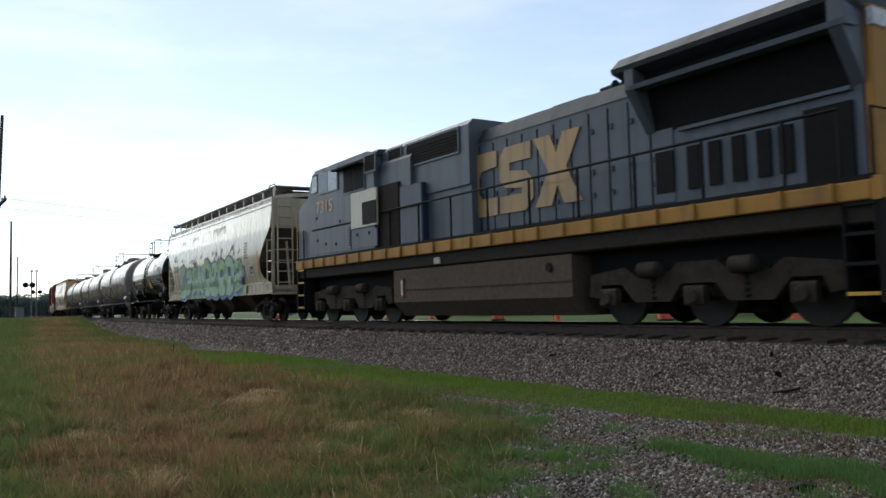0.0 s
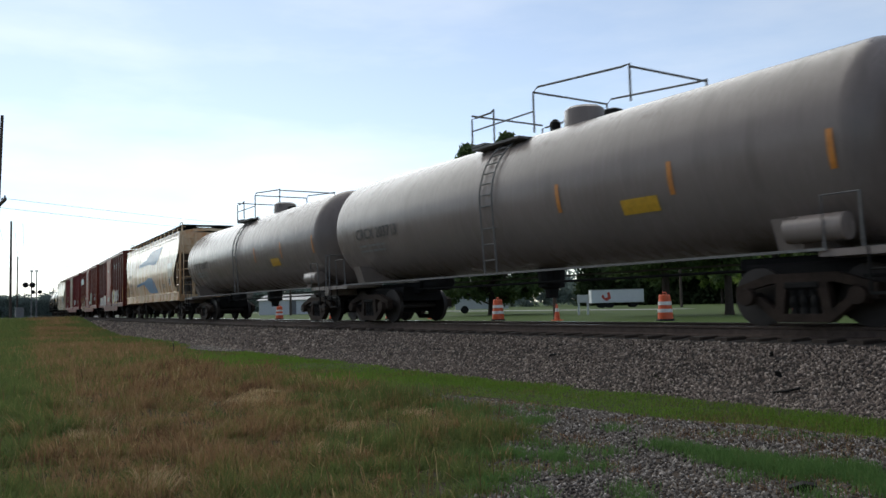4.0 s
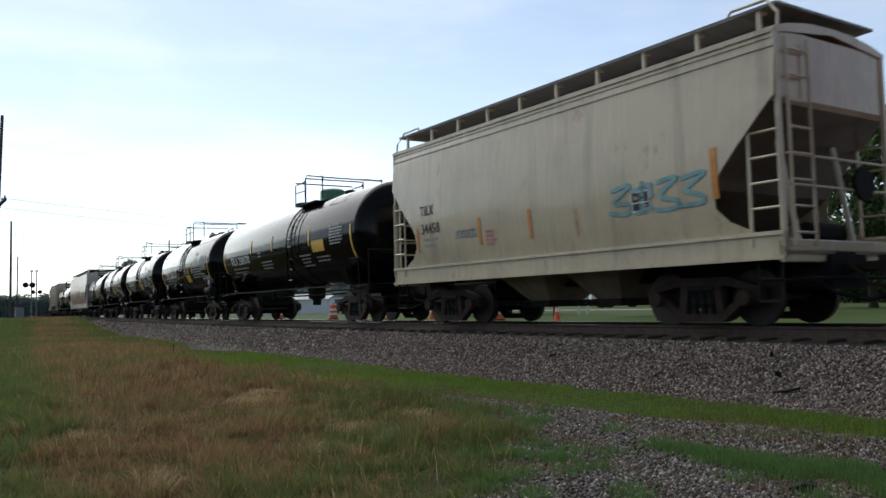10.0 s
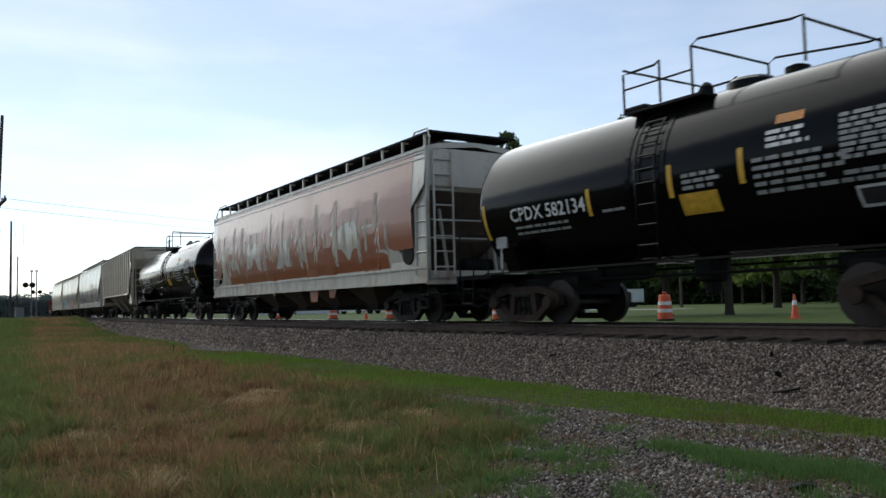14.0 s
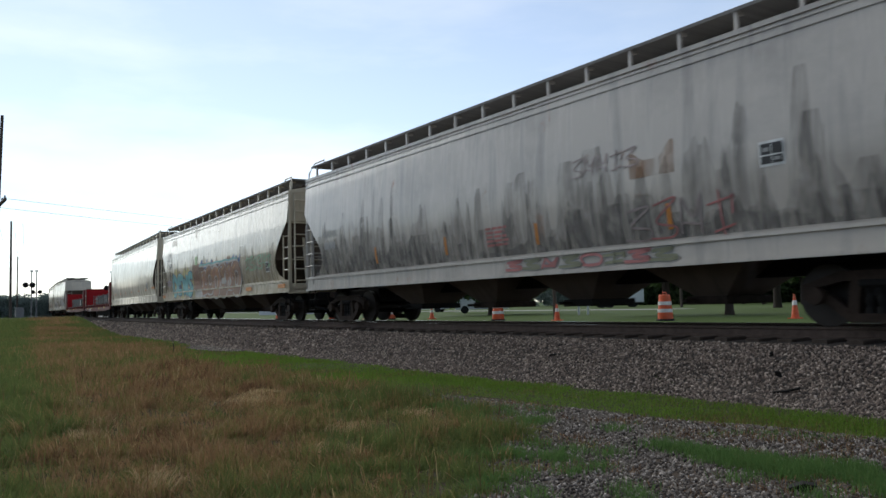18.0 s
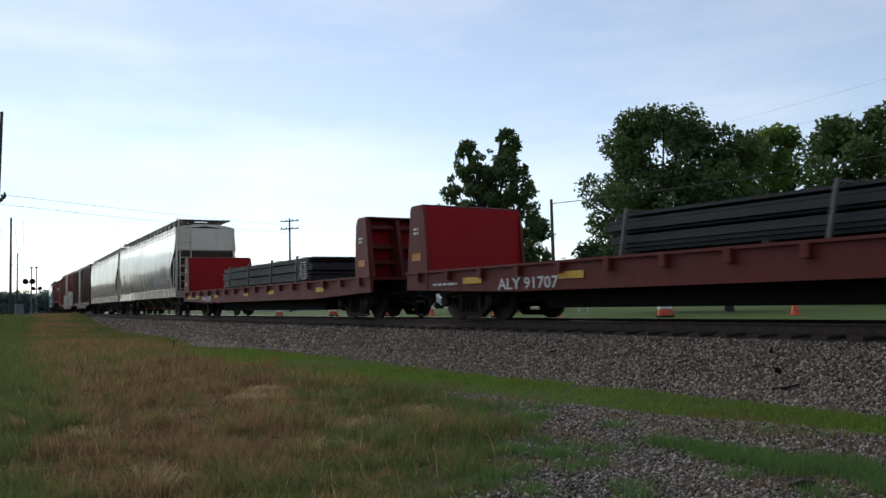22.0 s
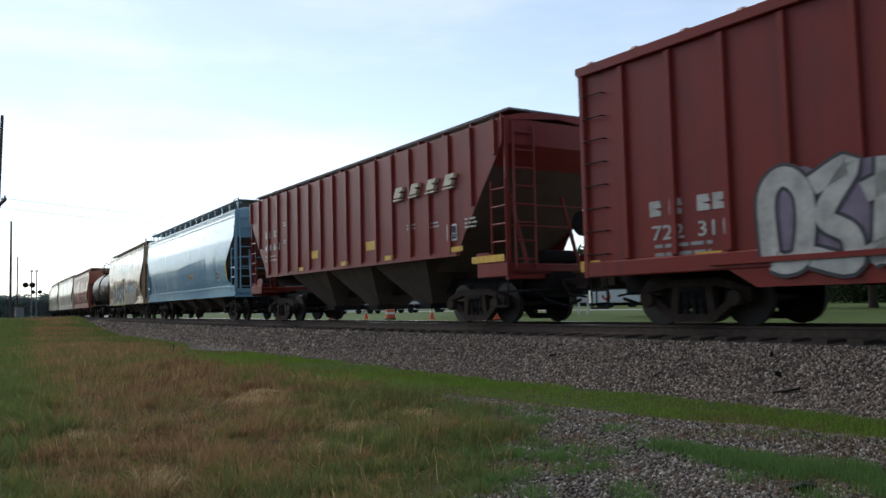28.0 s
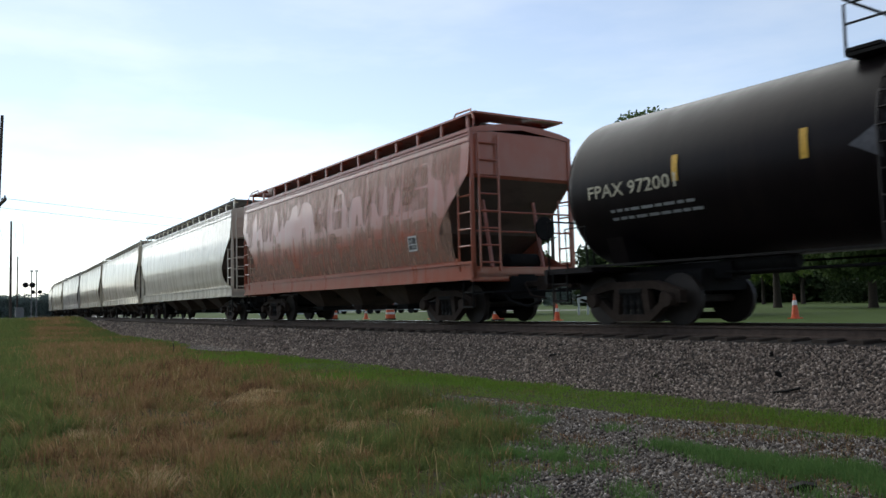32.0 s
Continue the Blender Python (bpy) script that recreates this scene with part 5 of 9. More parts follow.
    part("horn", MB().lathe([(0, 0.05), (0.3, 0.06), (0.42, 0.13)], (3.3, -0.2, 4.78), "x", 10).lathe([(0, 0.05), (0.3, 0.06), (0.42, 0.13)], (3.3, 0.05, 4.82), "x", 10).box(3.3, 3.4, -0.25, 0.1, 4.5, 4.75), M["iron"], hd)
    # lower intake openings on the hood's far end
    for x in (5.38, 6.08, 6.52, 6.98, 7.44, 7.82):
        part("hood_louver", MB().box(x, x + (0.40 if x < 6 else 0.24), -1.018, -0.985, 2.32, 3.05), M["under"], hd)
    part("fan_door", MB().box(8.25, 9.0, -1.02, -0.985, 2.12, 3.2), M["under"], hd)
    # end of the hood, number board, steps
    part("hood_end", MB().box(9.15, 9.30, -0.98, 0.98, 2.05, 4.5, 0.04), Y, c, "yellow hood end")
    for y in (-0.74, 0.74):
        part("number_board", MB().box(9.18, 9.34, y - 0.24, y + 0.24, 4.2, 4.45, 0.01), M["white"], c)
    for e in (-1, 1):
        part("pilot", MB().box(e * 9.5, e * 9.6, -1.5, 1.5, 0.35, 1.98, 0.03), M["under"], c)
        part("end_beam", MB().box(e * 9.45, e * 9.62, -1.52, 1.52, 1.70, 2.02, 0.03), Y, c)
        for k in range(4):
            part("step", MB().box(e * 9.5, e * 9.05, -1.50, -1.15, 0.45 + k * 0.4, 0.50 + k * 0.4), M["yellow"] if k == 0 or e < 0 else M["iron"], c)
            part("step", MB().box(e * 9.5, e * 9.05, 1.15, 1.50, 0.45 + k * 0.4, 0.50 + k * 0.4), M["iron"], c)
        part("step_side", MB().box(e * 9.03, e * 9.06, -1.5, -1.1, 0.40, 1.98).box(e * 9.50, e * 9.53, -1.5, -1.1, 0.40, 1.98), M["under"], c)
        for sgn in (-1, 1):
            part("end_handrail", MB().tube([(e * 9.5, sgn * 1.48, 0.9), (e * 9.5, sgn * 1.48, 2.95), (e * 9.5, sgn * 0.5, 2.95)], 0.025).tube([(e * 9.05, sgn * 1.48, 1.98), (e * 9.05, sgn * 1.48, 2.95)], 0.025), M["iron"], c)
    for i in range(9):
        x = -3.4 + i * 1.45
        part("rail_post", lambda: MB().tube([(0, 0, 0), (0, 0, 1.02)], 0.028), M["iron"], c, "", pose(x, -1.47, 2.0), key="rpost")
        part("rail_post", lambda: MB().tube([(0, 0, 0), (0, 0, 1.02)], 0.028), M["iron"], c, "", pose(x, 1.47, 2.0), key="rpost")
    for sgn in (-1, 1):
        part("handrail", MB().tube([(-4.0, sgn * 1.47, 3.0), (9.05, sgn * 1.47, 3.0)], 0.026), M["iron"], c)
    # wide cab
    cb = part("cab", MB().prism([(-8.45, 2.05), (-8.6, 4.06), (-8.30, 4.58), (-8.05, 4.74), (-4.6, 4.78), (-4.2, 4.70), (-4.2, 2.05)], -1.50, 1.50), B, c, "wide cab")
    part("cab_roof", MB().prism_x([(-1.53, 4.60), (-1.35, 4.78), (0, 4.86), (1.35, 4.78), (1.53, 4.60)], -8.3, -4.15), M["loco_roof"], cb)
    part("cab_back", MB().prism_x([(-1.35, 2.05), (-1.35, 4.3), (-1.1, 4.6), (1.1, 4.6), (1.35, 4.3), (1.35, 2.05)], -4.2, -2.5), B, cb, "grey-blue wall behind the cab")
    for x0, x1, z0, z1 in ((-7.70, -6.45, 3.98, 4.58), (-6.0, -4.75, 3.78, 4.60)):
        f = part("window_frame", MB().box(x0 - 0.06, x1 + 0.06, -1.53, -1.49, z0 - 0.06, z1 + 0.06, 0.01), B, cb)
        # The second window's black panes stand for the dark inside of the open cab.
        part("window_pane", MB().box(x0, (x0 + x1) / 2 - 0.02, -1.54, -1.50, z0, z1), M["glass"] if x0 < -7 else M["under"], f)
        part("window_pane", MB().box((x0 + x1) / 2 + 0.02, x1, -1.54, -1.50, z0, z1), M["cabpale"] if x0 < -7 else M["under"], f)
    part("wind_wing", MB().prism([(-8.28, 4.06), (-7.86, 4.06), (-7.86, 4.56), (-8.16, 4.56)], -1.54, -1.50), M["cabpale"], cb)
    lettering(cb, "7315", -7.97, 3.36, 0.40, M["worn_yellow"], lambda z: 1.515, "cab_number", 1.2)
    part("sun_visor", MB().prism([(-6.4, 4.5), (-4.8, 4.5), (-4.8, 4.46), (-6.4, 4.46)], -1.75, -1.5), M["under"], cb)
    for y in (-1.0, 0.0, 1.0):
        part("windscreen", MB().prism([(-8.61, 4.12), (-8.34, 4.54), (-8.30, 4.52), (-8.57, 4.10)], y - 0.42, y + 0.42), M["glass"], cb)
    part("cab_door", MB().box(-5.55, -4.0, -1.54, -1.49, 2.68, 3.70), M["loco_tan"], cb, "beige panel below the cab window")
    part("door_panel", MB().box(-4.82, -4.02, -1.56, -1.52, 2.74, 3.36), M["iron"], cb)
    for x0, x1, z0, z1 in ((-8.3, -5.62, 2.90, 3.95), (-8.3, -5.62, 2.1, 2.85), (-5.55, -4.05, 2.1, 2.6)):
        part("cab_panel", MB().box(x0, x1, -1.515, -1.49, z0, z1, 0.008), B, cb)
    for k in range(8):
        part("cab_louver", MB().box(-5.72, -5.62, -1.535, -1.515, 2.22 + 0.07 * k, 2.25 + 0.07 * k), M["under"], cb)
    part("panel_shadow_gap", MB().box(-8.3, -4.05, -1.522, -1.50, 2.855, 2.895), M["under"], cb)
    for x in (-5.2, -4.5):
        part("marker_light", MB().box(x - 0.06, x + 0.06, -1.53, -1.50, 2.25, 2.31), G["red"], cb)
        part("latch", MB().box(x - 0.04, x + 0.04, -1.53, -1.50, 2.45, 2.53), M["under"], cb)
    for x, z in ((-7.9, 2.5), (-7.3, 2.35), (-6.6, 2.3), (-6.3, 2.95), (-7.95, 3.2)):
        part("latch", MB().box(x - 0.04, x + 0.04, -1.53, -1.50, z, z + 0.08), M["under"], cb)
    part("nose", MB().prism([(-9.58, 2.05), (-9.62, 3.62), (-8.58, 4.06), (-8.45, 2.05)], -1.44, 1.44), B, c, "sloping nose")
    part("nose_door", MB().prism([(-9.62, 2.1), (-9.655, 3.5), (-9.60, 3.5), (-9.57, 2.1)], -0.3, 0.35), D, c)
    part("nose_edge", MB().box(-9.66, -9.60, -1.46, -1.38, 2.05, 3.6), Y, c)
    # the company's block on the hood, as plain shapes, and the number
    for poly in ([(-0.35, 2.75), (-0.35, 3.6), (0.0, 3.92), (0.75, 3.92), (0.75, 3.55), (0.15, 3.5), (0.05, 3.35), (0.05, 3.0), (0.2, 2.85), (0.75, 2.85), (0.75, 2.45), (0.0, 2.45)],
                 [(0.85, 2.45), (1.75, 2.45), (2.0, 2.7), (2.0, 3.1), (1.8, 3.3), (1.22, 3.38), (1.22, 3.55), (1.95, 3.55), (1.95, 3.92), (1.05, 3.92), (0.85, 3.7), (0.85, 3.2), (1.05, 3.02), (1.62, 2.95), (1.62, 2.83), (0.85, 2.83)],
                 [(2.06, 2.45), (2.50, 3.18), (2.06, 3.92), (2.58, 3.92), (2.78, 3.52), (2.98, 3.92), (3.50, 3.92), (3.06, 3.18), (3.50, 2.45), (2.98, 2.45), (2.78, 2.85), (2.58, 2.45)]):
        part("company_block", MB().prism(poly, -1.032, -1.006), M["worn_yellow"], c, "worn yellow block shape")
    return c


build_loco(-5.3, -24.4)

# ---------------------------------------------------------------- the train, car by car
W, K = M["white"], M["black"]


def data_box(c, x, z, yf):
    p = patch(c, "data_box", x - 0.21, x + 0.21, z - 0.19, z + 0.19, W, yf, "black and white data panel")
    patch(p, "data_field", x - 0.18, x + 0.18, z - 0.15, z + 0.15, K, yf, "", 0.014)
    patch(p, "data_mark", x - 0.006, x + 0.006, z - 0.15, z + 0.15, W, yf, "", 0.018)
    patch(p, "data_mark", x - 0.18, x + 0.18, z - 0.035, z - 0.015, W, yf, "", 0.018)
    patch(p, "data_mark", x - 0.14, x - 0.04, z + 0.03, z + 0.09, M["grey_st"], yf, "", 0.018)
    patch(p, "data_mark", x + 0.04, x + 0.14, z - 0.11, z - 0.06, M["grey_st"], yf, "", 0.018)


def red_outlets(c):
    """Red outlet boxes under the chutes."""
    for ob_ in list(c.children):
        if ob_.name.startswith("discharge_chute"):
            for g_ in ob_.children:
                g_.data.materials[0] = M["outlet_red"]


def strips(c, xs, z0, z1, yf, mat=None, w=0.06):
    for x in xs:
        patch(c, "reflective_strip", x - w, x + w, z0, z1, mat or M["yellow"], yf)


# 1: tan hopper with green spray paint
c, half, hb, yf, xe = hopper("tan-grey covered hopper with green and blue graffiti", -26.65, -42.95, M["tan"], 4.42, chutes=3)
graffiti(c, -5.4, 4.7, 1.06, 2.66, [G["lime"], G["mint"]], G["navy"], lambda z: max(yf(z), 1.545), 3, 9, None, "", 0.72, shadow=G["blue"], flare=G["black"], low=G["mint"])
sk = skin(lambda x: 1.39 + 0.02 * math.sin(9 * x), lambda x: 1.05 + 0.03 * math.sin(5 * x), -5.5, 5.2, lambda z: 1.545, 40, 2, 0.004)
part("graffiti_cloud", sk, G["lime"], c)
for x, z, w in ((-2.4, 3.86, 0.5), (1.5, 3.94, 0.9), (-4.6, 3.8, 0.3)):
    ragged(c, "rust_stain", x - w, x + w, z - 0.25, z, M["rust_wash"], yf, 410 + int(x), "thin rust stain", 0.12, False, 0.06)
lettering(c, "AIGX", -6.47, 2.88, 0.31, K, yf, "reporting_mark", 0.66)
lettering(c, "520239", -6.48, 2.38, 0.31, K, yf, "reporting_mark", 1.0)
stencil_bars(c, 5.1, 2.95, 0.5, 6, K, yf, 0.11, 0.05, 11)
data_box(c, 5.87, 1.93, yf)
strips(c, (6.65,), 1.64, 2.6, yf, M["orange"])

# 2: black tank car
c, half, hl, yf = tank("black tank car with white lettering and yellow strips", -45.05, -55.0, M["tank_black"], 1.47, 2.60, bands=(-0.6, 0.2))
tank_marks(c, hl, yf, "CPDX", "582056", 2.60, seed=21)

# 3 to 5: long warm-grey tank cars
for k, (f, r) in enumerate(((-58.3, -73.4), (-75.55, -91.0), (-92.8, -108.3))):
    c, half, hl, yf = tank("long warm-grey tank car with grimy streaks", f, r, M["tank_grey"], 1.53, 2.72, over=0.95, bands=(), heads=0.7, railmat=M["grate"], cage_w=5.0, cx=1.1)
    lettering(c, ("CRCX 200173", "CRCX 203713", "CRCX 203712")[k], -hl + 1.12, 2.33, 0.30, K, yf, "reporting_mark", 2.3)
    stencil_bars(c, -hl + 1.2, 2.12, 2.0, 2, M["grey_st"], yf, 0.14, 0.05, 31 + k)
    strips(c, (2.0, 4.8, hl - 0.1), 2.2, 2.75, yf, M["orange"], 0.05)
    patch(c, "placard", 3.6, 4.45, 1.98, 2.24, M["yellow"], yf, "faded yellow placard")
    if k == 0:
        patch(c, "data_panel", hl - 1.55, hl - 0.2, 2.36, 2.85, M["panel"], yf, "pale data panel")
        stencil_bars(c, hl - 1.5, 2.76, 1.25, 5, M["grey_st"], lambda z: yf(z) + 0.006, 0.085, 0.03, 36)
        data_box(c, hl - 2.2, 2.13, yf)
        part("warning_placard", MB().prism([(hl - 1.06, 1.72), (hl - 0.87, 1.53), (hl - 0.68, 1.72), (hl - 0.87, 1.91)], -1.66, -1.64), G["pink"], c, "red and white diamond placard")
    part("air_tank", MB().lathe([(-0.5, 0.05), (-0.45, 0.2), (0.45, 0.2), (0.5, 0.05)], (hl - 0.5, -1.28, 1.42), "x", 14), M["tank_grey"], c, smooth=40)

# 6: rusting cream hopper with faded blue bands
c, half, hb, yf, xe = hopper("cream covered hopper stained with rust, with faded blue swooshes", -110.1, -126.85, M["shpx"], 4.42, chutes=4, board=M["iron"], cut=1.1, roofboard=0.34)
def band(xs, tops, lows, cx, cz, k=0.87):
    """A swoosh given by its edges, drawn in by k about its middle."""
    f = lambda row: (lambda x: cz + k * (float(np.interp((x - cx) / k + cx, [q[0] for q in row], [q[1] for q in row])) - cz))
    part("blue_band", skin(f(tops), f(lows), cx + k * (xs[0] - cx), cx + k * (xs[1] - cx), yf, 30, 8), M["blue_mark"], c, "faded blue swoosh")


band((-3.6, 4.6), ((-3.6, 3.30), (-0.8, 3.52), (1.0, 3.95), (4.6, 4.05)), ((-3.6, 3.10), (0.2, 3.16), (2.4, 3.02), (3.5, 3.30), (4.6, 4.0)), 0.5, 3.52)
band((-4.4, 3.1), ((-4.4, 2.16), (-1.2, 2.32), (0.2, 2.50), (1.4, 2.45), (2.2, 2.2), (3.1, 1.48)), ((-4.4, 1.98), (-1.6, 2.12), (-0.4, 1.75), (0.2, 1.46), (3.1, 1.44)), -0.5, 1.95)
lettering(c, "SHPX", -6.82, 2.58, 0.22, K, yf, "reporting_mark", 0.97)
lettering(c, "42606", -6.84, 2.06, 0.25, K, yf, "reporting_mark", 1.07)
stencil_bars(c, -6.8, 1.82, 1.2, 2, K, yf, 0.14, 0.05, 41)
patch(c, "white_panel", 5.8, 7.0, 2.25, 2.95, M["nrlx"], yf, "fresh white patch")
data_box(c, 6.15, 2.0, yf)
stencil_bars(c, 4.1, 1.85, 1.0, 2, K, yf, 0.12, 0.07, 43)
strips(c, (-5.2, -1.4, 4.9, 6.95), 1.5, 2.0, yf, M["orange"], 0.04)

# 7 to 9: oxide-red boxcars
c, half, hb, yf, (d0, d1), yd = boxcar("oxide-red boxcar with pale graffiti along the lower side", -128.3, -143.5, M["sou_red"], M["door_red"], 4.70, doorx=-0.45)
for i in range(8):
    xl = 1.68 + 0.50 * i
    part("company_letter_block", MB().box(xl + 0.02, xl + 0.17, -1.515, -1.50, 3.70, 4.03), W, c, "worn pale letter shape")
graffiti(c, -6.4, -2.05, 0.90, 1.85, [G["cream"], G["silver"], G["faint"]], G["brown"], lambda z: 1.59, 5, 5, None, "", 0.85, low=G["silver"])
graffiti(c, 1.35, 4.55, 1.15, 2.15, [G["faint"], G["sun"], G["silver"]], G["brown"], lambda z: 1.59, 6, 4, None, "", 0.75)
patch(c, "dark_data_panel", 4.68, 5.3, 1.35, 1.75, M["grey_st"], lambda z: 1.588, "grey framed data panel")
patch(c, "dark_data_field", 4.74, 5.24, 1.42, 1.68, K, lambda z: 1.592)
for x0_, x1_, z0_, z1_ in ((4.5, 5.5, 1.75, 2.1), (1.2, 5.4, 0.96, 1.10), (-1.9, 0.9, 0.98, 1.06)):
    ragged(c, "scraped_paint", x0_, x1_, z0_, z1_, M["scrape"], lambda z: 1.585, 430 + int(x0_), "scraped pale paint", 0.10, True, 0.09)
patch(c, "pale_door_stencil", -1.05, -0.3, 3.62, 3.76, G["silver"], lambda z: 1.60)
for k, (x, z0_, z1_) in enumerate(((-6.7, 2.7, 4.3), (-6.1, 3.4, 4.2), (-3.0, 2.6, 4.3), (-2.5, 3.0, 4.4), (-2.5, 1.9, 2.6), (-5.0, 3.7, 4.2), (3.0, 4.0, 4.3))):
    ragged(c, "peeled_patch", x - 0.16, x + 0.22, z0_, z1_, M["chalk"], lambda z: 1.50, 440 + k, "", 0.3, False, 0.07)
graffiti(c, -1.0, 0.65, 1.28, 1.72, [G["cream"], G["silver"]], G["moss"], lambda z: 1.63, 7, 3, None, "", 0.7)
lettering(c, "SOU", -7.31, 2.42, 0.30, W, lambda z: 1.50, "reporting_mark", 0.74)
lettering(c, "523", -7.31, 2.0, 0.30, W, lambda z: 1.50, "reporting_mark", 0.74)
lettering(c, "210", -6.38, 2.0, 0.30, W, lambda z: 1.50, "reporting_mark", 0.84)
strips(c, (hb - 0.05,), 1.35, 2.2, lambda z: 1.60)
strips(c, (0.9, 2.5, 4.2), 1.15, 1.22, lambda z: 1.585, None, 0.3)

c, half, hb, yf, (d0, d1), yd = boxcar("red-brown boxcar with a bright door and green graffiti", -145.7, -160.9, M["ns_red"], M["door_red"], 4.70, doorx=-0.3)
for i in range(5):
    part("company_stripe_block", MB().box(-7.33, -6.30 + 0.10 * i, -1.60, -1.53, 3.36 + i * 0.11, 3.42 + i * 0.11), W, c)
part("company_letter_block", MB().prism([(-6.12, 3.38), (-5.90, 3.38), (-5.80, 3.62), (-5.55, 3.38), (-5.30, 3.38), (-5.08, 3.90), (-5.30, 3.90), (-5.40, 3.66), (-5.65, 3.90), (-5.90, 3.90)], -1.60, -1.53), W, c)
part("company_letter_block", MB().prism([(-5.22, 3.38), (-4.72, 3.38), (-4.55, 3.46), (-4.50, 3.60), (-4.60, 3.68), (-4.90, 3.70), (-4.88, 3.78), (-4.45, 3.78), (-4.40, 3.90), (-4.95, 3.90), (-5.10, 3.82), (-5.12, 3.66), (-5.02, 3.58), (-4.72, 3.56), (-4.74, 3.50), (-5.20, 3.50)], -1.60, -1.53), W, c)
graffiti(c, 2.35, 3.30, 1.27, 2.30, [G["sage"], G["moss"]], G["cream"], lambda z: 1.585, 9, 2, G["sage"], "", 0.6)
graffiti(c, 1.25, 2.15, 1.25, 1.6, [G["silver"]], G["faint"], lambda z: 1.585, 10, 2, None, "", 0.6)
ragged(c, "cream_overpaint", -6.25, -3.1, 0.72, 1.75, M["beige_wash"], lambda z: 1.585, 451, "beige wash over the lower side", 0.30, True, 0.10)
for x in (-1.14, 0.45):
    patch(c, "yellow_door_label", x - 0.22, x + 0.22, 1.84, 1.93, G["sun"], lambda z: 1.632)
patch(c, "pale_tag", -2.45, -2.05, 1.75, 2.05, G["silver"], lambda z: 1.59)
for k, (x, z0_, z1_) in enumerate(((-0.6, 3.5, 4.4), (0.2, 3.7, 4.4), (0.9, 3.2, 4.2), (-0.9, 3.4, 4.0))):
    ragged(c, "peeled_patch", x - 0.2, x + 0.25, z0_, z1_, M["chalk"], lambda z: 1.588, 460 + k, "", 0.35, False, 0.07)
lettering(c, "528", -6.22, 1.98, 0.30, W, lambda z: 1.50, "reporting_mark", 0.78)
lettering(c, "329", -5.02, 1.98, 0.30, W, lambda z: 1.50, "reporting_mark", 0.80)
lettering(c, "SOU", -6.22, 2.45, 0.24, W, lambda z: 1.50, "reporting_mark", 0.7)
patch(c, "green_tag", 5.05, 5.35, 1.98, 2.15, G["lime"], lambda z: 1.54)
patch(c, "dark_panel", 5.4, 6.0, 2.0, 2.18, K, lambda z: 1.54)
patch(c, "data_box", 5.35, 6.0, 1.6, 1.92, M["grey_st"], lambda z: 1.54)
strips(c, (7.05,), 2.10, 2.22, lambda z: 1.54, None, 0.3)
strips(c, (7.1,), 1.35, 1.47, lambda z: 1.54, None, 0.3)
strips(c, (0.2, 2.0, 4.6, -1.9), 0.86, 0.94, lambda z: 1.585, None, 0.28)
strips(c, (-4.75, -6.95), 1.76, 1.92, lambda z: 1.59, None, 0.2)

c, half, hb, yf, (d0, d1), yd = boxcar("crimson boxcar with chalky peeling paint and a brown door", -163.15, -178.9, M["agr_red"], M["door_brown"], 4.72, ribs=15, panel_rows=0, doorx=-0.15, doorw=3.2)
graffiti(c, 3.0, 4.7, 1.40, 1.95, [G["faint"]], G["silver"], lambda z: 1.59, 12, 3, None, "", 0.45)
for k in range(15):
    xa = -hb + 2 * hb * k / 15 + 0.09
    if d0 - 1.0 < xa < d1 - 0.1 or k in (0, 14):
        continue
    low = (3.6, 3.2, 2.6, 2.2, 2.8, 2.0, 3.0, 2.4)[(k * 5) % 8]
    ragged(c, "peeled_patch", xa + 0.05, xa + 0.78, low, 4.45, M["chalk"], lambda z: 1.50, 200 + k, "", 0.45, False, 0.10)
lettering(c, "AG R", -6.80, 2.24, 0.27, W, lambda z: 1.50, "reporting_mark", 0.86)
lettering(c, "22 20", -6.80, 1.84, 0.27, W, lambda z: 1.50, "reporting_mark", 0.90)
patch(c, "green_tag", -5.15, -4.75, 1.79, 2.03, plain("bright_green_label", (0.20, 0.62, 0.16), 0.5), lambda z: 1.585)
for k, (x, z) in enumerate(((-2.1, 2.95), (-0.9, 3.35), (-4.0, 2.3))):
    patch(c, "white_tag", x - 0.14, x + 0.14, z, z + 0.17, W, lambda z: 1.595)
ragged(c, "peeled_patch", -5.4, -4.3, 0.98, 1.9, M["chalk"], lambda z: 1.585, 470, "", 0.4, True, 0.09)
strips(c, (7.0,), 1.35, 2.35, lambda z: 1.54, M["orange"])
strips(c, (1.9, -2.2), 1.3, 1.75, lambda z: 1.54, M["orange"])
patch(c, "data_box", 5.6, 6.15, 1.5, 1.85, M["grey_st"], lambda z: 1.51)
stencil_bars(c, 6.4, 1.9, 0.6, 4, M["grey_st"], lambda z: 1.54, 0.13, 0.06, 51)

# 10: short hopper
c, half, hb, yf, xe = hopper("short pale tan two-bay covered hopper, stained by rust", -180.9, -192.3, M["tilx"], 4.42, chutes=2, cut=1.15, chute=M["chute_tan"])
lettering(c, "TILX", -4.16, 2.62, 0.25, K, yf, "reporting_mark", 0.62)
lettering(c, "34458", -4.14, 2.18, 0.25, K, yf, "reporting_mark", 0.82)
stencil_bars(c, -4.05, 2.0, 0.8, 2, M["grey_st"], yf, 0.14, 0.06, 59)
strips(c, (-4.32, -1.75, -0.03), 1.75, 2.35, yf, M["orange"], 0.05)
data_box(c, 2.95, 2.15, yf)
graffiti(c, 2.2, 4.3, 1.9, 2.5, [G["aqua"]], G["aqua"], yf, 13, 4, None, "", 0.22)
graffiti(c, -2.7, -1.9, 1.95, 2.15, [G["grey"]], G["grey"], yf, 14, 4, None, "", 0.25)
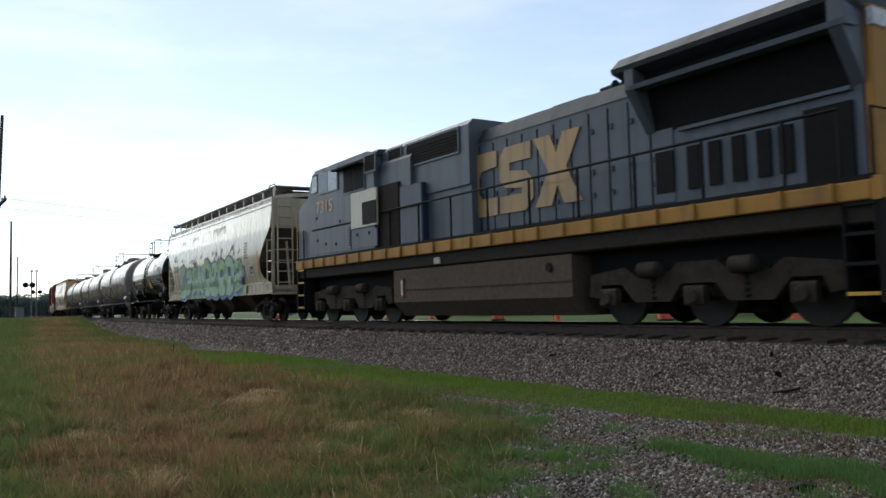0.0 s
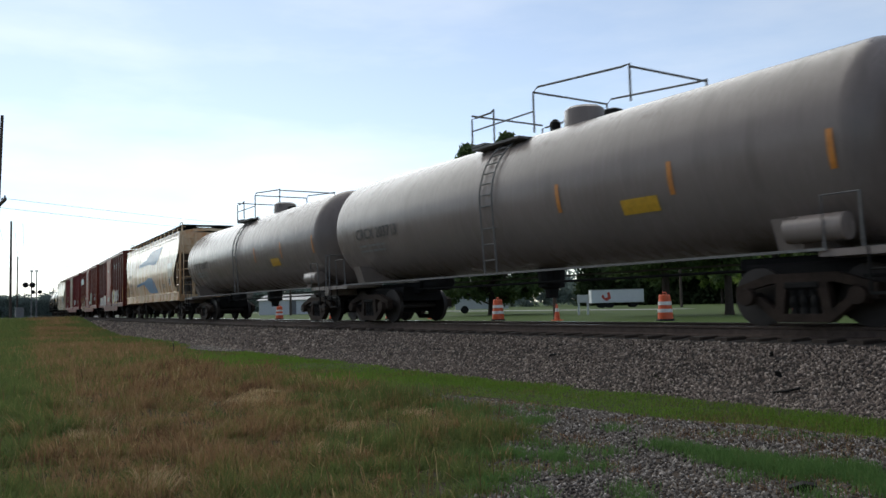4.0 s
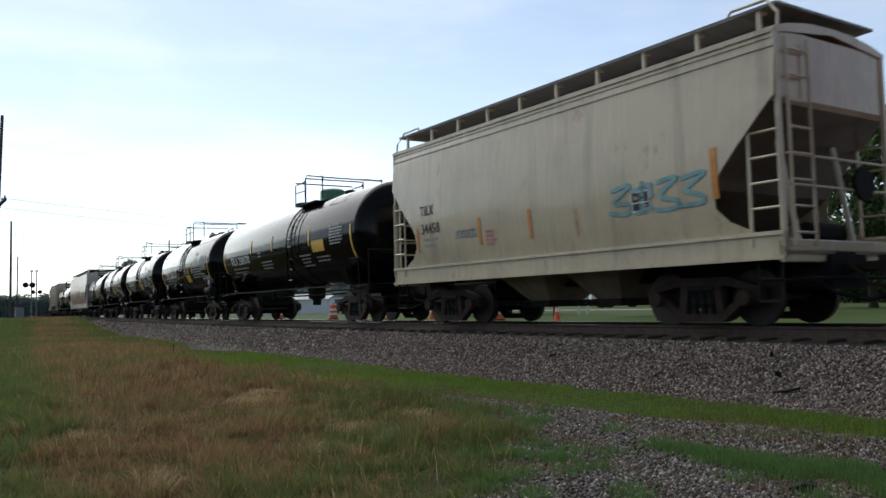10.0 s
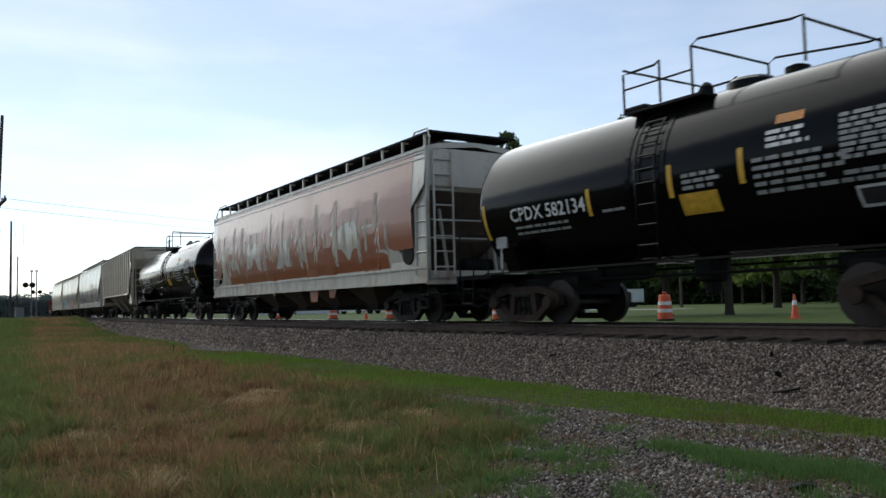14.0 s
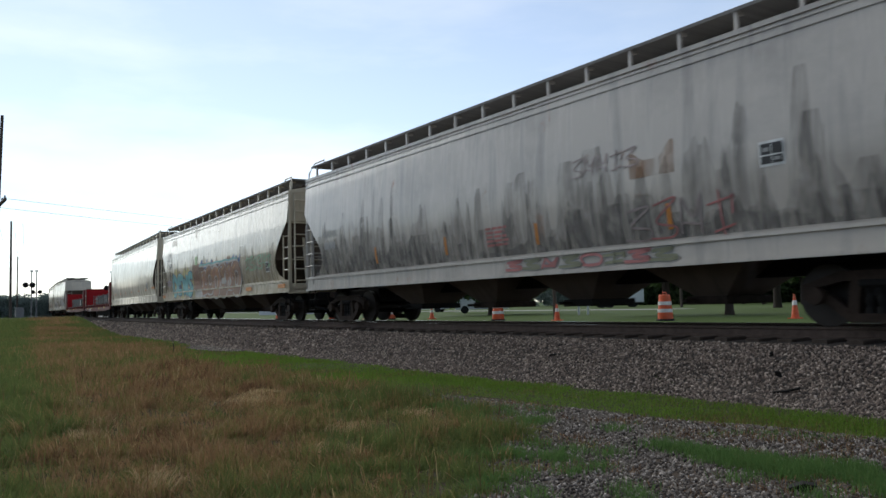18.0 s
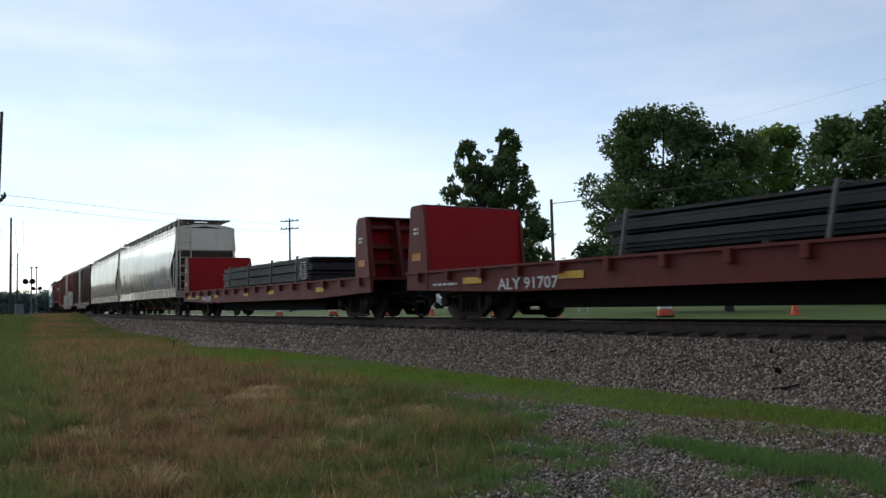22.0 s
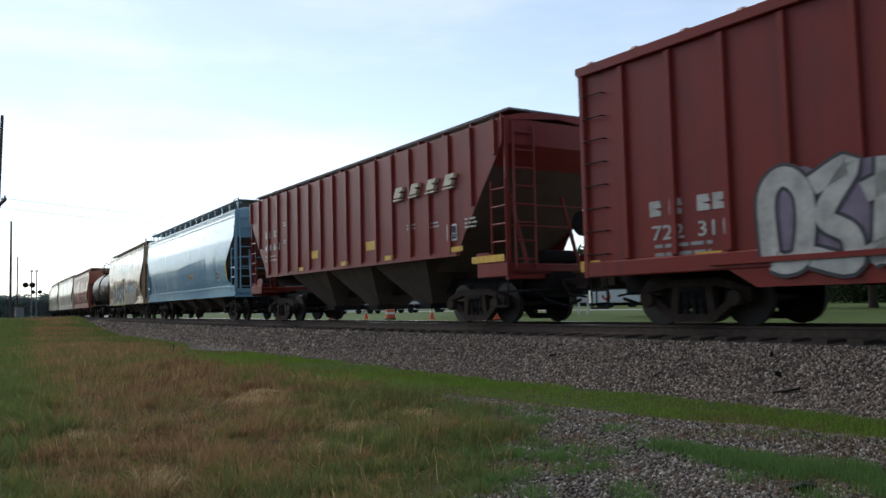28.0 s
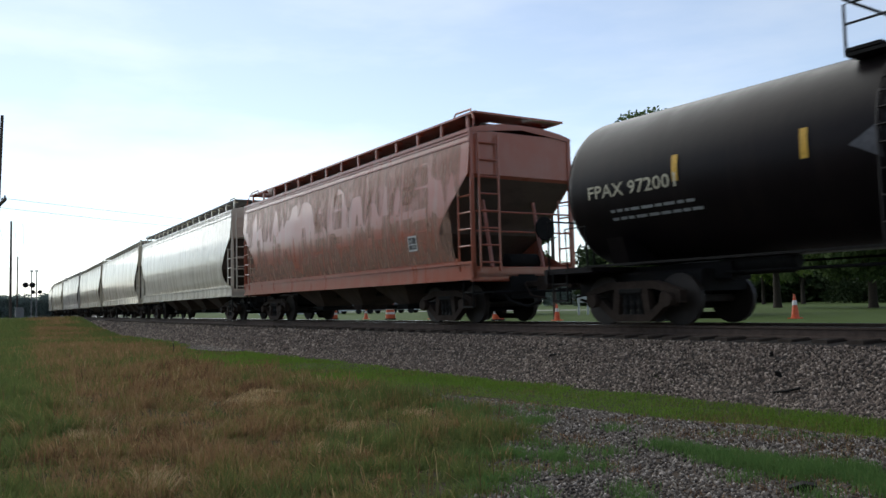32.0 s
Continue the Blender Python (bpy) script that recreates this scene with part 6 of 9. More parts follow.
stencil_bars(c, -1.55, 2.0, 0.4, 4, G["pink"], yf, 0.09, 0.05, 57)
strips(c, (4.5,), 2.0, 2.8, yf, M["orange"])

# 11 to 15: black tank cars
c, half, hl, yf = tank("glossy black tank car with a green dome", -194.6, -207.0, M["tank_black"], 1.50, 2.66, dome=M["green"], over=0.95, bands=(0.9, 2.0), cage_w=2.3, cx=1.95)
lettering(c, "TILX 200570", -hl + 0.95, 2.22, 0.30, W, yf, "reporting_mark", width=2.25)
stencil_bars(c, -hl + 1.05, 2.04, 2.1, 2, M["grey_st"], yf, 0.14, 0.05, 61)
for x, z0, z1 in ((-hl + 0.06, 1.95, 2.75), (-2.75, 2.55, 3.05), (-0.5, 2.50, 3.05), (2.9, 2.45, 3.05), (hl - 0.2, 1.85, 2.85)):
    patch(c, "reflective_strip", x - 0.05, x + 0.05, z0, z1, M["yellow"], yf, "yellow reflective strip")
patch(c, "placard", 3.1, 4.05, 2.22, 2.58, M["yellow"], yf, "yellow warning placard")
stencil_bars(c, -2.0, 2.62, 0.30, 3, M["grey_st"], yf, 0.12, 0.05, 62)
stencil_bars(c, -1.75, 2.14, 1.25, 3, M["grey_st"], yf, 0.11, 0.05, 63)
stencil_bars(c, 1.95, 2.14, 1.1, 4, M["grey_st"], yf, 0.11, 0.05, 64)
stencil_bars(c, 3.3, 2.02, 1.2, 2, M["grey_st"], yf, 0.11, 0.05, 65)
stencil_bars(c, 4.5, 2.9, 1.0, 7, M["grey_st"], yf, 0.09, 0.05, 66)
for k, (f, r, num) in enumerate(((-209.5, -219.25, "582180"), (-222.35, -232.15, "582119"), (-235.2, -245.15, "582045"), (-248.3, -258.1, "582134"))):
    c, half, hl, yf = tank("black tank car with white lettering and yellow strips", f, r, M["tank_black"], 1.47, 2.60, over=1.10, bands=(-0.6, 0.2))
    tank_marks(c, hl, yf, "CPDX", num, 2.60, seed=70 + 9 * k)

# 16: cream hopper under peeling orange paint
c, half, hb, yf, xe = hopper("cream covered hopper with peeling orange side paint", -260.2, -278.2, M["orwh"], 4.35, chutes=4, cut=1.35, board=M["iron"], truckmat=M["iron"])
ragged(c, "orange_field", -8.3, 8.3, 1.75, 4.30, M["or_patch"], yf, 480, "peeling orange side paint", 1.15, False, 0.16)
ragged(c, "orange_field", -6.6, 6.9, 1.46, 2.1, M["or_patch"], yf, 481, "peeling orange side paint", 0.35, True, 0.14)
for k in range(26):
    xk = -8.0 + 0.6 * k + 0.2 * math.sin(7.0 * k)
    ragged(c, "bare_patch", xk, xk + 0.22 + 0.1 * math.sin(3.0 * k), 2.1 + 0.5 * math.sin(1.9 * k), 3.2 + 0.5 * math.sin(2.7 * k), M["bare_cream"], lambda z: yf(z) + 0.005, 490 + k, "", 0.3, k % 2 == 0, 0.05)
strips(c, (4.9, 1.4, -1.6), 2.1, 2.5, yf, G["sun"], 0.04)
part("end_opening", MB().lathe([(-1.52, 0.26), (-1.46, 0.27)], (hb - 0.95, 0, 1.75), "y", 20), M["under"], c)
part("side_plate", MB().prism([(hb - 1.9, 1.42), (hb - 0.05, 1.42), (hb - 0.05, 4.2), (hb - 0.5, 4.2)], -1.48, -1.44), M["orwh"], c)

# 17: tank car
c, half, hl, yf = tank("black tank car with a dull grimy barrel", -281.6, -296.4, M["tank_black"], 1.45, 2.60, over=0.85, bands=(-0.4, 0.4))
tank_marks(c, hl, yf, "GLNX", "3556", 2.60, seed=101)

# 18: ribbed hopper
c, half, hb, yf, xe = hopper("putty-grey ribbed covered hopper", -298.85, -316.15, M["rib_grey"], 4.50, ribs=18, chutes=3, bottom=1.68, cut=1.2, roofboard=0.22, chute=M["chute_tan"])
for x in (-1.77, 1.97):
    part("warning_ring", MB().lathe([(-1.580, 0.17), (-1.565, 0.17)], (x, 0, 2.92), "y", 18), G["pink"], c)
    part("warning_disc", MB().lathe([(-1.586, 0.13), (-1.580, 0.13)], (x, 0, 2.92), "y", 18), M["panel"], c)
    part("warning_bar", MB().prism([(x - 0.12, 3.00), (x - 0.08, 3.04), (x + 0.12, 2.84), (x + 0.08, 2.80)], -1.600, -1.588), G["pink"], c)
data_box(c, 3.78, 2.16, lambda z: 1.57)
ragged(c, "rust_stain", 3.6, 3.95, 3.5, 4.35, M["rust_wash"], lambda z: 1.565, 500, "rust run below the eave", 0.3, False, 0.05)
strips(c, (-3.2, -1.2, 1.5, 4.1, 7.1), 1.75, 2.2, lambda z: 1.57, M["orange"], 0.06)
patch(c, "yellow_label", 6.70, 6.90, 2.10, 2.22, G["gold"], lambda z: 1.57)
for i in range(4):
    patch(c, "faded_letter_block", -6.6 + i * 0.45, -6.35 + i * 0.45, 2.95, 3.25, M["grey_st"], lambda z: 1.565)
    patch(c, "faded_letter_block", -6.6 + i * 0.45, -6.35 + i * 0.45, 2.45, 2.7, M["grey_st"], lambda z: 1.565)

# 19 to 21: long hoppers
c, half, hb, yf, xe = hopper("long grey covered hopper with dark rain streaks", -317.4, -337.5, M["gry"], 4.55, chutes=4)
data_box(c, 6.9, 2.55, yf)
for k in range(3):
    ragged(c, "ragged_streak", -9.6, 8.6, 1.46, (1.95, 2.35, 2.75)[k], M["streak_grey"], lambda z: yf(z) - 0.002 * k, 301 + 40 * k, "matt rain streaks", (0.42, 0.75, 1.05)[k], True, 0.06)
lettering(c, "NAHX", -8.45, 2.55, 0.22, M["grey_st"], yf, "reporting_mark", 0.95)
stencil_bars(c, -8.4, 2.2, 1.0, 1, M["grey_st"], yf, 0.1, 0.2, 505)
for k, x in enumerate((-5.25, -1.83, 1.49, 4.9)):
    strips(c, (x,), 1.62, 2.05, yf, M["orange"], 0.05)
stencil_bars(c, -0.2, 2.05, 0.8, 5, G["pink"], yf, 0.09, 0.05, 506)
ragged(c, "rust_stain", 4.1, 5.1, 2.55, 3.0, M["rust_wash"], yf, 507, "smudged brown stain", 0.25, True, 0.08)
graffiti(c, 2.6, 4.3, 2.75, 3.15, [G["faint"]], G["faint"], yf, 27, 5, None, "", 0.12)
graffiti(c, 3.9, 6.2, 1.45, 2.15, [G["faint"], G["pink"]], G["faint"], yf, 28, 4, None, "", 0.10)
graffiti(c, 0.4, 5.0, 1.1, 1.36, [G["pink"], G["moss"]], G["grey"], lambda z: 1.505, 14, 8, None, "", 0.2)
c, half, hb, yf, xe = hopper("long pale covered hopper with blue, teal and brown graffiti", -338.8, -358.2, M["pale"], 4.42, chutes=4)
ragged(c, "ragged_streak", -9.0, 8.4, 1.46, 2.5, M["streak_tan"], yf, 302, "matt rain streaks", 0.6)
sg = lambda z: max(yf(z), 1.51)
graffiti(c, -7.2, -3.1, 1.14, 2.30, [G["teal"]], G["navy"], sg, 16, 4, G["sun"], "", 0.62, word="DEWS")
graffiti(c, -1.65, 4.2, 1.04, 2.40, [G["copper"], G["brown"]], G["silver"], sg, 15, 6, G["brown"], "", 0.78, flare=G["blue"])
for zz, mt in ((2.50, G["teal"]), (2.43, G["silver"])):
    ln = MB()
    stroke_patch(ln, [(-1.7 + 0.2 * k, zz + 0.02 * math.sin(k)) for k in range(30)], 0.035, sg, 0.021)
    part("graffiti_line", ln, mt, c)
for k in range(7):
    ln = MB()
    stroke_patch(ln, smooth_line([(-1.5 + 0.8 * k, 1.3), (-1.2 + 0.8 * k, 1.8), (-1.45 + 0.8 * k, 2.05), (-1.0 + 0.8 * k, 2.25)]), 0.03, sg, 0.022)
    part("graffiti_swirl", ln, G["gold"], c)
ragged(c, "graffiti_patch", -3.0, -1.8, 1.45, 2.45, G["brown"], sg, 510, "dark brown sprayed patch", 0.35, True, 0.15)
part("graffiti_patch", skin(lambda x: 2.95, lambda x: 2.55, -2.5, -2.05, sg, 3, 3, 0.011), G["lime"], c)
ragged(c, "graffiti_patch", -2.7, -1.0, 1.05, 1.42, G["silver"], sg, 511, "", 0.12, True, 0.12)
graffiti(c, 5.0, 8.0, 1.9, 2.5, [G["mint"]], G["mint"], yf, 17, 6, None, "", 0.16)
graffiti(c, -8.3, -7.3, 3.0, 3.5, [G["faint"]], G["grey"], yf, 18, 3, None, "", 0.14)
graffiti(c, -8.4, -7.5, 1.75, 2.05, [G["lilac"]], G["lilac"], yf, 29, 3, None, "", 0.3)
ragged(c, "rust_stain", -2.75, -2.35, 3.7, 4.35, M["rust_wash"], yf, 512, "rust run below the eave", 0.25, False, 0.06)
ragged(c, "rust_stain", -7.5, -6.2, 3.75, 4.0, M["rust_wash"], yf, 513, "rust smudge", 0.12, True, 0.08)
lettering(c, "SHPX", -7.79, 2.61, 0.29, K, yf, "reporting_mark", 0.83)
lettering(c, "464231", -7.76, 2.14, 0.28, K, yf, "reporting_mark", 0.95)
data_box(c, 7.56, 1.96, yf)
strips(c, (8.95, 5.33, -9.2), 1.16, 1.30, lambda z: 1.54, M["orange"], 0.35)
c, half, hb, yf, xe = hopper("long clean off-white covered hopper with black marks", -359.7, -379.3, M["nrlx"], 4.50, chutes=4, cut=1.1)
lettering(c, "NRLX", -7.33, 2.74, 0.29, K, yf, "reporting_mark", 0.83)
lettering(c, "62116", -7.28, 2.33, 0.28, K, yf, "reporting_mark", 0.93)
stencil_bars(c, -7.2, 2.12, 1.1, 2, M["grey_st"], yf, 0.13, 0.05, 111)
data_box(c, 6.58, 1.97, yf)
strips(c, (-7.3, -4.7, -2.2, 0.48, 3.34, 6.0), 1.72, 1.80, yf, M["orange"], 0.3)
strips(c, (8.5,), 1.76, 1.88, yf, M["orange"], 0.5)

# 22 and 23: bulkhead flats with steel plate
c, half, hb, zd, yf = flatcar("red bulkhead flat car loaded with staked steel plates", -380.3, -400.8, 1)
plate_stack(c, -3.4, 8.6, zd, 9, 5, (-3.0, 0.9, 4.6, 7.8))
lettering(c, "ALY 91707", -6.45, 0.68, 0.24, W, lambda z: 1.545, "reporting_mark", 1.9)
for x in (-7.4, -4.2, 2.6, 6.4):
    patch(c, "reflective_strip", x - 0.35, x + 0.35, 0.84, 0.98, M["yellow"], lambda z: 1.545)
c, half, hb, zd, yf = flatcar("red bulkhead flat car with a lumber-yellow scuff on its bulkhead", -402.6, -422.9, 2)
plate_stack(c, -4.4, 5.3, zd, 10, 6, (-3.1, -0.7, 1.85, 4.3))
rnd = random.Random(77)
for k in range(16):
    x, z = 4.62 + 0.32 * (k % 2) + rnd.uniform(-0.06, 0.10), 1.32 + 0.075 * (k // 2)
    w_ = rnd.uniform(0.06, 0.14)
    part("white_paint_mark", MB().prism([(x - w_, z - 0.02), (x + w_ * 0.8, z - 0.012), (x + w_, z + 0.02), (x - w_ * 0.7, z + 0.014)], -1.365, -1.30), W, c)
lettering(c, "W6285", -6.9, 0.72, 0.22, W, lambda z: 1.545, "reporting_mark", 1.6)
for x in (-9.0, -7.6, -4.6, -0.6, 2.2, 6.6):
    patch(c, "reflective_strip", x - 0.3, x + 0.3, 0.84, 0.98, M["yellow"], lambda z: 1.545)
rnd = random.Random(78)
b = MB()
for k in range(26):
    y, z = rnd.uniform(0.50, 1.30), rnd.uniform(1.40, 2.36)
    a_, h_ = rnd.uniform(0.06, 0.2), rnd.uniform(0.05, 0.16)
    b.box(-hb + 0.822, -hb + 0.830 + 0.0006 * k, y - a_, y + a_, z - h_, z + h_)
part("bulkhead_scuff", b, G["straw"], c, "bare wood-coloured scuff")

# 24 and 25: white hoppers
c, half, hb, yf, xe = hopper("long cool-white covered hopper with grey overpainted patches", -424.65, -444.2, M["white_car"], 4.52, chutes=4)
lettering(c, "FINX", -7.34, 2.5, 0.28, K, yf, "reporting_mark", 0.75)
lettering(c, "50286", -7.28, 2.08, 0.28, K, yf, "reporting_mark", 0.9)
part("overpaint_patch", skin(lambda x: float(np.interp(x, (3.78, 4.3, 4.9, 5.3, 6.0, 7.3, 7.7), (2.25, 2.26, 2.38, 2.08, 2.2, 2.1, 2.15))), lambda x: 1.50 + 0.03 * math.sin(6 * x), 3.78, 7.7, yf, 40, 6), M["over_grey"], c, "grey overpainted patch")
patch(c, "overpaint_patch", 8.62, 8.85, 1.45, 2.5, M["over_grey"], yf)
data_box(c, 7.93, 1.76, yf)
stencil_bars(c, 6.50, 2.62, 1.4, 6, M["grey_st"], yf, 0.085, 0.045, 121)
stencil_bars(c, -7.35, 1.92, 1.0, 2, M["grey_st"], yf, 0.13, 0.05, 122)
strips(c, (-7.8, -4.2, 0.48, 3.2, 5.75, 8.5), 1.5, 2.05, yf, M["orange"], 0.05)
graffiti(c, -3.5, -2.55, 1.62, 2.1, [G["silver"]], G["black"], yf, 18, 2, None, "", 0.5)
graffiti(c, -5.4, -3.6, 1.55, 1.95, [G["lilac"]], G["lilac"], yf, 19, 5, None, "", 0.14)
graffiti(c, 1.95, 3.6, 1.62, 2.15, [G["aqua"]], G["blue"], yf, 30, 4, None, "", 0.10)
for x in (-2.9, 4.6):
    patch(c, "red_label", x - 0.2, x + 0.2, 1.55, 1.68, G["red"], yf)
for k in range(2):
    ragged(c, "ragged_streak", -8.4, 8.0, 1.46, (1.9, 2.3)[k], M["streak_pale"], lambda z: yf(z) - 0.002 * k - 0.003, 321 + k, "faint matt rain streaks", (0.35, 0.65)[k], True, 0.07)
red_outlets(c)
c, half, hb, yf, xe = hopper("long chalk-white covered hopper with small red scrawls", -445.2, -464.9, M["white_warm"], 4.48, chutes=4)
graffiti(c, 0.4, 3.4, 1.55, 2.22, [G["pink"]], G["red"], yf, 19, 5, None, "", 0.08)
red_outlets(c)
for k in range(2):
    ragged(c, "ragged_streak", -8.6, 8.2, 1.46, (1.9, 2.35)[k], M["streak_pale"], lambda z: yf(z) - 0.002 * k - 0.003, 331 + k, "faint matt rain streaks", (0.35, 0.7)[k], True, 0.06)
strips(c, (-5.45, -2.4, 0.5, 3.4, 6.27), 1.5, 1.95, yf, M["orange"], 0.05)
graffiti(c, 6.9, 7.85, 2.0, 2.4, [G["faint"]], G["pink"], yf, 31, 3, None, "", 0.12)
graffiti(c, 6.7, 8.0, 1.95, 2.25, [G["grey"]], G["grey"], yf, 20, 4, None, "", 0.2)
data_box(c, 7.05, 1.7, yf)
lettering(c, "GACX", -7.6, 2.32, 0.20, M["grey_st"], yf, "reporting_mark", 0.62)
lettering(c, "58913", -7.6, 1.98, 0.20, M["grey_st"], yf, "reporting_mark", 0.75)
strips(c, (8.9,), 1.45, 2.4, yf)

# 26 and 27: boxcars
c, half, hb, yf, (d0, d1), yd = boxcar("dark maroon ribbed steel boxcar", -465.9, -482.2, M["mar_red"], M["mar_red"], 4.75, ribs=17, panel_rows=0, doorx=-1.2)
c, half, hb, yf, (d0, d1), yd = boxcar("mineral-red boxcar with a long silver graffiti piece", -483.2, -498.9, M["bn_red"], M["bn_red"], 4.80, ribs=15, panel_rows=0, doorx=0.0, doorw=3.6)
graffiti(c, -4.1, -1.95, 0.76, 2.34, [G["silver"]], G["black"], lambda z: 1.59, 22, 3, None, "", 0.8)
graffiti(c, -1.85, 1.65, 1.12, 2.35, [G["silver"], G["faint"], G["cream"]], G["black"], lambda z: 1.635, 23, 5, None, "", 0.72)
graffiti(c, 1.8, 7.4, 0.95, 2.62, [G["silver"], G["silver"], G["faint"]], G["black"], lambda z: 1.59, 24, 6, None, "", 0.75, low=G["faint"])
for x0_, x1_ in ((-4.0, -1.9), (1.8, 7.3)):
    ragged(c, "graffiti_patch", x0_, x1_, 0.92, 2.0, G["plum"], lambda z: 1.585, 520 + int(x0_), "dull sprayed ground", 0.45, True, 0.2)
stencil_bars(c, 0.2, 4.05, 0.75, 3, G["silver"], lambda z: 1.60, 0.16, 0.07, 521)
for i in range(4):
    xl = (-6.28, -5.86, -5.3, -5.0)[i]
    part("company_letter_block", MB().prism([(xl, 1.86), (xl, 2.12), (xl + 0.22, 2.12), (xl + 0.25, 2.0), (xl + 0.10, 1.99), (xl + 0.24, 1.94), (xl + 0.24, 1.86)], -1.515, -1.50), G["silver"], c)
lettering(c, "722", -6.26, 1.46, 0.25, G["silver"], lambda z: 1.50, "reporting_mark", 0.68)
lettering(c, "311", -5.32, 1.46, 0.25, G["silver"], lambda z: 1.50, "reporting_mark", 0.55)
stencil_bars(c, -6.2, 1.32, 1.6, 2, M["grey_st"], lambda z: 1.50, 0.14, 0.06, 522)
part("round_emblem", MB().lathe([(-1.53, 0.42), (-1.52, 0.42)], (6.4, 0, 4.1), "y", 24), W, c)
strips(c, (-7.7, -5.1), 1.0, 1.2, lambda z: 1.54, None, 0.25)

# 28: red ribbed hopper
c, half, hb, yf, xe = hopper("mineral-red ribbed covered hopper with cream letter blocks", -501.1, -517.25, M["bn_red"], 4.42, ribs=18, chutes=3, bottom=1.62, cut=1.55, roofboard=0.20)
for x in (3.32, 4.12, 4.92, 5.70):
    part("company_letter_block", MB().prism([(x + 0.06, 3.22), (x + 0.18, 3.47), (x + 0.52, 3.47), (x + 0.49, 3.37), (x + 0.30, 3.36), (x + 0.45, 3.31), (x + 0.40, 3.22)], -1.66, -1.56), G["cream"], c, "slanted cream letter shape")
    part("company_underline", MB().prism([(x, 3.14), (x + 0.03, 3.18), (x + 0.44, 3.18), (x + 0.41, 3.14)], -1.66, -1.56), G["cream"], c)
for i in range(4):
    xl = (-6.25, -5.98, -5.42, -5.16)[i]
    part("company_letter_block", MB().prism([(xl, 2.95), (xl, 3.20), (xl + 0.18, 3.20), (xl + 0.20, 3.09), (xl + 0.09, 3.08), (xl + 0.20, 3.03), (xl + 0.20, 2.95)], -1.575, -1.56), G["silver"], c)
lettering(c, "468", -6.30, 2.5, 0.24, W, lambda z: 1.565, "reporting_mark", 0.66)
lettering(c, "642", -5.45, 2.5, 0.24, W, lambda z: 1.565, "reporting_mark", 0.66)
stencil_bars(c, -6.25, 2.28, 1.3, 2, G["silver"], lambda z: 1.565, 0.14, 0.05, 131)
for x in (-1.9, 1.88):
    patch(c, "yellow_label", x - 0.26, x + 0.26, 2.0, 2.24, M["yellow"], lambda z: 1.565)
stencil_bars(c, 3.9, 2.45, 0.5, 2, G["silver"], lambda z: 1.565, 0.09, 0.04, 132)
stencil_bars(c, 4.9, 2.4, 0.6, 2, G["silver"], lambda z: 1.565, 0.09, 0.04, 133)
stencil_bars(c, 6.5, 2.35, 0.5, 3, G["silver"], lambda z: 1.565, 0.09, 0.04, 134)
for z in (2.75, 3.35):
    stencil_bars(c, -4.5, z, 0.25, 2, G["silver"], lambda z: 1.565, 0.09, 0.04, 135)
data_box(c, 5.97, 2.12, lambda z: 1.57)
strips(c, (-3.0, 0.3, 3.0, 6.2), 1.66, 1.78, lambda z: 1.60, None, 0.25)
strips(c, (7.6, 7.0), 1.35, 1.50, lambda z: 1.53, None, 0.3)

# 29: blue hopper
c, half, hb, yf, xe = hopper("sky-blue covered hopper with a deeper blue panel", -519.0, -537.0, M["blue_car"], 4.45, chutes=4)
part("blue_panel", skin(lambda x: float(np.interp(x, (-0.85, 1.5, 4.55), (2.52, 2.66, 2.76))) + 0.015 * math.sin(9 * x), lambda x: 1.44, -0.85, 4.5, yf, 24, 6), M["blue_dark"], c, "deeper blue panel")
patch(c, "blue_sill_panel", -0.8, 4.45, 1.10, 1.36, M["blue_dark"], lambda z: 1.50)
patch(c, "yellow_mark", 1.40, 2.20, 1.92, 2.16, M["yellow"], yf, "yellow label on the blue panel")
stencil_bars(c, 1.47, 2.08, 0.66, 3, K, lambda z: yf(z) + 0.004, 0.06, 0.03, 530)
strips(c, (-3.87, 0.16, 4.0), 1.62, 2.05, yf, M["rust_wash"], 0.05)
part("pale_panel", skin(lambda x: 2.75, lambda x: 1.60, 5.85, 6.35, yf, 3, 6), M["streak_blue"], c)
data_box(c, 6.49, 1.9, yf)
ragged(c, "ragged_streak", -8.4, 7.9, 1.46, 1.95, M["streak_blue"], yf, 303, "dull ragged streaks", 0.5)
strips(c, (7.8,), 1.7, 2.4, yf)
strips(c, (-7.6, -6.4), 1.55, 2.0, yf, M["rust_wash"], 0.05)

# 30: peach hopper
c, half, hb, yf, xe = hopper("peach-tan covered hopper with black and silver graffiti", -538.5, -555.0, M["acfx"], 4.42, chutes=4, board=M["iron"], cut=1.2, roofboard=0.32)
sg = lambda z: max(yf(z), 1.545)
graffiti(c, -5.25, 0.50, 1.04, 2.48, [G["black"]], G["grey"], sg, 25, 5, G["sun"], "", 0.66, G["red"], word="BURST")
graffiti(c, 0.75, 5.6, 1.05, 2.28, [G["silver"], G["silver"], G["aqua"]], G["navy"], sg, 26, 5, None, "", 0.85, G["red"], low=G["tan"], flare=G["lilac"])
ln = MB()
stroke_patch(ln, [(0.8 + 0.2 * k, 2.36 + 0.05 * math.sin(0.7 * k)) for k in range(25)], 0.05, sg, 0.011)
part("graffiti_line", ln, G["black"], c)
graffiti(c, -0.15, 0.75, 2.48, 2.80, [G["black"]], G["grey"], yf, 33, 3, None, "", 0.6)
graffiti(c, -6.9, -6.0, 1.72, 2.0, [G["black"]], G["black"], yf, 34, 2, None, "", 0.5)
patch(c, "faint_scrawl", -7.1, -5.8, 1.12, 1.30, G["tan"], lambda z: 1.50)
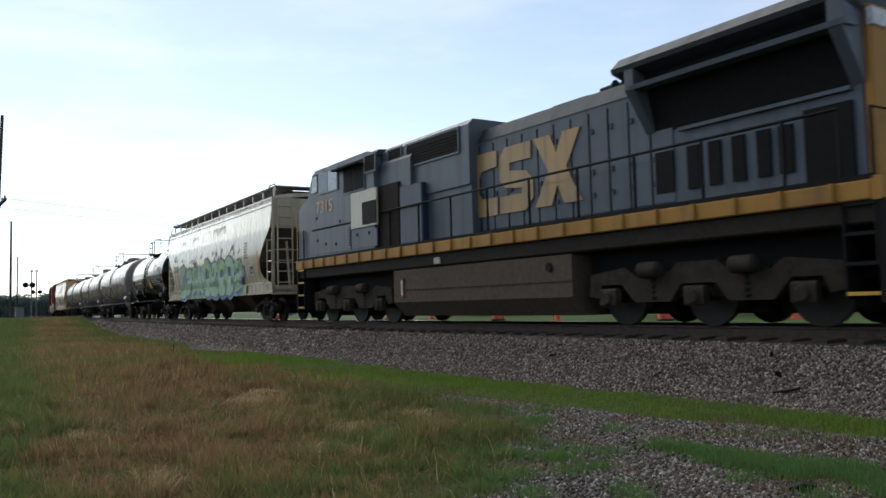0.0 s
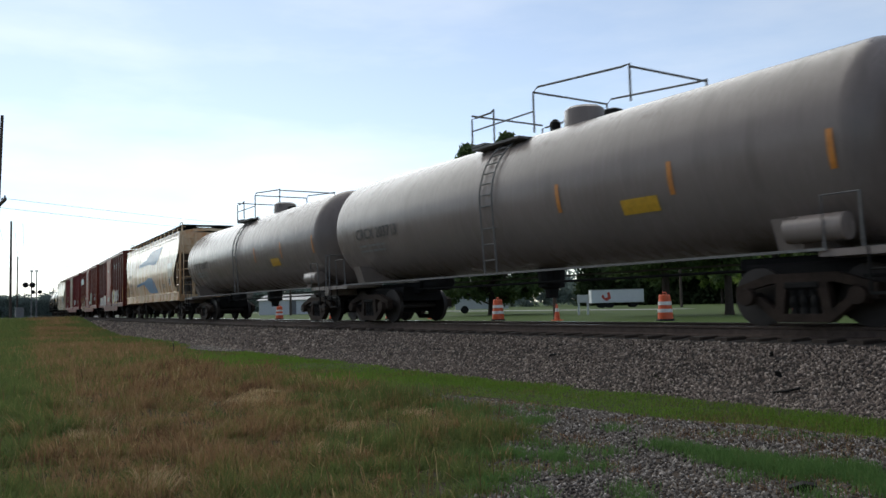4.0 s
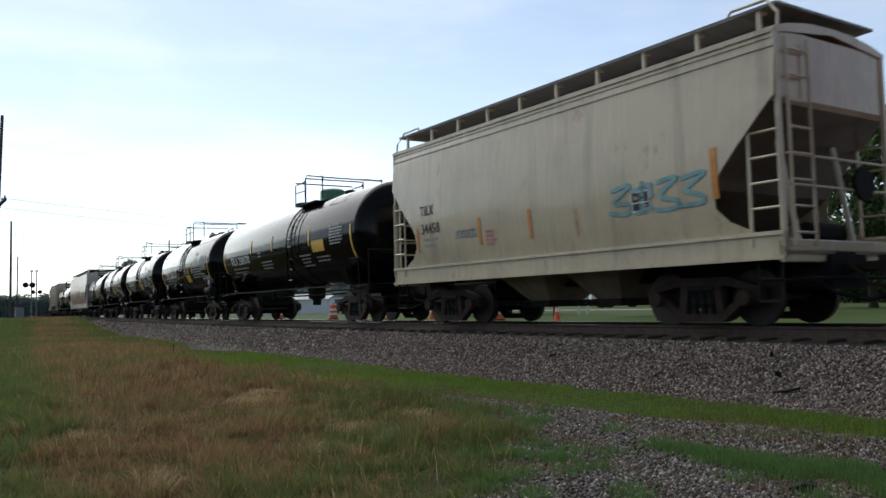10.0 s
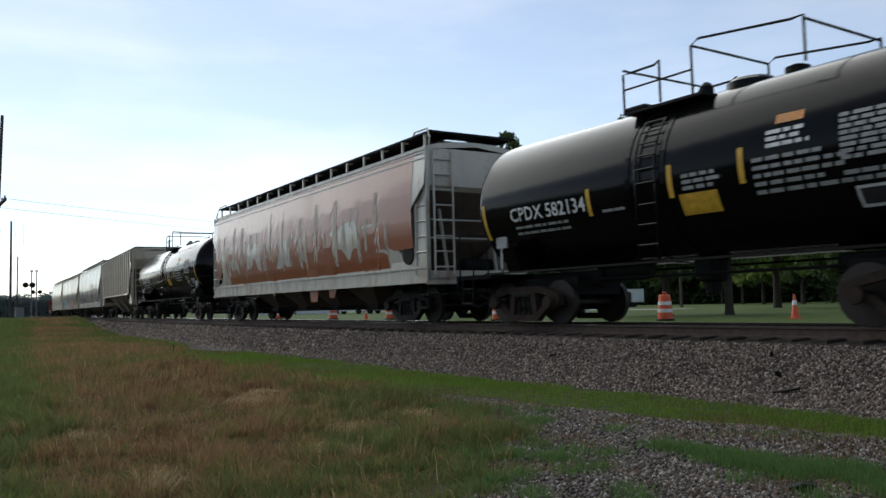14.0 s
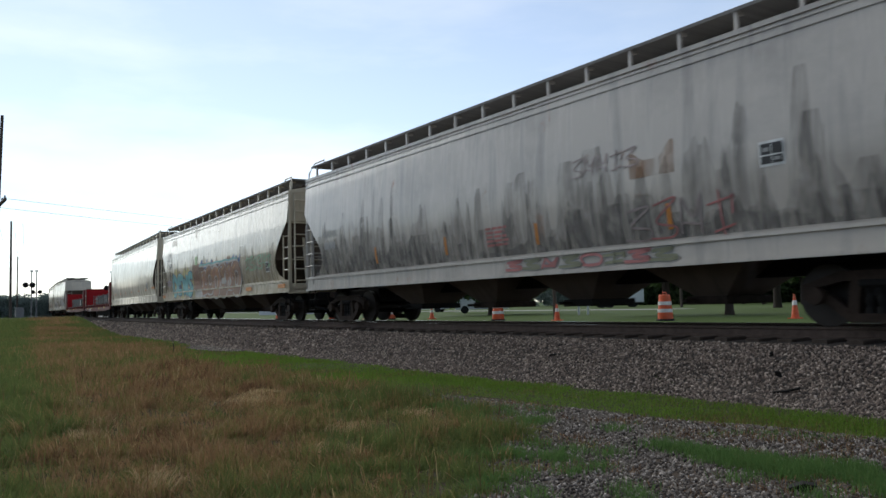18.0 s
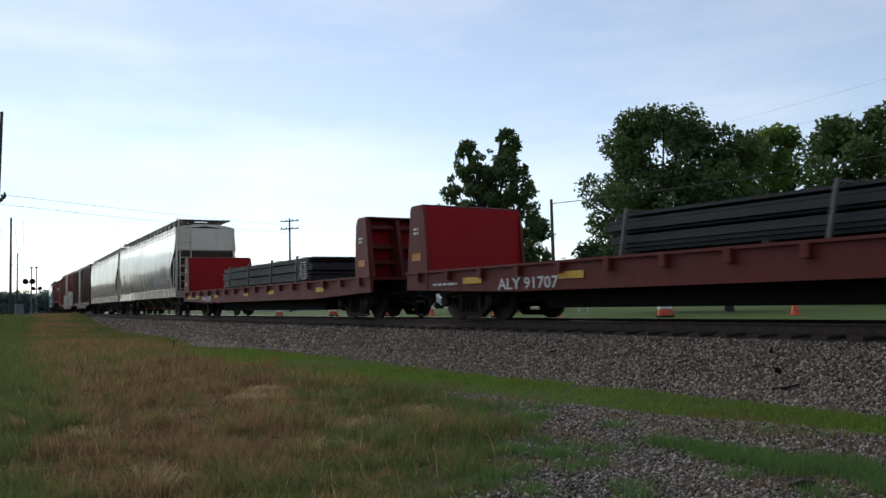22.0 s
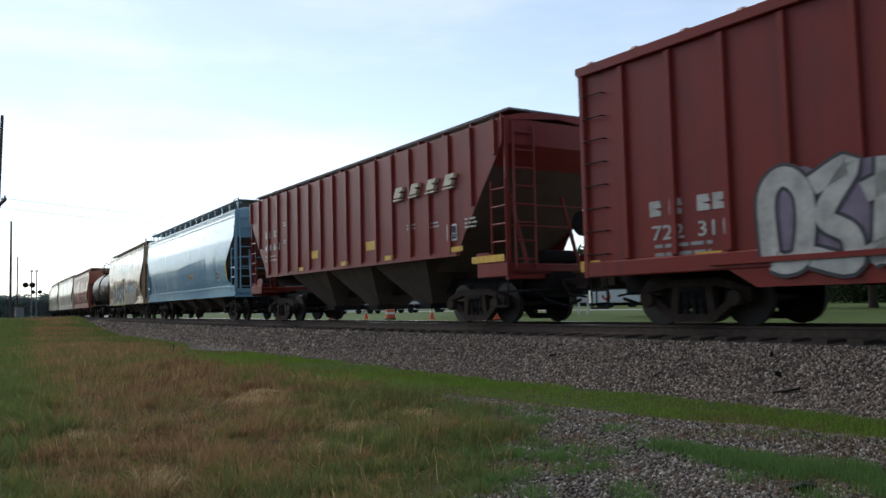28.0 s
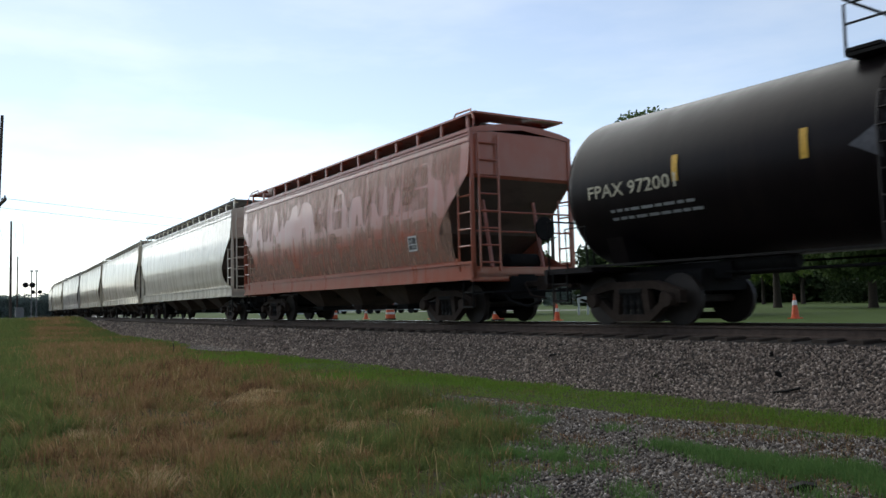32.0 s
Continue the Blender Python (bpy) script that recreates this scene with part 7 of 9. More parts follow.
part("faded_band", skin(lambda x: float(np.interp(x, (-3.0, 0.6, 1.72, 3.0, 4.4), (3.34, 3.52, 3.90, 3.93, 3.92))), lambda x: float(np.interp(x, (-3.0, 0.0, 2.6, 3.7, 4.2, 4.4), (3.26, 3.24, 3.22, 3.22, 3.55, 3.88))), -3.0, 4.4, yf, 30, 6), M["acf_mark"], c, "faded grey-blue swoosh")
lettering(c, "ACFX", -6.52, 2.75, 0.26, K, yf, "reporting_mark", 1.02)
lettering(c, "42613", -6.45, 2.25, 0.27, K, yf, "reporting_mark", 1.1)
data_box(c, 6.0, 2.2, yf)

# 31: old tank car
c, half, hl, yf = tank("faded brownish-black tank car", -556.6, -569.0, M["tank_dirty"], 1.45, 2.58, over=0.90, bands=(-0.3,), dome=M["tank_dirty"])
lettering(c, "FPAX 972001", -hl + 0.40, 2.34, 0.24, G["cream"], yf, "reporting_mark", 2.06)
stencil_bars(c, -hl + 0.9, 2.05, 2.2, 2, M["grey_st"], yf, 0.14, 0.05, 141)
stencil_bars(c, -0.2, 2.3, 1.5, 3, M["grey_st"], yf, 0.14, 0.07, 142)
patch(c, "bare_frame_mark", hl - 1.9, hl - 0.7, 2.75, 2.82, G["moss"], yf)
strips(c, (-3.75, -1.44, 1.64), 2.42, 2.86, yf)
patch(c, "placard", 2.43, 3.08, 2.24, 2.56, G["gold"], yf, "dull yellow placard")
part("faded_diamond", skin(lambda x: 2.5 + max(0.01, 0.40 * (1 - abs(x + 0.1) / 0.68)), lambda x: 2.5 - max(0.01, 0.38 * (1 - abs(x + 0.1) / 0.68)), -0.78, 0.58, yf, 12, 6), M["slate"], c, "greyed diamond placard")

# 32 on: hoppers at the tail of the view
c, half, hb, yf, xe = hopper("faded orange-red covered hopper", -572.1, -587.8, M["oran"], 4.42, chutes=3, cut=1.3, board=M["oran"])
data_box(c, 5.2, 2.0, yf)
for k in range(3):
    ragged(c, "peeled_streak", -7.2, 7.0, 1.46, (1.9, 2.4, 2.9)[k], M["peel_pale"], lambda z: yf(z) - 0.002 * k - 0.002, 551 + k, "pale streaks where the paint has worn", (0.4, 0.85, 1.2)[k], True, 0.07)
ragged(c, "peeled_streak", -7.4, 7.4, 3.3, 4.15, M["peel_pale"], yf, 556, "pale streaks where the paint has worn", 0.7, False, 0.09)
for k, (f, m_, H_) in enumerate(((-589.2, "nrlx", 4.5), (-610.2, "white_warm", 4.5), (-631.2, "pale", 4.45), (-652.2, "gry", 4.5), (-673.2, "pale", 4.5), (-694.2, "white_car", 4.5))):
    c, half, hb, yf, xe = hopper(("off-white", "chalk-white", "pale grey", "streaked grey", "pale grey", "cool white")[k] + " long covered hopper far down the train", f, f - 19.6, M[m_], H_, chutes=4)


# ---------------------------------------------------------------- ground and track bed
def ground_mat(name, cols, scale=1.0, rough=0.95, bumpy=0.4):
    m, nt, bs = nodes_of(name)
    a = noise_node(nt, 0.9 * scale, coord="Object", detail=8)
    b = noise_node(nt, 14 * scale, coord="Object", detail=6, rough=0.7)
    c1 = mixc(nt, ramp(nt, a, 0.35, 0.65), cols[0], cols[1])
    c2 = mixc(nt, mul(nt, ramp(nt, b, 0.40, 0.72), 0.7), c1, cols[2])
    nt.links.new(c2, bs.inputs["Base Color"])
    bs.inputs["Roughness"].default_value = rough
    bs.inputs["Specular IOR Level"].default_value = 0.12
    bump(nt, bs, b, bumpy, 0.05)
    return m


M["field"] = ground_mat("dry_field_soil", ((0.040, 0.029, 0.017), (0.034, 0.032, 0.015), (0.062, 0.044, 0.025)))
M["lawn"] = ground_mat("mown_lawn", ((0.050, 0.078, 0.018), (0.062, 0.090, 0.024), (0.040, 0.060, 0.016)), 0.6)
M["strip"] = ground_mat("green_verge_soil", ((0.045, 0.058, 0.018), (0.045, 0.050, 0.020), (0.06, 0.052, 0.030)), 2)
M["gravelbed"] = ground_mat("gravel_bed", ((0.060, 0.044, 0.033), (0.040, 0.030, 0.023), (0.085, 0.068, 0.055)), 3)
M["ballastbed"] = ground_mat("ballast_bed", ((0.045, 0.038, 0.034), (0.030, 0.026, 0.023), (0.075, 0.066, 0.060)), 3)
M["asphalt"] = ground_mat("worn_asphalt", ((0.20, 0.195, 0.19), (0.17, 0.165, 0.16), (0.24, 0.235, 0.225)), 1, 0.85, 0.1)
M["far_asphalt"] = ground_mat("pale_road", ((0.26, 0.255, 0.245), (0.23, 0.225, 0.215), (0.28, 0.27, 0.26)), 1, 0.85, 0.05)


def stone_mat(name, tones):
    m, nt, bs = nodes_of(name)
    g = nt.nodes.new("ShaderNodeNewGeometry")
    r = nt.nodes.new("ShaderNodeValToRGB")
    r.color_ramp.elements[0].color = (*tones[0], 1)
    r.color_ramp.elements[1].color = (*tones[-1], 1)
    for i, t_ in enumerate(tones[1:-1]):
        e = r.color_ramp.elements.new((i + 1) / (len(tones) - 1))
        e.color = (*t_, 1)
    nt.links.new(g.outputs["Random Per Island"], r.inputs["Fac"])
    n = noise_node(nt, 60, detail=3)
    c = mixc(nt, mul(nt, ramp(nt, n, 0.4, 0.7), 0.35), r.outputs["Color"], (0.05, 0.045, 0.04))
    nt.links.new(c, bs.inputs["Base Color"])
    bs.inputs["Roughness"].default_value = 0.9
    return m


M["stones"] = stone_mat("ballast_stones", ((0.031, 0.023, 0.018), (0.079, 0.058, 0.046), (0.138, 0.101, 0.080), (0.180, 0.137, 0.110), (0.396, 0.324, 0.270)))
M["pebbles"] = stone_mat("pale_gravel", ((0.026, 0.019, 0.016), (0.065, 0.050, 0.040), (0.104, 0.084, 0.070), (0.143, 0.122, 0.104), (0.355, 0.315, 0.281)))


def ext(s, arr, slope):
    return np.where(s < -900, arr[0] + (s + 900) * slope, np.where(s > 900, arr[-1] + (s - 900), np.interp(s, _S, arr)))


def ground_z(lat):
    return np.interp(lat, (-60, -24, -9, -4.2, -2.6, 2.2, 3.05, 4.0, 9), (0.5, 0.5, 0.5, 0.45, 0.40, 0.35, 0.0, 0.0, 0.0))


gs = np.concatenate([[-3000, -2000, -1400, -900, -700, -500, -350, -250, -190], np.arange(-150, -40, 5.0), np.arange(-40, 12, 1.0), [16, 24, 40, 70, 120, 250, 500, 900, 1600, 3000]])
gl = np.concatenate([[-3000, -1500, -700, -300, -150, -90, -60, -42, -38, -30, -24, -16, -11, -9, -6, -4.2, -3.2, -2.6, 2.2, 2.8, 3.05, 3.4, 4.0, 4.5, 5, 5.6, 6.2, 7, 8, 9, 10, 11, 12, 13, 15, 18, 25, 40, 80, 200, 600, 1500, 3000]])
_gx, _gy = ext(gs, _X, 1.0), np.where(gs < -900, _Y[0], np.where(gs > 900, _Y[-1], np.interp(gs, _S, _Y)))
gv, gf, gm = [], [], []
for i in range(len(gs)):
    for l in gl:
        wob = 0.0
        if 3.3 < l < 30:
            wob = 0.05 * noise.noise(Vector((gs[i] * 0.22, l * 0.35, 3.1)))
        gv.append((float(_gx[i]), float(_gy[i] - l), float(ground_z(l)) + wob))
nl = len(gl)
for i in range(len(gs) - 1):
    for j in range(nl - 1):
        gf.append((i * nl + j, i * nl + j + 1, (i + 1) * nl + j + 1, (i + 1) * nl + j))
        lm = (gl[j] + gl[j + 1]) / 2
        sm = (gs[i] + gs[i + 1]) / 2
        gm.append(1 if lm < -8 else 2 if lm < 5.0 else 3 if (sm > -8.5 and lm < 7.5) or (sm > -5.6 and lm < 9.6) else 0)
me = bpy.data.meshes.new("ground")
me.from_pydata(gv, [], gf)
for k in ("field", "lawn", "strip", "gravelbed"):
    me.materials.append(M[k])
me.polygons.foreach_set("material_index", gm)
me.update()
ground = tagged(new("ground", me), "flat field of dry grass, gravel and mown lawn beside the line", "ground", "", "structure")

# ballast shoulder
bs_ = np.concatenate([np.arange(-420, -60, 6.0), np.arange(-60, 30, 1.0), np.arange(30, 640, 10.0)])
bl = (-3.3, -2.9, -2.2, -1.75, -0.75, 0, 0.75, 1.32, 1.55, 1.9, 2.3, 2.7, 3.1, 3.3)
bz = (0.38, 0.46, 0.56, 0.62, 0.66, 0.68, 0.70, 0.685, 0.62, 0.50, 0.32, 0.15, 0.01, -0.06)
bb = MB()
bb.grid(lambda s, k: (*[float(v) for v in track(s, bl[k])[:2]], bz[k] + 0.02 * noise.noise(Vector((s * 1.3, bl[k] * 2.0, 0)))), list(bs_), list(range(len(bl))))
ballast = solo("ballast_bed", bb, M["ballastbed"], "grey-brown crushed stone ballast shoulder", "ballast", "", "structure", 60)


def scatter_stones(name, n, place, size, mat, label, seed):
    """Many small angular stones in one mesh."""
    rng = np.random.default_rng(seed)
    px, py, pz = place(rng, n)
    n = len(px)
    base = np.array([(1, 0, 0), (-1, 0, 0), (0, 1, 0), (0, -1, 0), (0, 0, 1), (0, 0, -1)], float)
    tri = np.array([(4, 0, 2), (4, 2, 1), (4, 1, 3), (4, 3, 0), (5, 2, 0), (5, 1, 2), (5, 3, 1), (5, 0, 3)])
    sc = size * rng.uniform(0.55, 1.25, (n, 1, 1)) * rng.uniform(0.6, 1.2, (n, 1, 3))
    v = base[None] * sc * rng.uniform(0.75, 1.2, (n, 6, 3))
    a, b = rng.uniform(0, 6.28, n), rng.uniform(-0.9, 0.9, n)
    ca, sa, cb_, sb = np.cos(a)[:, None], np.sin(a)[:, None], np.cos(b)[:, None], np.sin(b)[:, None]
    x, y, z = v[:, :, 0], v[:, :, 1], v[:, :, 2]
    y, z = y * cb_ - z * sb, y * sb + z * cb_
    x, y = x * ca - y * sa, x * sa + y * ca
    v = np.stack([x + px[:, None], y + py[:, None], z + pz[:, None]], -1).reshape(-1, 3)
    f = (tri[None] + 6 * np.arange(n)[:, None, None]).reshape(-1, 3)
    me = bpy.data.meshes.new(name)
    me.vertices.add(len(v))
    me.vertices.foreach_set("co", v.ravel())
    me.loops.add(f.size)
    me.loops.foreach_set("vertex_index", f.ravel().astype(np.int32))
    me.polygons.add(len(f))
    me.polygons.foreach_set("loop_start", np.arange(0, f.size, 3, dtype=np.int32))
    me.update()
    me.validate()
    me.materials.append(mat)
    return tagged(new(name, me), label, "stones", "", "stuff")


def on_ballast(rng, n):
    s = -4 - 50 * rng.random(n) ** 1.6 + 7 * rng.random(n)
    l = rng.uniform(1.4, 3.35, n)
    x, y, _ = track(s, l)
    return x, y, np.interp(l, bl, bz) + 0.005


def on_ballast_far(rng, n):
    s = -20 - 60 * rng.random(n)
    l = rng.uniform(1.4, 3.2, n)
    x, y, _ = track(s, l)
    return x, y, np.interp(l, bl, bz) + 0.01


scatter_stones("ballast_stones", 88000, on_ballast, 0.027, M["stones"], "loose angular ballast stones on the shoulder", 1)
scatter_stones("ballast_stones", 9000, on_ballast_far, 0.06, M["stones"], "loose angular ballast stones on the shoulder", 2)


# where the field ends and the gravel begins, by x
def field_edge(x):
    return np.interp(x, (-80, -34, -20, -12, -9.6, -6.9, -5.6, -4.7, -4.2, -3.0), (9.6, 9.2, 6.6, 6.6, 6.7, 5.9, 4.6, 3.6, 2.2, 0.5))


def strip_low(x):
    return np.interp(x, (-40, -30, -22.5, -15.8, -13.8, -12.5, -9.8, -7.7, -6.2, -5.2, -3.0), (8.8, 8.0, 6.5, 5.7, 6.0, 6.5, 6.9, 7.15, 7.2, 7.5, 7.75))


def on_gravel(rng, n):
    x = rng.uniform(-11, -1.6, n)
    y = rng.uniform(2.4, 7.9, n)
    keep = (y > field_edge(x) - 0.25) & (y < strip_low(x) + 0.12)
    x, y = x[keep], y[keep]
    return x, y, 0.012 + 0 * x


scatter_stones("gravel", 66000, on_gravel, 0.019, M["pebbles"], "pale loose gravel of an old lane", 3)


def on_lane(rng, n):
    x = rng.uniform(-3, 14, n)
    y = rng.uniform(-2.0, 7.8, n)
    keep = ((x > -1.6) | (y < 2.4)) & (y > np.interp(x, (-3, 0, 3, 14), (1.4, 0.2, -1.0, -2.0)))
    return x[keep], y[keep], 0.012 + 0 * x[keep]


scatter_stones("gravel", 26000, on_lane, 0.024, M["pebbles"], "pale loose gravel of an old lane", 5)


def on_far_gravel(rng, n):
    a, q = rng.uniform(0, 6.28, n), np.sqrt(rng.random(n))
    x = -28.0 + 3.0 * q * np.cos(a)
    y = 9.45 + 0.62 * q * np.sin(a) - 0.05 * (x + 28.0)
    return x, y, 0.035 + 0 * x


scatter_stones("gravel", 9000, on_far_gravel, 0.032, M["pebbles"], "pale loose gravel at the foot of the ballast", 4)


# ---------------------------------------------------------------- grass
def blade_mat(name, tones, rough=0.7, thin=0.45):
    m, nt, bs = nodes_of(name)
    g = nt.nodes.new("ShaderNodeNewGeometry")
    r = nt.nodes.new("ShaderNodeValToRGB")
    r.color_ramp.elements[0].color = (*tones[0], 1)
    r.color_ramp.elements[1].color = (*tones[-1], 1)
    for i, t_ in enumerate(tones[1:-1]):
        e = r.color_ramp.elements.new((i + 1) / (len(tones) - 1))
        e.color = (*t_, 1)
    nt.links.new(g.outputs["Random Per Island"], r.inputs["Fac"])
    nt.links.new(r.outputs["Color"], bs.inputs["Base Color"])
    bs.inputs["Roughness"].default_value = rough
    bs.inputs["Specular IOR Level"].default_value = 0.06
    tr = nt.nodes.new("ShaderNodeBsdfTranslucent")
    nt.links.new(r.outputs["Color"], tr.inputs["Color"])
    ms = nt.nodes.new("ShaderNodeMixShader")
    ms.inputs[0].default_value = thin
    nt.links.new(bs.outputs[0], ms.inputs[1])
    nt.links.new(tr.outputs[0], ms.inputs[2])
    nt.links.new(ms.outputs[0], nt.nodes["Material Output"].inputs["Surface"])
    return m


M["straw"] = blade_mat("dry_straw_blades", ((0.235, 0.172, 0.077), (0.327, 0.239, 0.112), (0.176, 0.141, 0.054), (0.448, 0.336, 0.174)))
M["blade"] = blade_mat("green_blades", ((0.083, 0.117, 0.035), (0.124, 0.166, 0.050), (0.107, 0.134, 0.044), (0.199, 0.213, 0.075)))
M["verge"] = blade_mat("verge_blades", ((0.106, 0.185, 0.025), (0.143, 0.228, 0.036), (0.122, 0.201, 0.032), (0.175, 0.249, 0.049)))
M["olive"] = blade_mat("olive_blades", ((0.123, 0.118, 0.039), (0.182, 0.164, 0.058), (0.099, 0.112, 0.030), (0.283, 0.235, 0.095)))
M["rusty"] = blade_mat("russet_seed_grass", ((0.223, 0.132, 0.067), (0.293, 0.176, 0.092), (0.186, 0.119, 0.057), (0.398, 0.259, 0.140)))
M["umber"] = blade_mat("dark_withered_grass", ((0.106, 0.059, 0.034), (0.150, 0.083, 0.045), (0.087, 0.052, 0.030), (0.205, 0.122, 0.068)))
M["pale_straw"] = blade_mat("pale_bent_straw", ((0.36, 0.25, 0.125), (0.44, 0.33, 0.18), (0.30, 0.20, 0.095), (0.50, 0.39, 0.23)))
M["weed"] = blade_mat("blue_green_weeds", ((0.070, 0.140, 0.040), (0.105, 0.185, 0.055), (0.090, 0.160, 0.048), (0.15, 0.23, 0.075)))


def blades(name, x, y, h, w, mat, label, seed, z0=0.0, bend=0.5, lean=None, loose=0.55, least=0.1):
    """Tapered, bent blades at the given places, in one mesh."""
    rng = np.random.default_rng(seed)
    n = len(x)
    a = rng.uniform(0, 6.28, n)
    dirx, diry = np.cos(a), np.sin(a)
    b = rng.uniform(0, 6.28, n) if lean is None else lean + rng.normal(0, loose, n)
    k = rng.uniform(least, 1.0, n) * bend * h
    bx, by = np.cos(b) * k, np.sin(b) * k
    hz = h * rng.uniform(0.6, 1.1, n)
    v = np.zeros((n, 5, 3))
    for i, s in ((0, -1), (1, 1)):
        v[:, i] = np.stack([x + dirx * w * s, y + diry * w * s, np.full(n, z0) - 0.02], -1)
    lie = 1 - 0.42 * np.minimum(1.42, k / h) ** 2
    for i, s in ((2, -0.7), (3, 0.7)):
        v[:, i] = np.stack([x + dirx * w * s + bx * 0.38, y + diry * w * s + by * 0.38, z0 + hz * 0.62 * (0.4 + 0.6 * lie)], -1)
    v[:, 4] = np.stack([x + bx, y + by, z0 + hz * lie], -1)
    quad = (np.array([0, 1, 3, 2])[None] + 5 * np.arange(n)[:, None])
    tri = (np.array([2, 3, 4])[None] + 5 * np.arange(n)[:, None])
    loops = np.concatenate([quad, tri], 1).ravel().astype(np.int32)
    starts = np.stack([7 * np.arange(n), 7 * np.arange(n) + 4], 1).ravel().astype(np.int32)
    me = bpy.data.meshes.new(name)
    me.vertices.add(5 * n)
    me.vertices.foreach_set("co", v.ravel())
    me.loops.add(len(loops))
    me.loops.foreach_set("vertex_index", loops)
    me.polygons.add(2 * n)
    me.polygons.foreach_set("loop_start", starts)
    me.update()
    me.validate()
    me.materials.append(mat)
    return tagged(new(name, me), label, "grass", "", "stuff")


def clump_noise(x, y, f, seed):
    return np.array([noise.noise(Vector((a * f, b * f, seed))) for a, b in zip(x, y)])


def field_points(rng, n, far):
    """Places in the dry field, denser near the camera."""
    r = 4.2 + (17 if not far else 60) * rng.random(n) ** (1.25 if not far else 1.0) + (10 if far else 0)
    az = np.radians(rng.uniform(24, 90, n))
    x, y = -np.sin(az) * r, np.cos(az) * r
    keep = (y < field_edge(x) + rng.normal(0, 0.15, n) + 0.5 * clump_noise(x, y, 1.1, 6.1)) & (y > -2)
    return x[keep], y[keep]


def zone(x, y):
    """How russet the field is: green along the far edge and towards the gravel, russet between."""
    az = np.degrees(np.arctan2(-x, y))
    far = np.interp(np.hypot(x, y), (5, 9, 14, 22), (0.0, 0.04, 0.16, 0.30))
    b = np.interp(az, (30, 50, 57, 64, 70, 79.5, 81.6, 84, 90), (-0.44, -0.40, -0.28, -0.06, 0.14, 0.16, -0.20, -0.6, -0.7))
    return b - 0.10 + far * np.interp(az, (60, 66, 80, 82), (0.2, 1, 1, 0))


rng = np.random.default_rng(11)
# tufts: each leans one way, and has one height and one colour
tx, ty = field_points(rng, 10500, False)
lump = clump_noise(tx, ty, 0.85, 4.2) + 0.6 * clump_noise(tx, ty, 2.1, 9.3)
keep = rng.random(len(tx)) < np.clip(0.82 + 0.75 * lump, 0.12, 1)
tx, ty, lump = tx[keep], ty[keep], lump[keep]
nt_ = len(tx)
cn = 0.32 * clump_noise(tx, ty, 0.55, 1.7) + 0.62 * clump_noise(tx, ty, 1.9, 7.7) + zone(tx, ty) + rng.normal(0, 0.20, nt_)
rr_ = np.hypot(tx, ty)
high = np.interp(rr_, (4, 8, 20), (0.13, 0.17, 0.22)) * np.clip(1 + 0.95 * lump, 0.40, 2.0) * rng.uniform(0.6, 1.35, nt_)
way = rng.uniform(0, 6.28, nt_)
flop = np.clip(rng.gamma(3.0, 0.45, nt_), 0.5, 2.8)
CNT = 44
wide = np.interp(rr_, (4, 8, 20), (0.035, 0.055, 0.11))
px_ = np.repeat(tx, CNT) + rng.normal(0, 1, nt_ * CNT) * np.repeat(wide, CNT)
py_ = np.repeat(ty, CNT) + rng.normal(0, 1, nt_ * CNT) * np.repeat(wide, CNT)
hh_ = np.repeat(high, CNT) * rng.uniform(0.55, 1.15, nt_ * CNT)
ww_ = np.interp(np.hypot(px_, py_), (4, 10, 22), (0.0028, 0.0042, 0.008))
lean_ = np.repeat(way, CNT)
flop_ = np.repeat(flop, CNT)
pick = np.repeat(cn, CNT) + rng.normal(0, 0.11, nt_ * CNT)
for nm, lo, hi, mk, lb in (("grass", -9, -0.26, "blade", "green grass tufts in the field"), ("grass", -0.26, -0.02, "olive", "olive half-dry grass of the field"), ("dry_grass", -0.02, 0.08, "straw", "dry straw-coloured grass of the field"),
                           ("dry_grass", 0.08, 0.50, "rusty", "russet seeding grass of the field"), ("dry_grass", 0.50, 9, "umber", "dark brown withered grass of the field")):
    s_ = (pick > lo) & (pick <= hi) & (py_ < field_edge(px_) + 0.6)
    blades(nm, px_[s_], py_[s_], hh_[s_], ww_[s_], M[mk], lb, 120 + int(lo * 10), bend=flop_[s_], lean=lean_[s_], loose=0.9, least=0.3)
# loose mixed blades between the tufts
x, y = field_points(rng, 60000, False)
mixf = 0.6 * clump_noise(x, y, 1.5, 7.7) + zone(x, y) + rng.normal(0, 0.3, len(x))
for lo, hi, mk in ((-9, -0.2, "blade"), (-0.2, 0.15, "olive"), (0.15, 9, "rusty")):
    s_ = (mixf > lo) & (mixf <= hi)
    blades("grass", x[s_], y[s_], rng.uniform(0.06, 0.20, s_.sum()), np.interp(np.hypot(x[s_], y[s_]), (4, 20), (0.003, 0.008)), M[mk], "short mixed grass between the tufts", 71, bend=1.8)
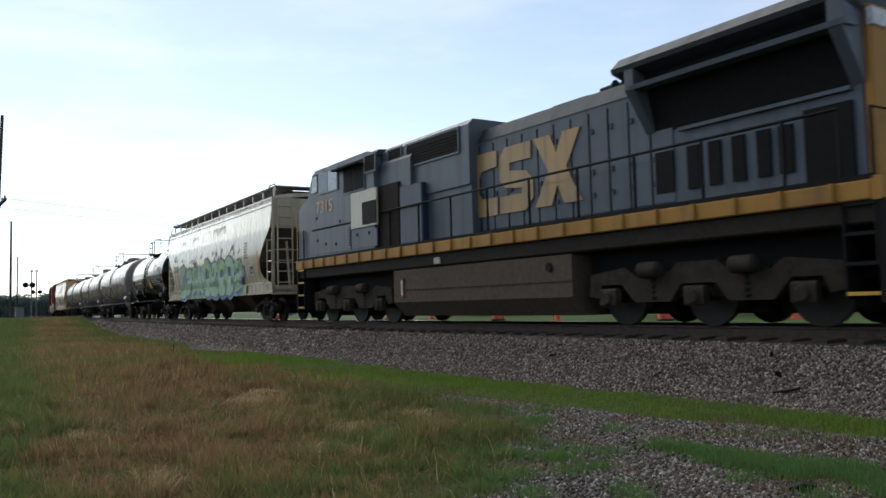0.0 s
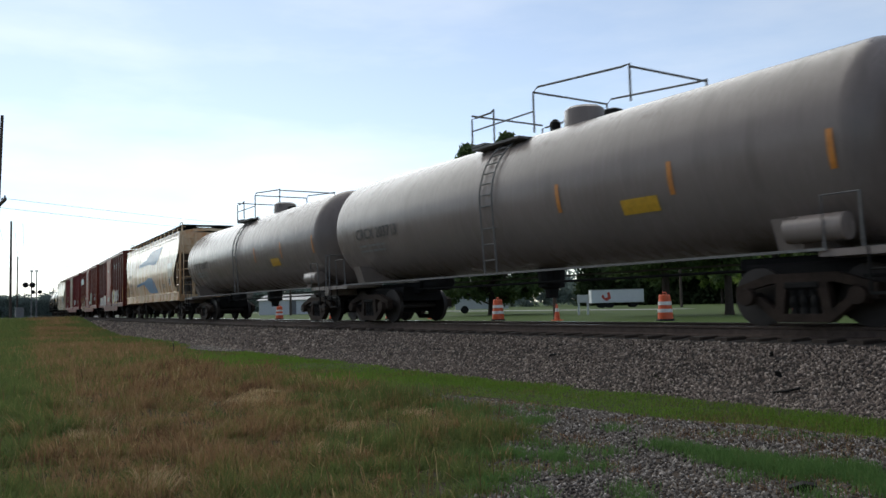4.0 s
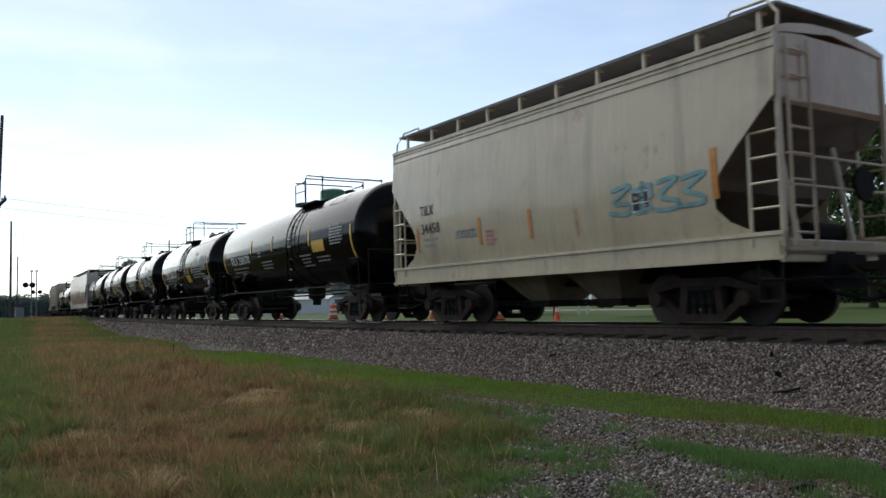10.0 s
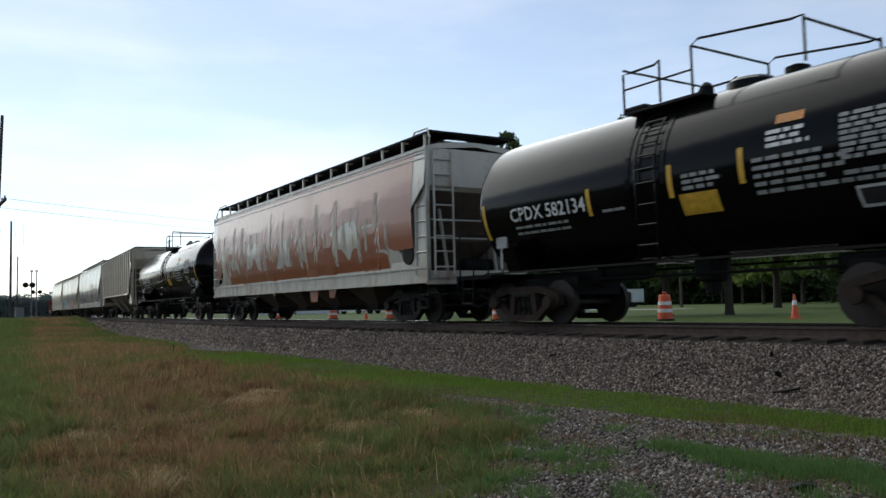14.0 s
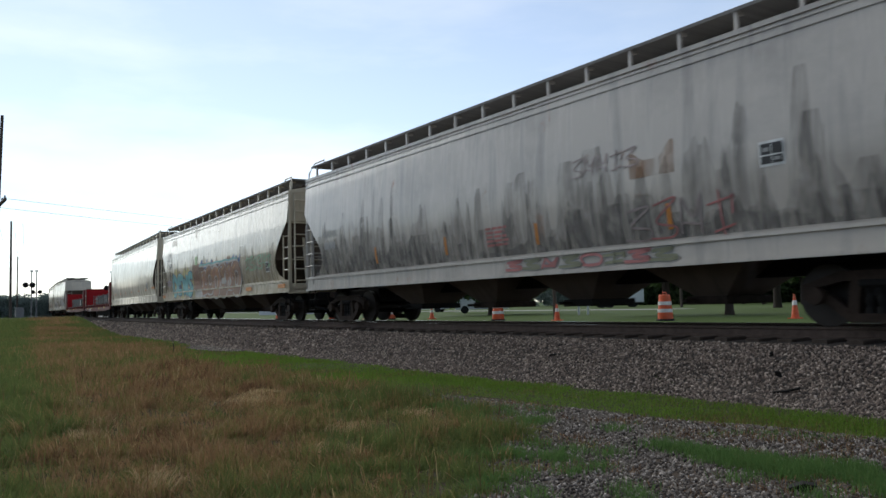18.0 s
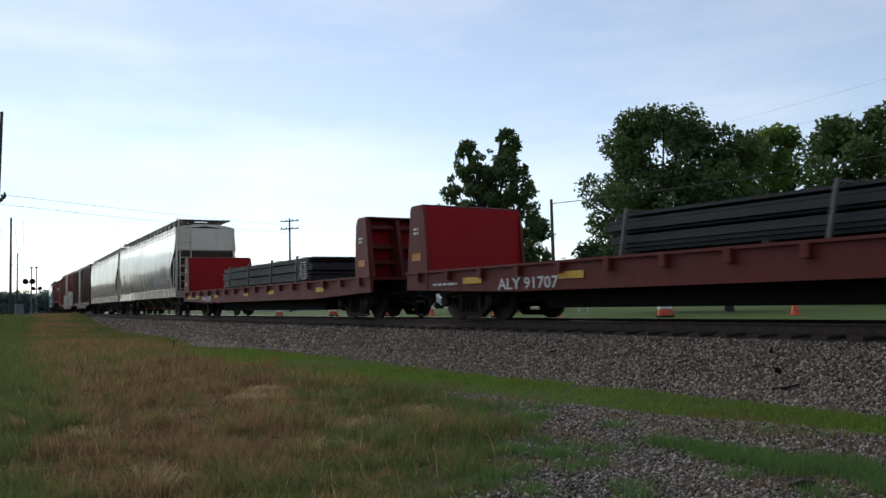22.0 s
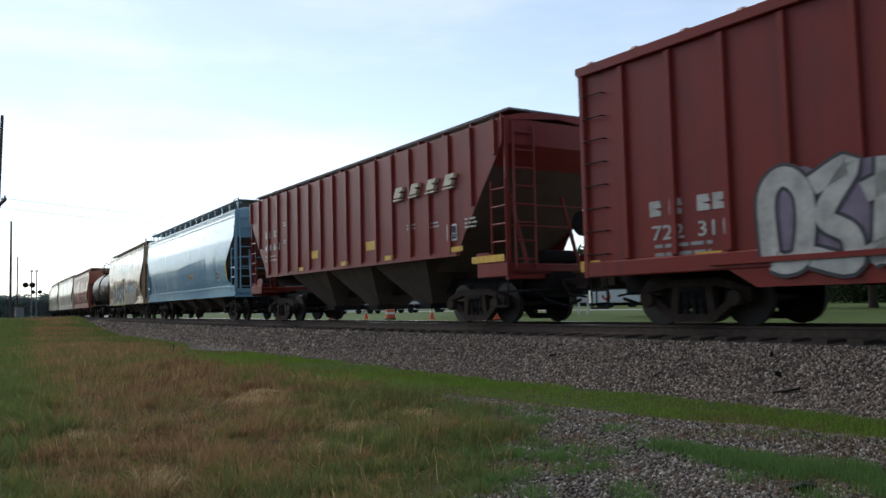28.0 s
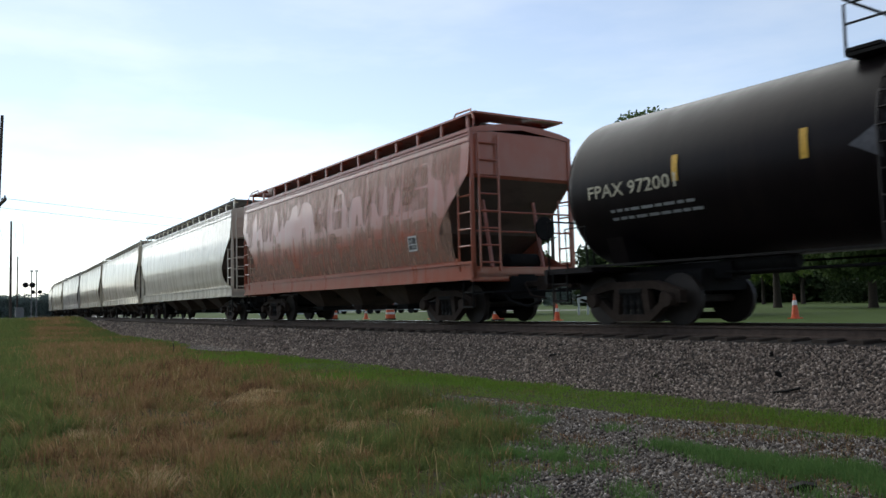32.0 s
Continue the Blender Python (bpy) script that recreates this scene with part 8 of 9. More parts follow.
# dark seed stalks standing over the rest, and pale bent straws
x, y = field_points(rng, 1500, False)
blades("seed_stalks", x, y, rng.uniform(0.28, 0.46, len(x)), np.interp(np.hypot(x, y), (4, 20), (0.0030, 0.006)), M["umber"], "dark upright seed stalks over the grass", 73, bend=0.5)
x, y = field_points(rng, 1300, False)
blades("dry_grass", x, y, rng.uniform(0.22, 0.42, len(x)), np.interp(np.hypot(x, y), (4, 20), (0.0026, 0.006)), M["pale_straw"], "single pale straws bent over the grass", 74, bend=1.9)
x, y = field_points(rng, 90000, True)
az = np.degrees(np.arctan2(-x, y))
cn = 0.5 * clump_noise(x, y, 0.14, 1.7) + 0.5 * clump_noise(x, y, 0.6, 2.2) + np.interp(az, (60, 72, 81, 82.8, 90), (0.08, 0.26, 0.22, -0.35, -0.6))
pick = cn + rng.normal(0, 0.25, len(x))
for lo, hi, mk in ((-9, -0.05, "blade"), (-0.05, 0.14, "olive"), (0.14, 0.3, "straw"), (0.3, 9, "rusty")):
    s_ = (pick > lo) & (pick <= hi)
    blades("grass", x[s_], y[s_], rng.uniform(0.18, 0.34, s_.sum()), np.full(s_.sum(), 0.010), M[mk], "tall grass farther down the field", 40 + int(hi * 10), bend=0.9)
# the bank that carries the road up to the crossing
def bank_z(u):
    return np.interp(u, (-80, -68, -63, -56, -48, -44), (1.08, 1.08, 0.92, 0.46, 0.10, -0.05))


solo("crossing_bank", MB().grid(lambda u, v: (u, float(np.interp(v, (0, 1), (-60, np.interp(u, (-80, -66, -44), (13.4, 12.5, 10.7))))), float(bank_z(u)) - 0.04), list(np.linspace(-80, -44, 19)), [i / 12 for i in range(13)]), M["strip"], "grassy bank below the level crossing", "ground", "", "structure", 60)
xf = rng.uniform(-67, -18, 84000)
yf_ = rng.uniform(1.6, 12.5, len(xf))
keep = yf_ < np.interp(xf, (-67, -45, -30, -24, -18), (12.3, 10.6, 9.4, 7.0, 6.2))
xf, yf_ = xf[keep], yf_[keep]
mx = clump_noise(xf, yf_, 0.35, 3.3) + rng.normal(0, 0.2, len(xf)) + np.interp(np.degrees(np.arctan2(-xf, yf_)), (60, 74, 79, 81.8, 83), (0.1, 0.5, 0.55, 0.45, -0.4)) - np.interp(np.interp(xf, (-67, -45, -30), (12.3, 10.6, 9.6)) - yf_, (0, 1.2, 2.0), (0.6, 0.3, 0))
for s_, mk in ((mx < 0.1, "blade"), ((mx >= 0.1) & (mx < 0.4), "olive"), (mx >= 0.4, "rusty")):
    blades("grass", xf[s_], yf_[s_], rng.uniform(0.10, 0.24, s_.sum()), np.interp(xf[s_], (-40, -20), (0.016, 0.009)), M[mk], "green grass on the bank before the crossing", 72, np.maximum(0, bank_z(xf[s_])), 0.8)

# the same field and lane around and behind the camera
xo = rng.uniform(-16, 12, 60000)
yo = rng.uniform(-12, 7.2, len(xo))
azo = np.degrees(np.arctan2(-xo, yo))
keep = ((azo < 24) | (azo > 90) | (np.hypot(xo, yo) < 4.2)) & (np.hypot(xo, yo) > 1.0) & (yo < np.interp(xo, (-16, -4, 0, 3, 12), (6, 2.0, 0.2, -1.0, -2.0)) + rng.normal(0, 0.3, len(xo)))
xo, yo = xo[keep], yo[keep]
po = 0.6 * clump_noise(xo, yo, 0.4, 1.7) + rng.normal(0, 0.3, len(xo))
for lo, hi, mk in ((-9, -0.1, "blade"), (-0.1, 0.15, "olive"), (0.15, 9, "rusty")):
    s_ = (po > lo) & (po <= hi)
    blades("grass", xo[s_], yo[s_], rng.uniform(0.08, 0.20, s_.sum()), np.full(s_.sum(), 0.004), M[mk], "dry grass of the field by the lane", 81, bend=1.15)

# pale lodged straw in swaths, each combed one way
for k_, (sx, sy, ex, ey, n_, turn_) in enumerate(((-12.1, 4.75, 0.14, 0.10, 300, 0.9), (-11.2, 4.25, 0.22, 0.12, 320, 0.9), (-10.3, 2.0, 0.3, 0.12, 160, 2.6), (-9.2, 1.75, 0.2, 0.10, 140, 2.9), (-6.9, 3.3, 0.15, 0.10, 110, 0.4), (-7.9, 4.1, 0.2, 0.12, 110, 1.2), (-6.4, 1.7, 0.2, 0.10, 110, 2.4), (-14.6, 4.3, 0.4, 0.2, 160, 0.7), (-8.4, 5.3, 0.2, 0.12, 90, 0.2))):
    blades("dry_grass", rng.normal(sx, ex, n_), rng.normal(sy, ey, n_), rng.uniform(0.16, 0.32, n_), np.full(n_, 0.0034), M["pale_straw"], "pale lodged straw in the field", 61 + k_, 0.04, 2.2, np.full(n_, turn_), 0.35, 0.55)

# green verge along the foot of the ballast
xv = -3 - 34 * rng.random(190000) ** 1.5
yv = rng.uniform(5.3, 9.9, len(xv))
toe = np.interp(xv, (-40, -27, -18, -12.8, -9, -3), (9.9, 9.75, 9.42, 9.0, 9.1, 8.95)) + 0.12 * np.sin(xv * 2.3)
edge = 0.22 * clump_noise(xv, yv, 1.4, 5.5) + 0.10 * np.sin(3 * xv)
low = np.minimum(yv - strip_low(xv), toe - yv) + edge
keep = (low > rng.exponential(0.16, len(xv))) & (clump_noise(xv, yv, 3.1, 8.8) + rng.normal(0, 0.3, len(xv)) > -0.45)
keep &= ((xv + 28.0) / 3.3) ** 2 + ((yv - 9.45 + 0.05 * (xv + 28.0)) / 0.72) ** 2 > rng.uniform(0.75, 1.15, len(xv))
xv, yv = xv[keep], yv[keep]
dv = np.hypot(xv, yv)
mixv = clump_noise(xv, yv, 1.1, 9.4) + rng.normal(0, 0.3, len(xv)) + np.interp(xv, (-26, -16, -9), (0.15, 0, -0.1))
for s_, mk in ((mixv < 0.42, "verge"), (mixv >= 0.42, "olive")):
    blades("verge_grass", xv[s_], yv[s_], np.interp(dv[s_], (8, 30), (0.06, 0.10)) * rng.uniform(0.5, 1.2, s_.sum()), np.interp(dv[s_], (8, 30), (0.004, 0.010)), M[mk], "short green grass along the ballast", 62, bend=1.2)
xv = rng.uniform(-80, -34, 16000)
yv = rng.uniform(8.0, 11.0, len(xv))
blades("verge_grass", xv, yv, np.full(len(xv), 0.12), np.full(len(xv), 0.02), M["verge"], "short green grass along the ballast", 63)

# tufts that grow through the gravel
tx = np.concatenate([rng.normal(-3.6, 0.55, 26), rng.normal(-2.9, 0.4, 16), rng.normal(-5.3, 0.3, 10), rng.normal(-4.6, 0.5, 8), rng.uniform(-9, -5.4, 14)])
ty = np.concatenate([rng.normal(5.75, 0.17, 26), rng.normal(5.9, 0.15, 16), rng.normal(4.9, 0.25, 10), rng.normal(4.1, 0.3, 8), rng.uniform(5.7, 6.8, 14)])
tx = np.concatenate([tx, [-4.05, -4.75, -3.1], np.linspace(-5.1, -2.5, 34)])
ty = np.concatenate([ty, [4.35, 4.75, 5.15], np.linspace(5.74, 6.0, 34) + rng.normal(0, 0.17, 34)])
px = np.repeat(tx, 130) + rng.normal(0, 0.085, len(tx) * 130)
py = np.repeat(ty, 130) + rng.normal(0, 0.085, len(tx) * 130)
blades("grass", px, py, np.full(len(px), 0.12), np.full(len(px), 0.003), M["weed"], "green tufts growing through the gravel", 64, bend=0.8)

# thin dead growth and moss over the gravel
gx_ = rng.uniform(-9.5, -1.8, 42000)
gy_ = rng.uniform(3.2, 7.6, len(gx_))
cl_ = clump_noise(gx_, gy_, 1.3, 21.3) + 0.6 * clump_noise(gx_, gy_, 3.6, 5.9) + rng.normal(0, 0.16, len(gx_))
keep = (gy_ > field_edge(gx_) - 0.2) & (gy_ < strip_low(gx_) + 0.1) & (cl_ > 0.22)
gx_, gy_, cl_ = gx_[keep], gy_[keep], cl_[keep]
for s_, mk in ((cl_ < 0.40, "umber"), ((cl_ >= 0.40) & (cl_ < 0.55), "rusty"), (cl_ >= 0.55, "weed")):
    blades("dry_grass" if mk != "weed" else "grass", gx_[s_], gy_[s_], rng.uniform(0.03, 0.09, s_.sum()), np.full(s_.sum(), 0.0032), M[mk], "thin growth over the gravel", 91, 0.015, 1.8)

# ---------------------------------------------------------------- rails and ties
RAILP = [(-0.07, -0.18), (0.07, -0.18), (0.07, -0.165), (0.012, -0.14), (0.012, -0.045), (0.037, -0.035), (0.037, -0.003), (-0.037, -0.003), (-0.037, -0.035), (-0.012, -0.045), (-0.012, -0.14), (-0.07, -0.165)]
rs = np.concatenate([np.arange(-420, -60, 4.0), np.arange(-60, 20, 2.0), np.arange(20, 640, 8.0)])
for lat in (0.755, -0.755):
    b = MB()
    n = len(RAILP)
    vs = []
    for s in rs:
        for dy, dz in RAILP:
            xx, yy, _ = track(s, lat + dy)
            vs.append((float(xx), float(yy), RAIL_Z + dz))
    fs = [(i * n + j, i * n + (j + 1) % n, (i + 1) * n + (j + 1) % n, (i + 1) * n + j) for i in range(len(rs) - 1) for j in range(n)]
    b.add(vs, fs)
    r_ob = solo("rail", b, M["rail"], "brown steel rail with a bright worn head", "rail", "rails of the track", "structure")
    hd = MB().grid(lambda s, k: (*[float(q) for q in track(s, lat + k)[:2]], RAIL_Z), list(rs), [-0.030, 0.030])
    part("rail_head", hd, M["railtop"], r_ob, "polished rail head")
sleepers = tagged(new("cross_ties"), "weathered timber cross ties in the ballast", "track ties", "", "structure")
tie_me = MB().box(-0.115, 0.115, -1.30, 1.30, 0.56, 0.735, 0.012).mesh("tie", M["tie"])
pl_me = MB().box(-0.10, 0.10, -0.93, -0.58, 0.722, 0.742).box(-0.10, 0.10, 0.58, 0.93, 0.722, 0.742).mesh("tie_plate", M["rail"])
for i in range(150):
    s = 6.0 - i * 0.54
    xx, yy, a = track(s)
    rnd = random.Random(i)
    o = new("tie", tie_me)
    o.parent = sleepers
    o.matrix_basis = pose(float(xx), float(yy), rnd.uniform(-0.01, 0.008), 0, 0, math.degrees(float(a)) + rnd.uniform(-0.8, 0.8))
    p_ = new("tie_plate", pl_me)
    p_.parent = o

# scraps lying on the ballast
def scrap(x, y, z, pts, mat, label, turn):
    o = solo("scrap_strip", MB().prism([(a * 0.62, b_ * 0.5) for a, b_ in pts], -0.022, 0.022), mat, label, "debris", "scraps on the ballast")
    o.matrix_basis = pose(x, y, z, 14, 0, turn)


def ballast_at(px_s, lat):
    xx, yy, _ = track(px_s, lat)
    return float(xx), float(yy), float(np.interp(lat, bl, bz))


for s_, l_, pts, tn in ((-6.35, 2.35, [(-0.10, 0), (0.06, 0), (0.0, 0.14), (-0.08, 0.16)], 20), (-6.0, 2.75, [(-0.28, 0), (0.02, 0.05), (0.28, 0.14), (0.26, 0.19), (-0.02, 0.09), (-0.28, 0.04)], 10), (-11.0, 2.15, [(-0.2, 0), (0.22, 0.02), (0.2, 0.07), (-0.18, 0.05)], 30), (-14.9, 2.2, [(-0.15, 0), (0.15, 0.02), (0.12, 0.06), (-0.14, 0.05)], 5), (-11.2, 1.75, [(-0.2, 0), (0.2, 0.0), (0.2, 0.04), (-0.2, 0.03)], 15), (-6.8, 1.85, [(-0.03, 0), (0.03, 0), (0.05, 0.14), (0.01, 0.15)], 0)):
    scrap(*ballast_at(s_, l_), pts, M["iron"], "dark scrap of metal strip lying on the ballast", tn)
o = solo("scrap_strip", MB().prism([(-0.09, 0), (0.06, 0.01), (0.10, 0.06), (0.01, 0.07), (-0.08, 0.035)], -0.03, 0.03), M["iron"], "dark scrap lying in the gravel", "debris", "scraps on the ballast")
o.matrix_basis = pose(-3.30, 5.28, 0.01, 10, 0, 35)
o = solo("stake", MB().box(-0.02, 0.02, -0.015, 0.015, 0, 0.36, 0.006), M["tie"], "small dark survey stake in the grass", "stake")
o.matrix_basis = pose(-26.0, 7.6, -0.02, 2, 3, 0)

# ---------------------------------------------------------------- beyond the track
def strip_road(name, y0, y1, z, mat, label, x0=-400, x1=200):
    b = MB().grid(lambda s, l: (float(np.interp(s, _S, _X)), float(np.interp(s, _S, _Y)) + l, z), list(np.linspace(x0, x1, 60)), [y0 - GAP_Y, y1 - GAP_Y])
    return solo(name, b, mat, label, "road", "", "structure")


strip_road("road", 17.0, 22.6, 0.516, M["asphalt"], "grey asphalt road along the far side of the line")
strip_road("road", 48.5, 52.5, 0.520, M["far_asphalt"], "pale lane across the lawn", -400, -42)
# level crossing on the field's side
b = MB().grid(lambda u, y: (-71 + u, y, float(np.interp(y, (-80, -30, 4, 9, 14), (1.1, 1.1, 1.1, 1.1, 1.06)))), [-3.6, 3.6], [-80, -50, -30, -12, 0, 5, 9, 12.5])
solo("crossing_road", b, M["far_asphalt"], "pale road that climbs to the level crossing", "road", "", "structure")

M["barrel"] = plain("orange_plastic", (0.62, 0.10, 0.03), 0.5)
M["barrel_w"] = plain("white_band", (0.70, 0.68, 0.66), 0.5)
M["wood"] = plain("pole_wood", (0.085, 0.068, 0.055), 0.9)
M["metal"] = plain("painted_steel_grey", (0.17, 0.17, 0.18), 0.5, 0.3)
M["redlens"] = plain("dark_red_lens", (0.34, 0.035, 0.025), 0.3)
M["wire"] = plain("dark_wire", (0.05, 0.05, 0.055), 0.7)
M["vanw"] = plain("white_vehicle_paint", (0.62, 0.63, 0.64), 0.35, vary=0.08)
M["tyre"] = plain("tyre_rubber", (0.02, 0.02, 0.02), 0.9)
FARZ = 0.5


def barrel(x, y):
    o = thing("traffic_barrel", "orange and white traffic barrel at the road's edge", "traffic barrel", "traffic barrels")
    o.matrix_basis = pose(x, y, FARZ)
    part("rubber_base", lambda: MB().lathe([(0, 0.36), (0.08, 0.34)], (0, 0, 0), "z", 16), M["tyre"], o, key="bbase")
    part("drum", lambda: MB().lathe([(0.06, 0.30), (0.30, 0.29), (0.31, 0.275), (0.55, 0.265), (0.56, 0.25), (0.80, 0.245), (0.81, 0.235), (1.0, 0.225), (1.03, 0.19)], (0, 0, 0), "z", 18), M["barrel"], o, key="drum", smooth=30)
    for z, r in ((0.33, 0.278), (0.62, 0.256)):
        part("band", lambda: MB().lathe([(z, r + 0.006), (z + 0.14, r + 0.003)], (0, 0, 0), "z", 18), M["barrel_w"], o, "white reflective band", key=("band", z))
    part("handle", lambda: MB().tube([(-0.09, 0, 1.03), (-0.09, 0, 1.12), (0.09, 0, 1.12), (0.09, 0, 1.03)], 0.02), M["barrel"], o, key="bhandle")


def cone(x, y, h=0.72):
    o = thing("traffic_cone", "orange traffic cone with white collars", "traffic cone", "traffic cones")
    o.matrix_basis = pose(x, y, FARZ)
    part("base", lambda: MB().box(-0.19, 0.19, -0.19, 0.19, 0, 0.04), M["barrel"], o, key="cbase")
    part("cone_body", lambda: MB().lathe([(0.03, 0.15), (h, 0.03)], (0, 0, 0), "z", 14), M["barrel"], o, key=("cone", h))
    part("collar", lambda: MB().lathe([(h * 0.55, 0.096), (h * 0.75, 0.068)], (0, 0, 0), "z", 14), M["barrel_w"], o, key=("collar", h))


for x, y in ((-31.1, 24.8), (-21.3, 25.4), (-43.0, 25.8), (-50.3, 25.6), (-60.0, 25.8)):
    barrel(x, y)
for x, y, h in ((-27.1, 25.0, 0.75), (-17.5, 28.2, 0.92), (-40.2, 27.0, 0.72), (-47.5, 26.6, 0.72)):
    cone(x, y, h)


def utility_pole(x, y, z, h, arm=True, label="weathered wooden utility pole", arm_turn=0.0, r=0.14):
    o = thing("utility_pole", label, "utility pole", "utility poles")
    o.matrix_basis = pose(x, y, z, 0, 0, arm_turn)
    part("shaft", MB().lathe([(-0.3, r), (h, r * 0.65)], (0, 0, 0), "z", 10), M["wood"], o, smooth=40)
    if arm:
        for k, zz in enumerate((h - 0.4, h - 1.3)):
            part("cross_arm", MB().box(-1.2, 1.2, -0.06, 0.06, zz, zz + 0.12), M["wood"], o)
            for xx in (-1.1, -0.4, 0.4, 1.1):
                part("insulator", MB().lathe([(zz + 0.12, 0.04), (zz + 0.2, 0.06), (zz + 0.28, 0.03)], (xx, 0, 0), "z", 8), M["metal"], o)
    return o



P0 = utility_pole(-43.6, 4.27, 0, 11.0, False, "tall wooden utility pole leaning beside the field", 0, 0.11)
P0.matrix_basis = pose(-43.6, 4.27, 0, -1.65, 0, 0)
P1 = utility_pole(-93.1, 10.73, 0, 11.0, False, "wooden utility pole past the crossing", 85)
P2 = utility_pole(-148.9, 18.14, 0, 10.9, False, "wooden utility pole far down the road", 85)
utility_pole(-115.3, 33.1, FARZ, 10.9, False, "slim pole across the line")
utility_pole(-124.7, 37.1, FARZ, 10.9, True, "utility pole with two cross arms across the line", 35)
utility_pole(-87.0, 38.8, FARZ, 10.9, True, "utility pole with two cross arms across the line", 35)
utility_pole(-28.1, 25.8, FARZ, 5.5, False, "short wooden pole at the edge of the lawn", r=0.10)


def wire(pts, label="thin dark overhead power wire", r=0.018, droop=0.012):
    b = MB()
    for p, q in zip(pts, pts[1:]):
        p, q = Vector(p), Vector(q)
        sag = droop * (q - p).length
        b.tube([p.lerp(q, k / 10) - Vector((0, 0, sag * 4 * (k / 10) * (1 - k / 10))) for k in range(11)], r, 4)
    return solo("overhead_wire", b, M["wire"], label, "wire", "overhead wires")


for dy, z in ((-1.1, 10.75), (1.1, 10.75), (0.4, 9.85)):
    wire([(-93.1, 10.7 + dy, z), (-148.9, 18.1 + dy, z), (-230, 29 + dy, z)])
wire([(-150.45, 10.96, 8.88), (-148.9, 18.12, 9.07), (-115.3, 33.09, 8.18)], "thin overhead wire strung across the line", 0.022, 0.002)
wire([(-42.98, 4.75, 6.88), (-87.02, 38.76, 10.58)], "fine wire from the leaning pole across the line", 0.009, 0.002)
wire([(-43.6, 4.35, 6.53), (-87.02, 38.75, 9.66)], "fine wire from the leaning pole across the line", 0.009, 0.002)
bracket = part("bracket_arm", MB().box(-0.1, 1.0, -0.05, 0.05, -0.06, 0.06), M["wood"], P0)
bracket.matrix_basis = pose(0.0, 0.0, 6.58, 0, -14, 12)
for x_ in (0.60, 0.92):
    part("insulator", MB().lathe([(0.06, 0.04), (0.14, 0.06), (0.22, 0.03)], (x_, 0, 0), "z", 8), M["metal"], bracket)
wire([(-28.1, 25.8, 5.8), (-10.0, 31.0, 6.6)], "thin service wire between two short poles")
utility_pole(-50.0, 62.0, FARZ, 16.2, False, "tall pole behind the oaks")
utility_pole(10.0, 52.0, FARZ, 17.2, False, "tall pole past the oaks")
utility_pole(-10.0, 31.0, FARZ, 6.2, False, "short service pole on the lawn")
wire([(-50, 62, 16.6), (10, 52, 17.6)], "high thin wire over the trees", 0.006)
wire([(-50, 62, 15.0), (10, 52, 15.8)], "high thin wire over the trees", 0.006)


def crossing_signal(x, y, turn, lights=True, h=3.9, off=(-0.42, 0.42), zl=2.55, rt=0.22):
    o = thing("crossing_signal", "grey level-crossing signal with paired red lights", "railway signal", "crossing signals")
    o.matrix_basis = pose(x, y, 1.0, 0, 0, turn)
    part("mast", MB().lathe([(0, 0.16), (0.2, 0.14), (0.22, 0.05), (h, 0.038)], (0, 0, 0), "z", 10), M["metal"], o)
    if lights:
        part("light_bar", MB().box(off[0] - 0.1, max(off[1], 0) + 0.1, -0.03, 0.03, zl - 0.10, zl - 0.04), M["under"], o)
        for xx in off:
            t_ = part("target", MB().lathe([(-0.10, rt), (-0.08, rt)], (xx, 0, zl), "y", 18), M["under"], o, "black round target")
            part("lens", MB().lathe([(-0.14, 0.05), (-0.12, 0.12), (-0.10, 0.12)], (xx, 0, zl), "y", 14), M["redlens"], t_)
            part("hood", MB().lathe([(-0.30, 0.15), (-0.10, 0.14)], (xx, 0, zl), "y", 14), M["under"], t_)
    part("base_box", MB().box(-0.18, 0.18, -0.15, 0.15, -0.1, 0.15, 0.02), M["iron"], o)
    part("bell", MB().lathe([(h, 0.05), (h + 0.02, 0.14), (h + 0.12, 0.08)], (0, 0, 0), "z", 12), M["metal"], o)


crossing_signal(-67.2, 9.14, 85, True, 3.55, (-0.41, 0.05), 2.57, 0.21)
crossing_signal(-66.8, 9.42, 85, True, 3.55, (-0.24, 0.22), 2.03, 0.12)
crossing_signal(-75.5, 16.6, 95, True, 3.9)
ob = thing("signal_cabinet", "small grey steel cabinet by the level crossing", "cabinet")
ob.matrix_basis = pose(-78.0, 9.7, 1.0)
part("cabinet_body", MB().box(-0.35, 0.35, -0.3, 0.3, 0, 1.0, 0.03), M["metal"], ob)
part("cabinet_door", MB().box(-0.28, 0.28, -0.33, -0.3, 0.1, 0.9), M["metal"], ob)

# ---------------------------------------------------------------- trees
M["bark"] = plain("tree_bark", (0.050, 0.040, 0.032), 0.95)
M["leaf"] = blade_mat("tree_leaves", ((0.048, 0.077, 0.031), (0.074, 0.110, 0.042), (0.096, 0.138, 0.050), (0.134, 0.175, 0.070)), 0.6, 0.3)
# Dark copy of the leaf tones, with the canopy's shade in the colour.
M["leaf_dark"] = blade_mat("shade_dark_leaves", ((0.022, 0.034, 0.016), (0.032, 0.048, 0.020), (0.042, 0.060, 0.026), (0.055, 0.074, 0.032)), 0.7, 0.15)
M["leaf2"] = blade_mat("lighter_tree_leaves", ((0.072, 0.120, 0.026), (0.106, 0.162, 0.036), (0.138, 0.198, 0.048), (0.180, 0.234, 0.066)), 0.6)
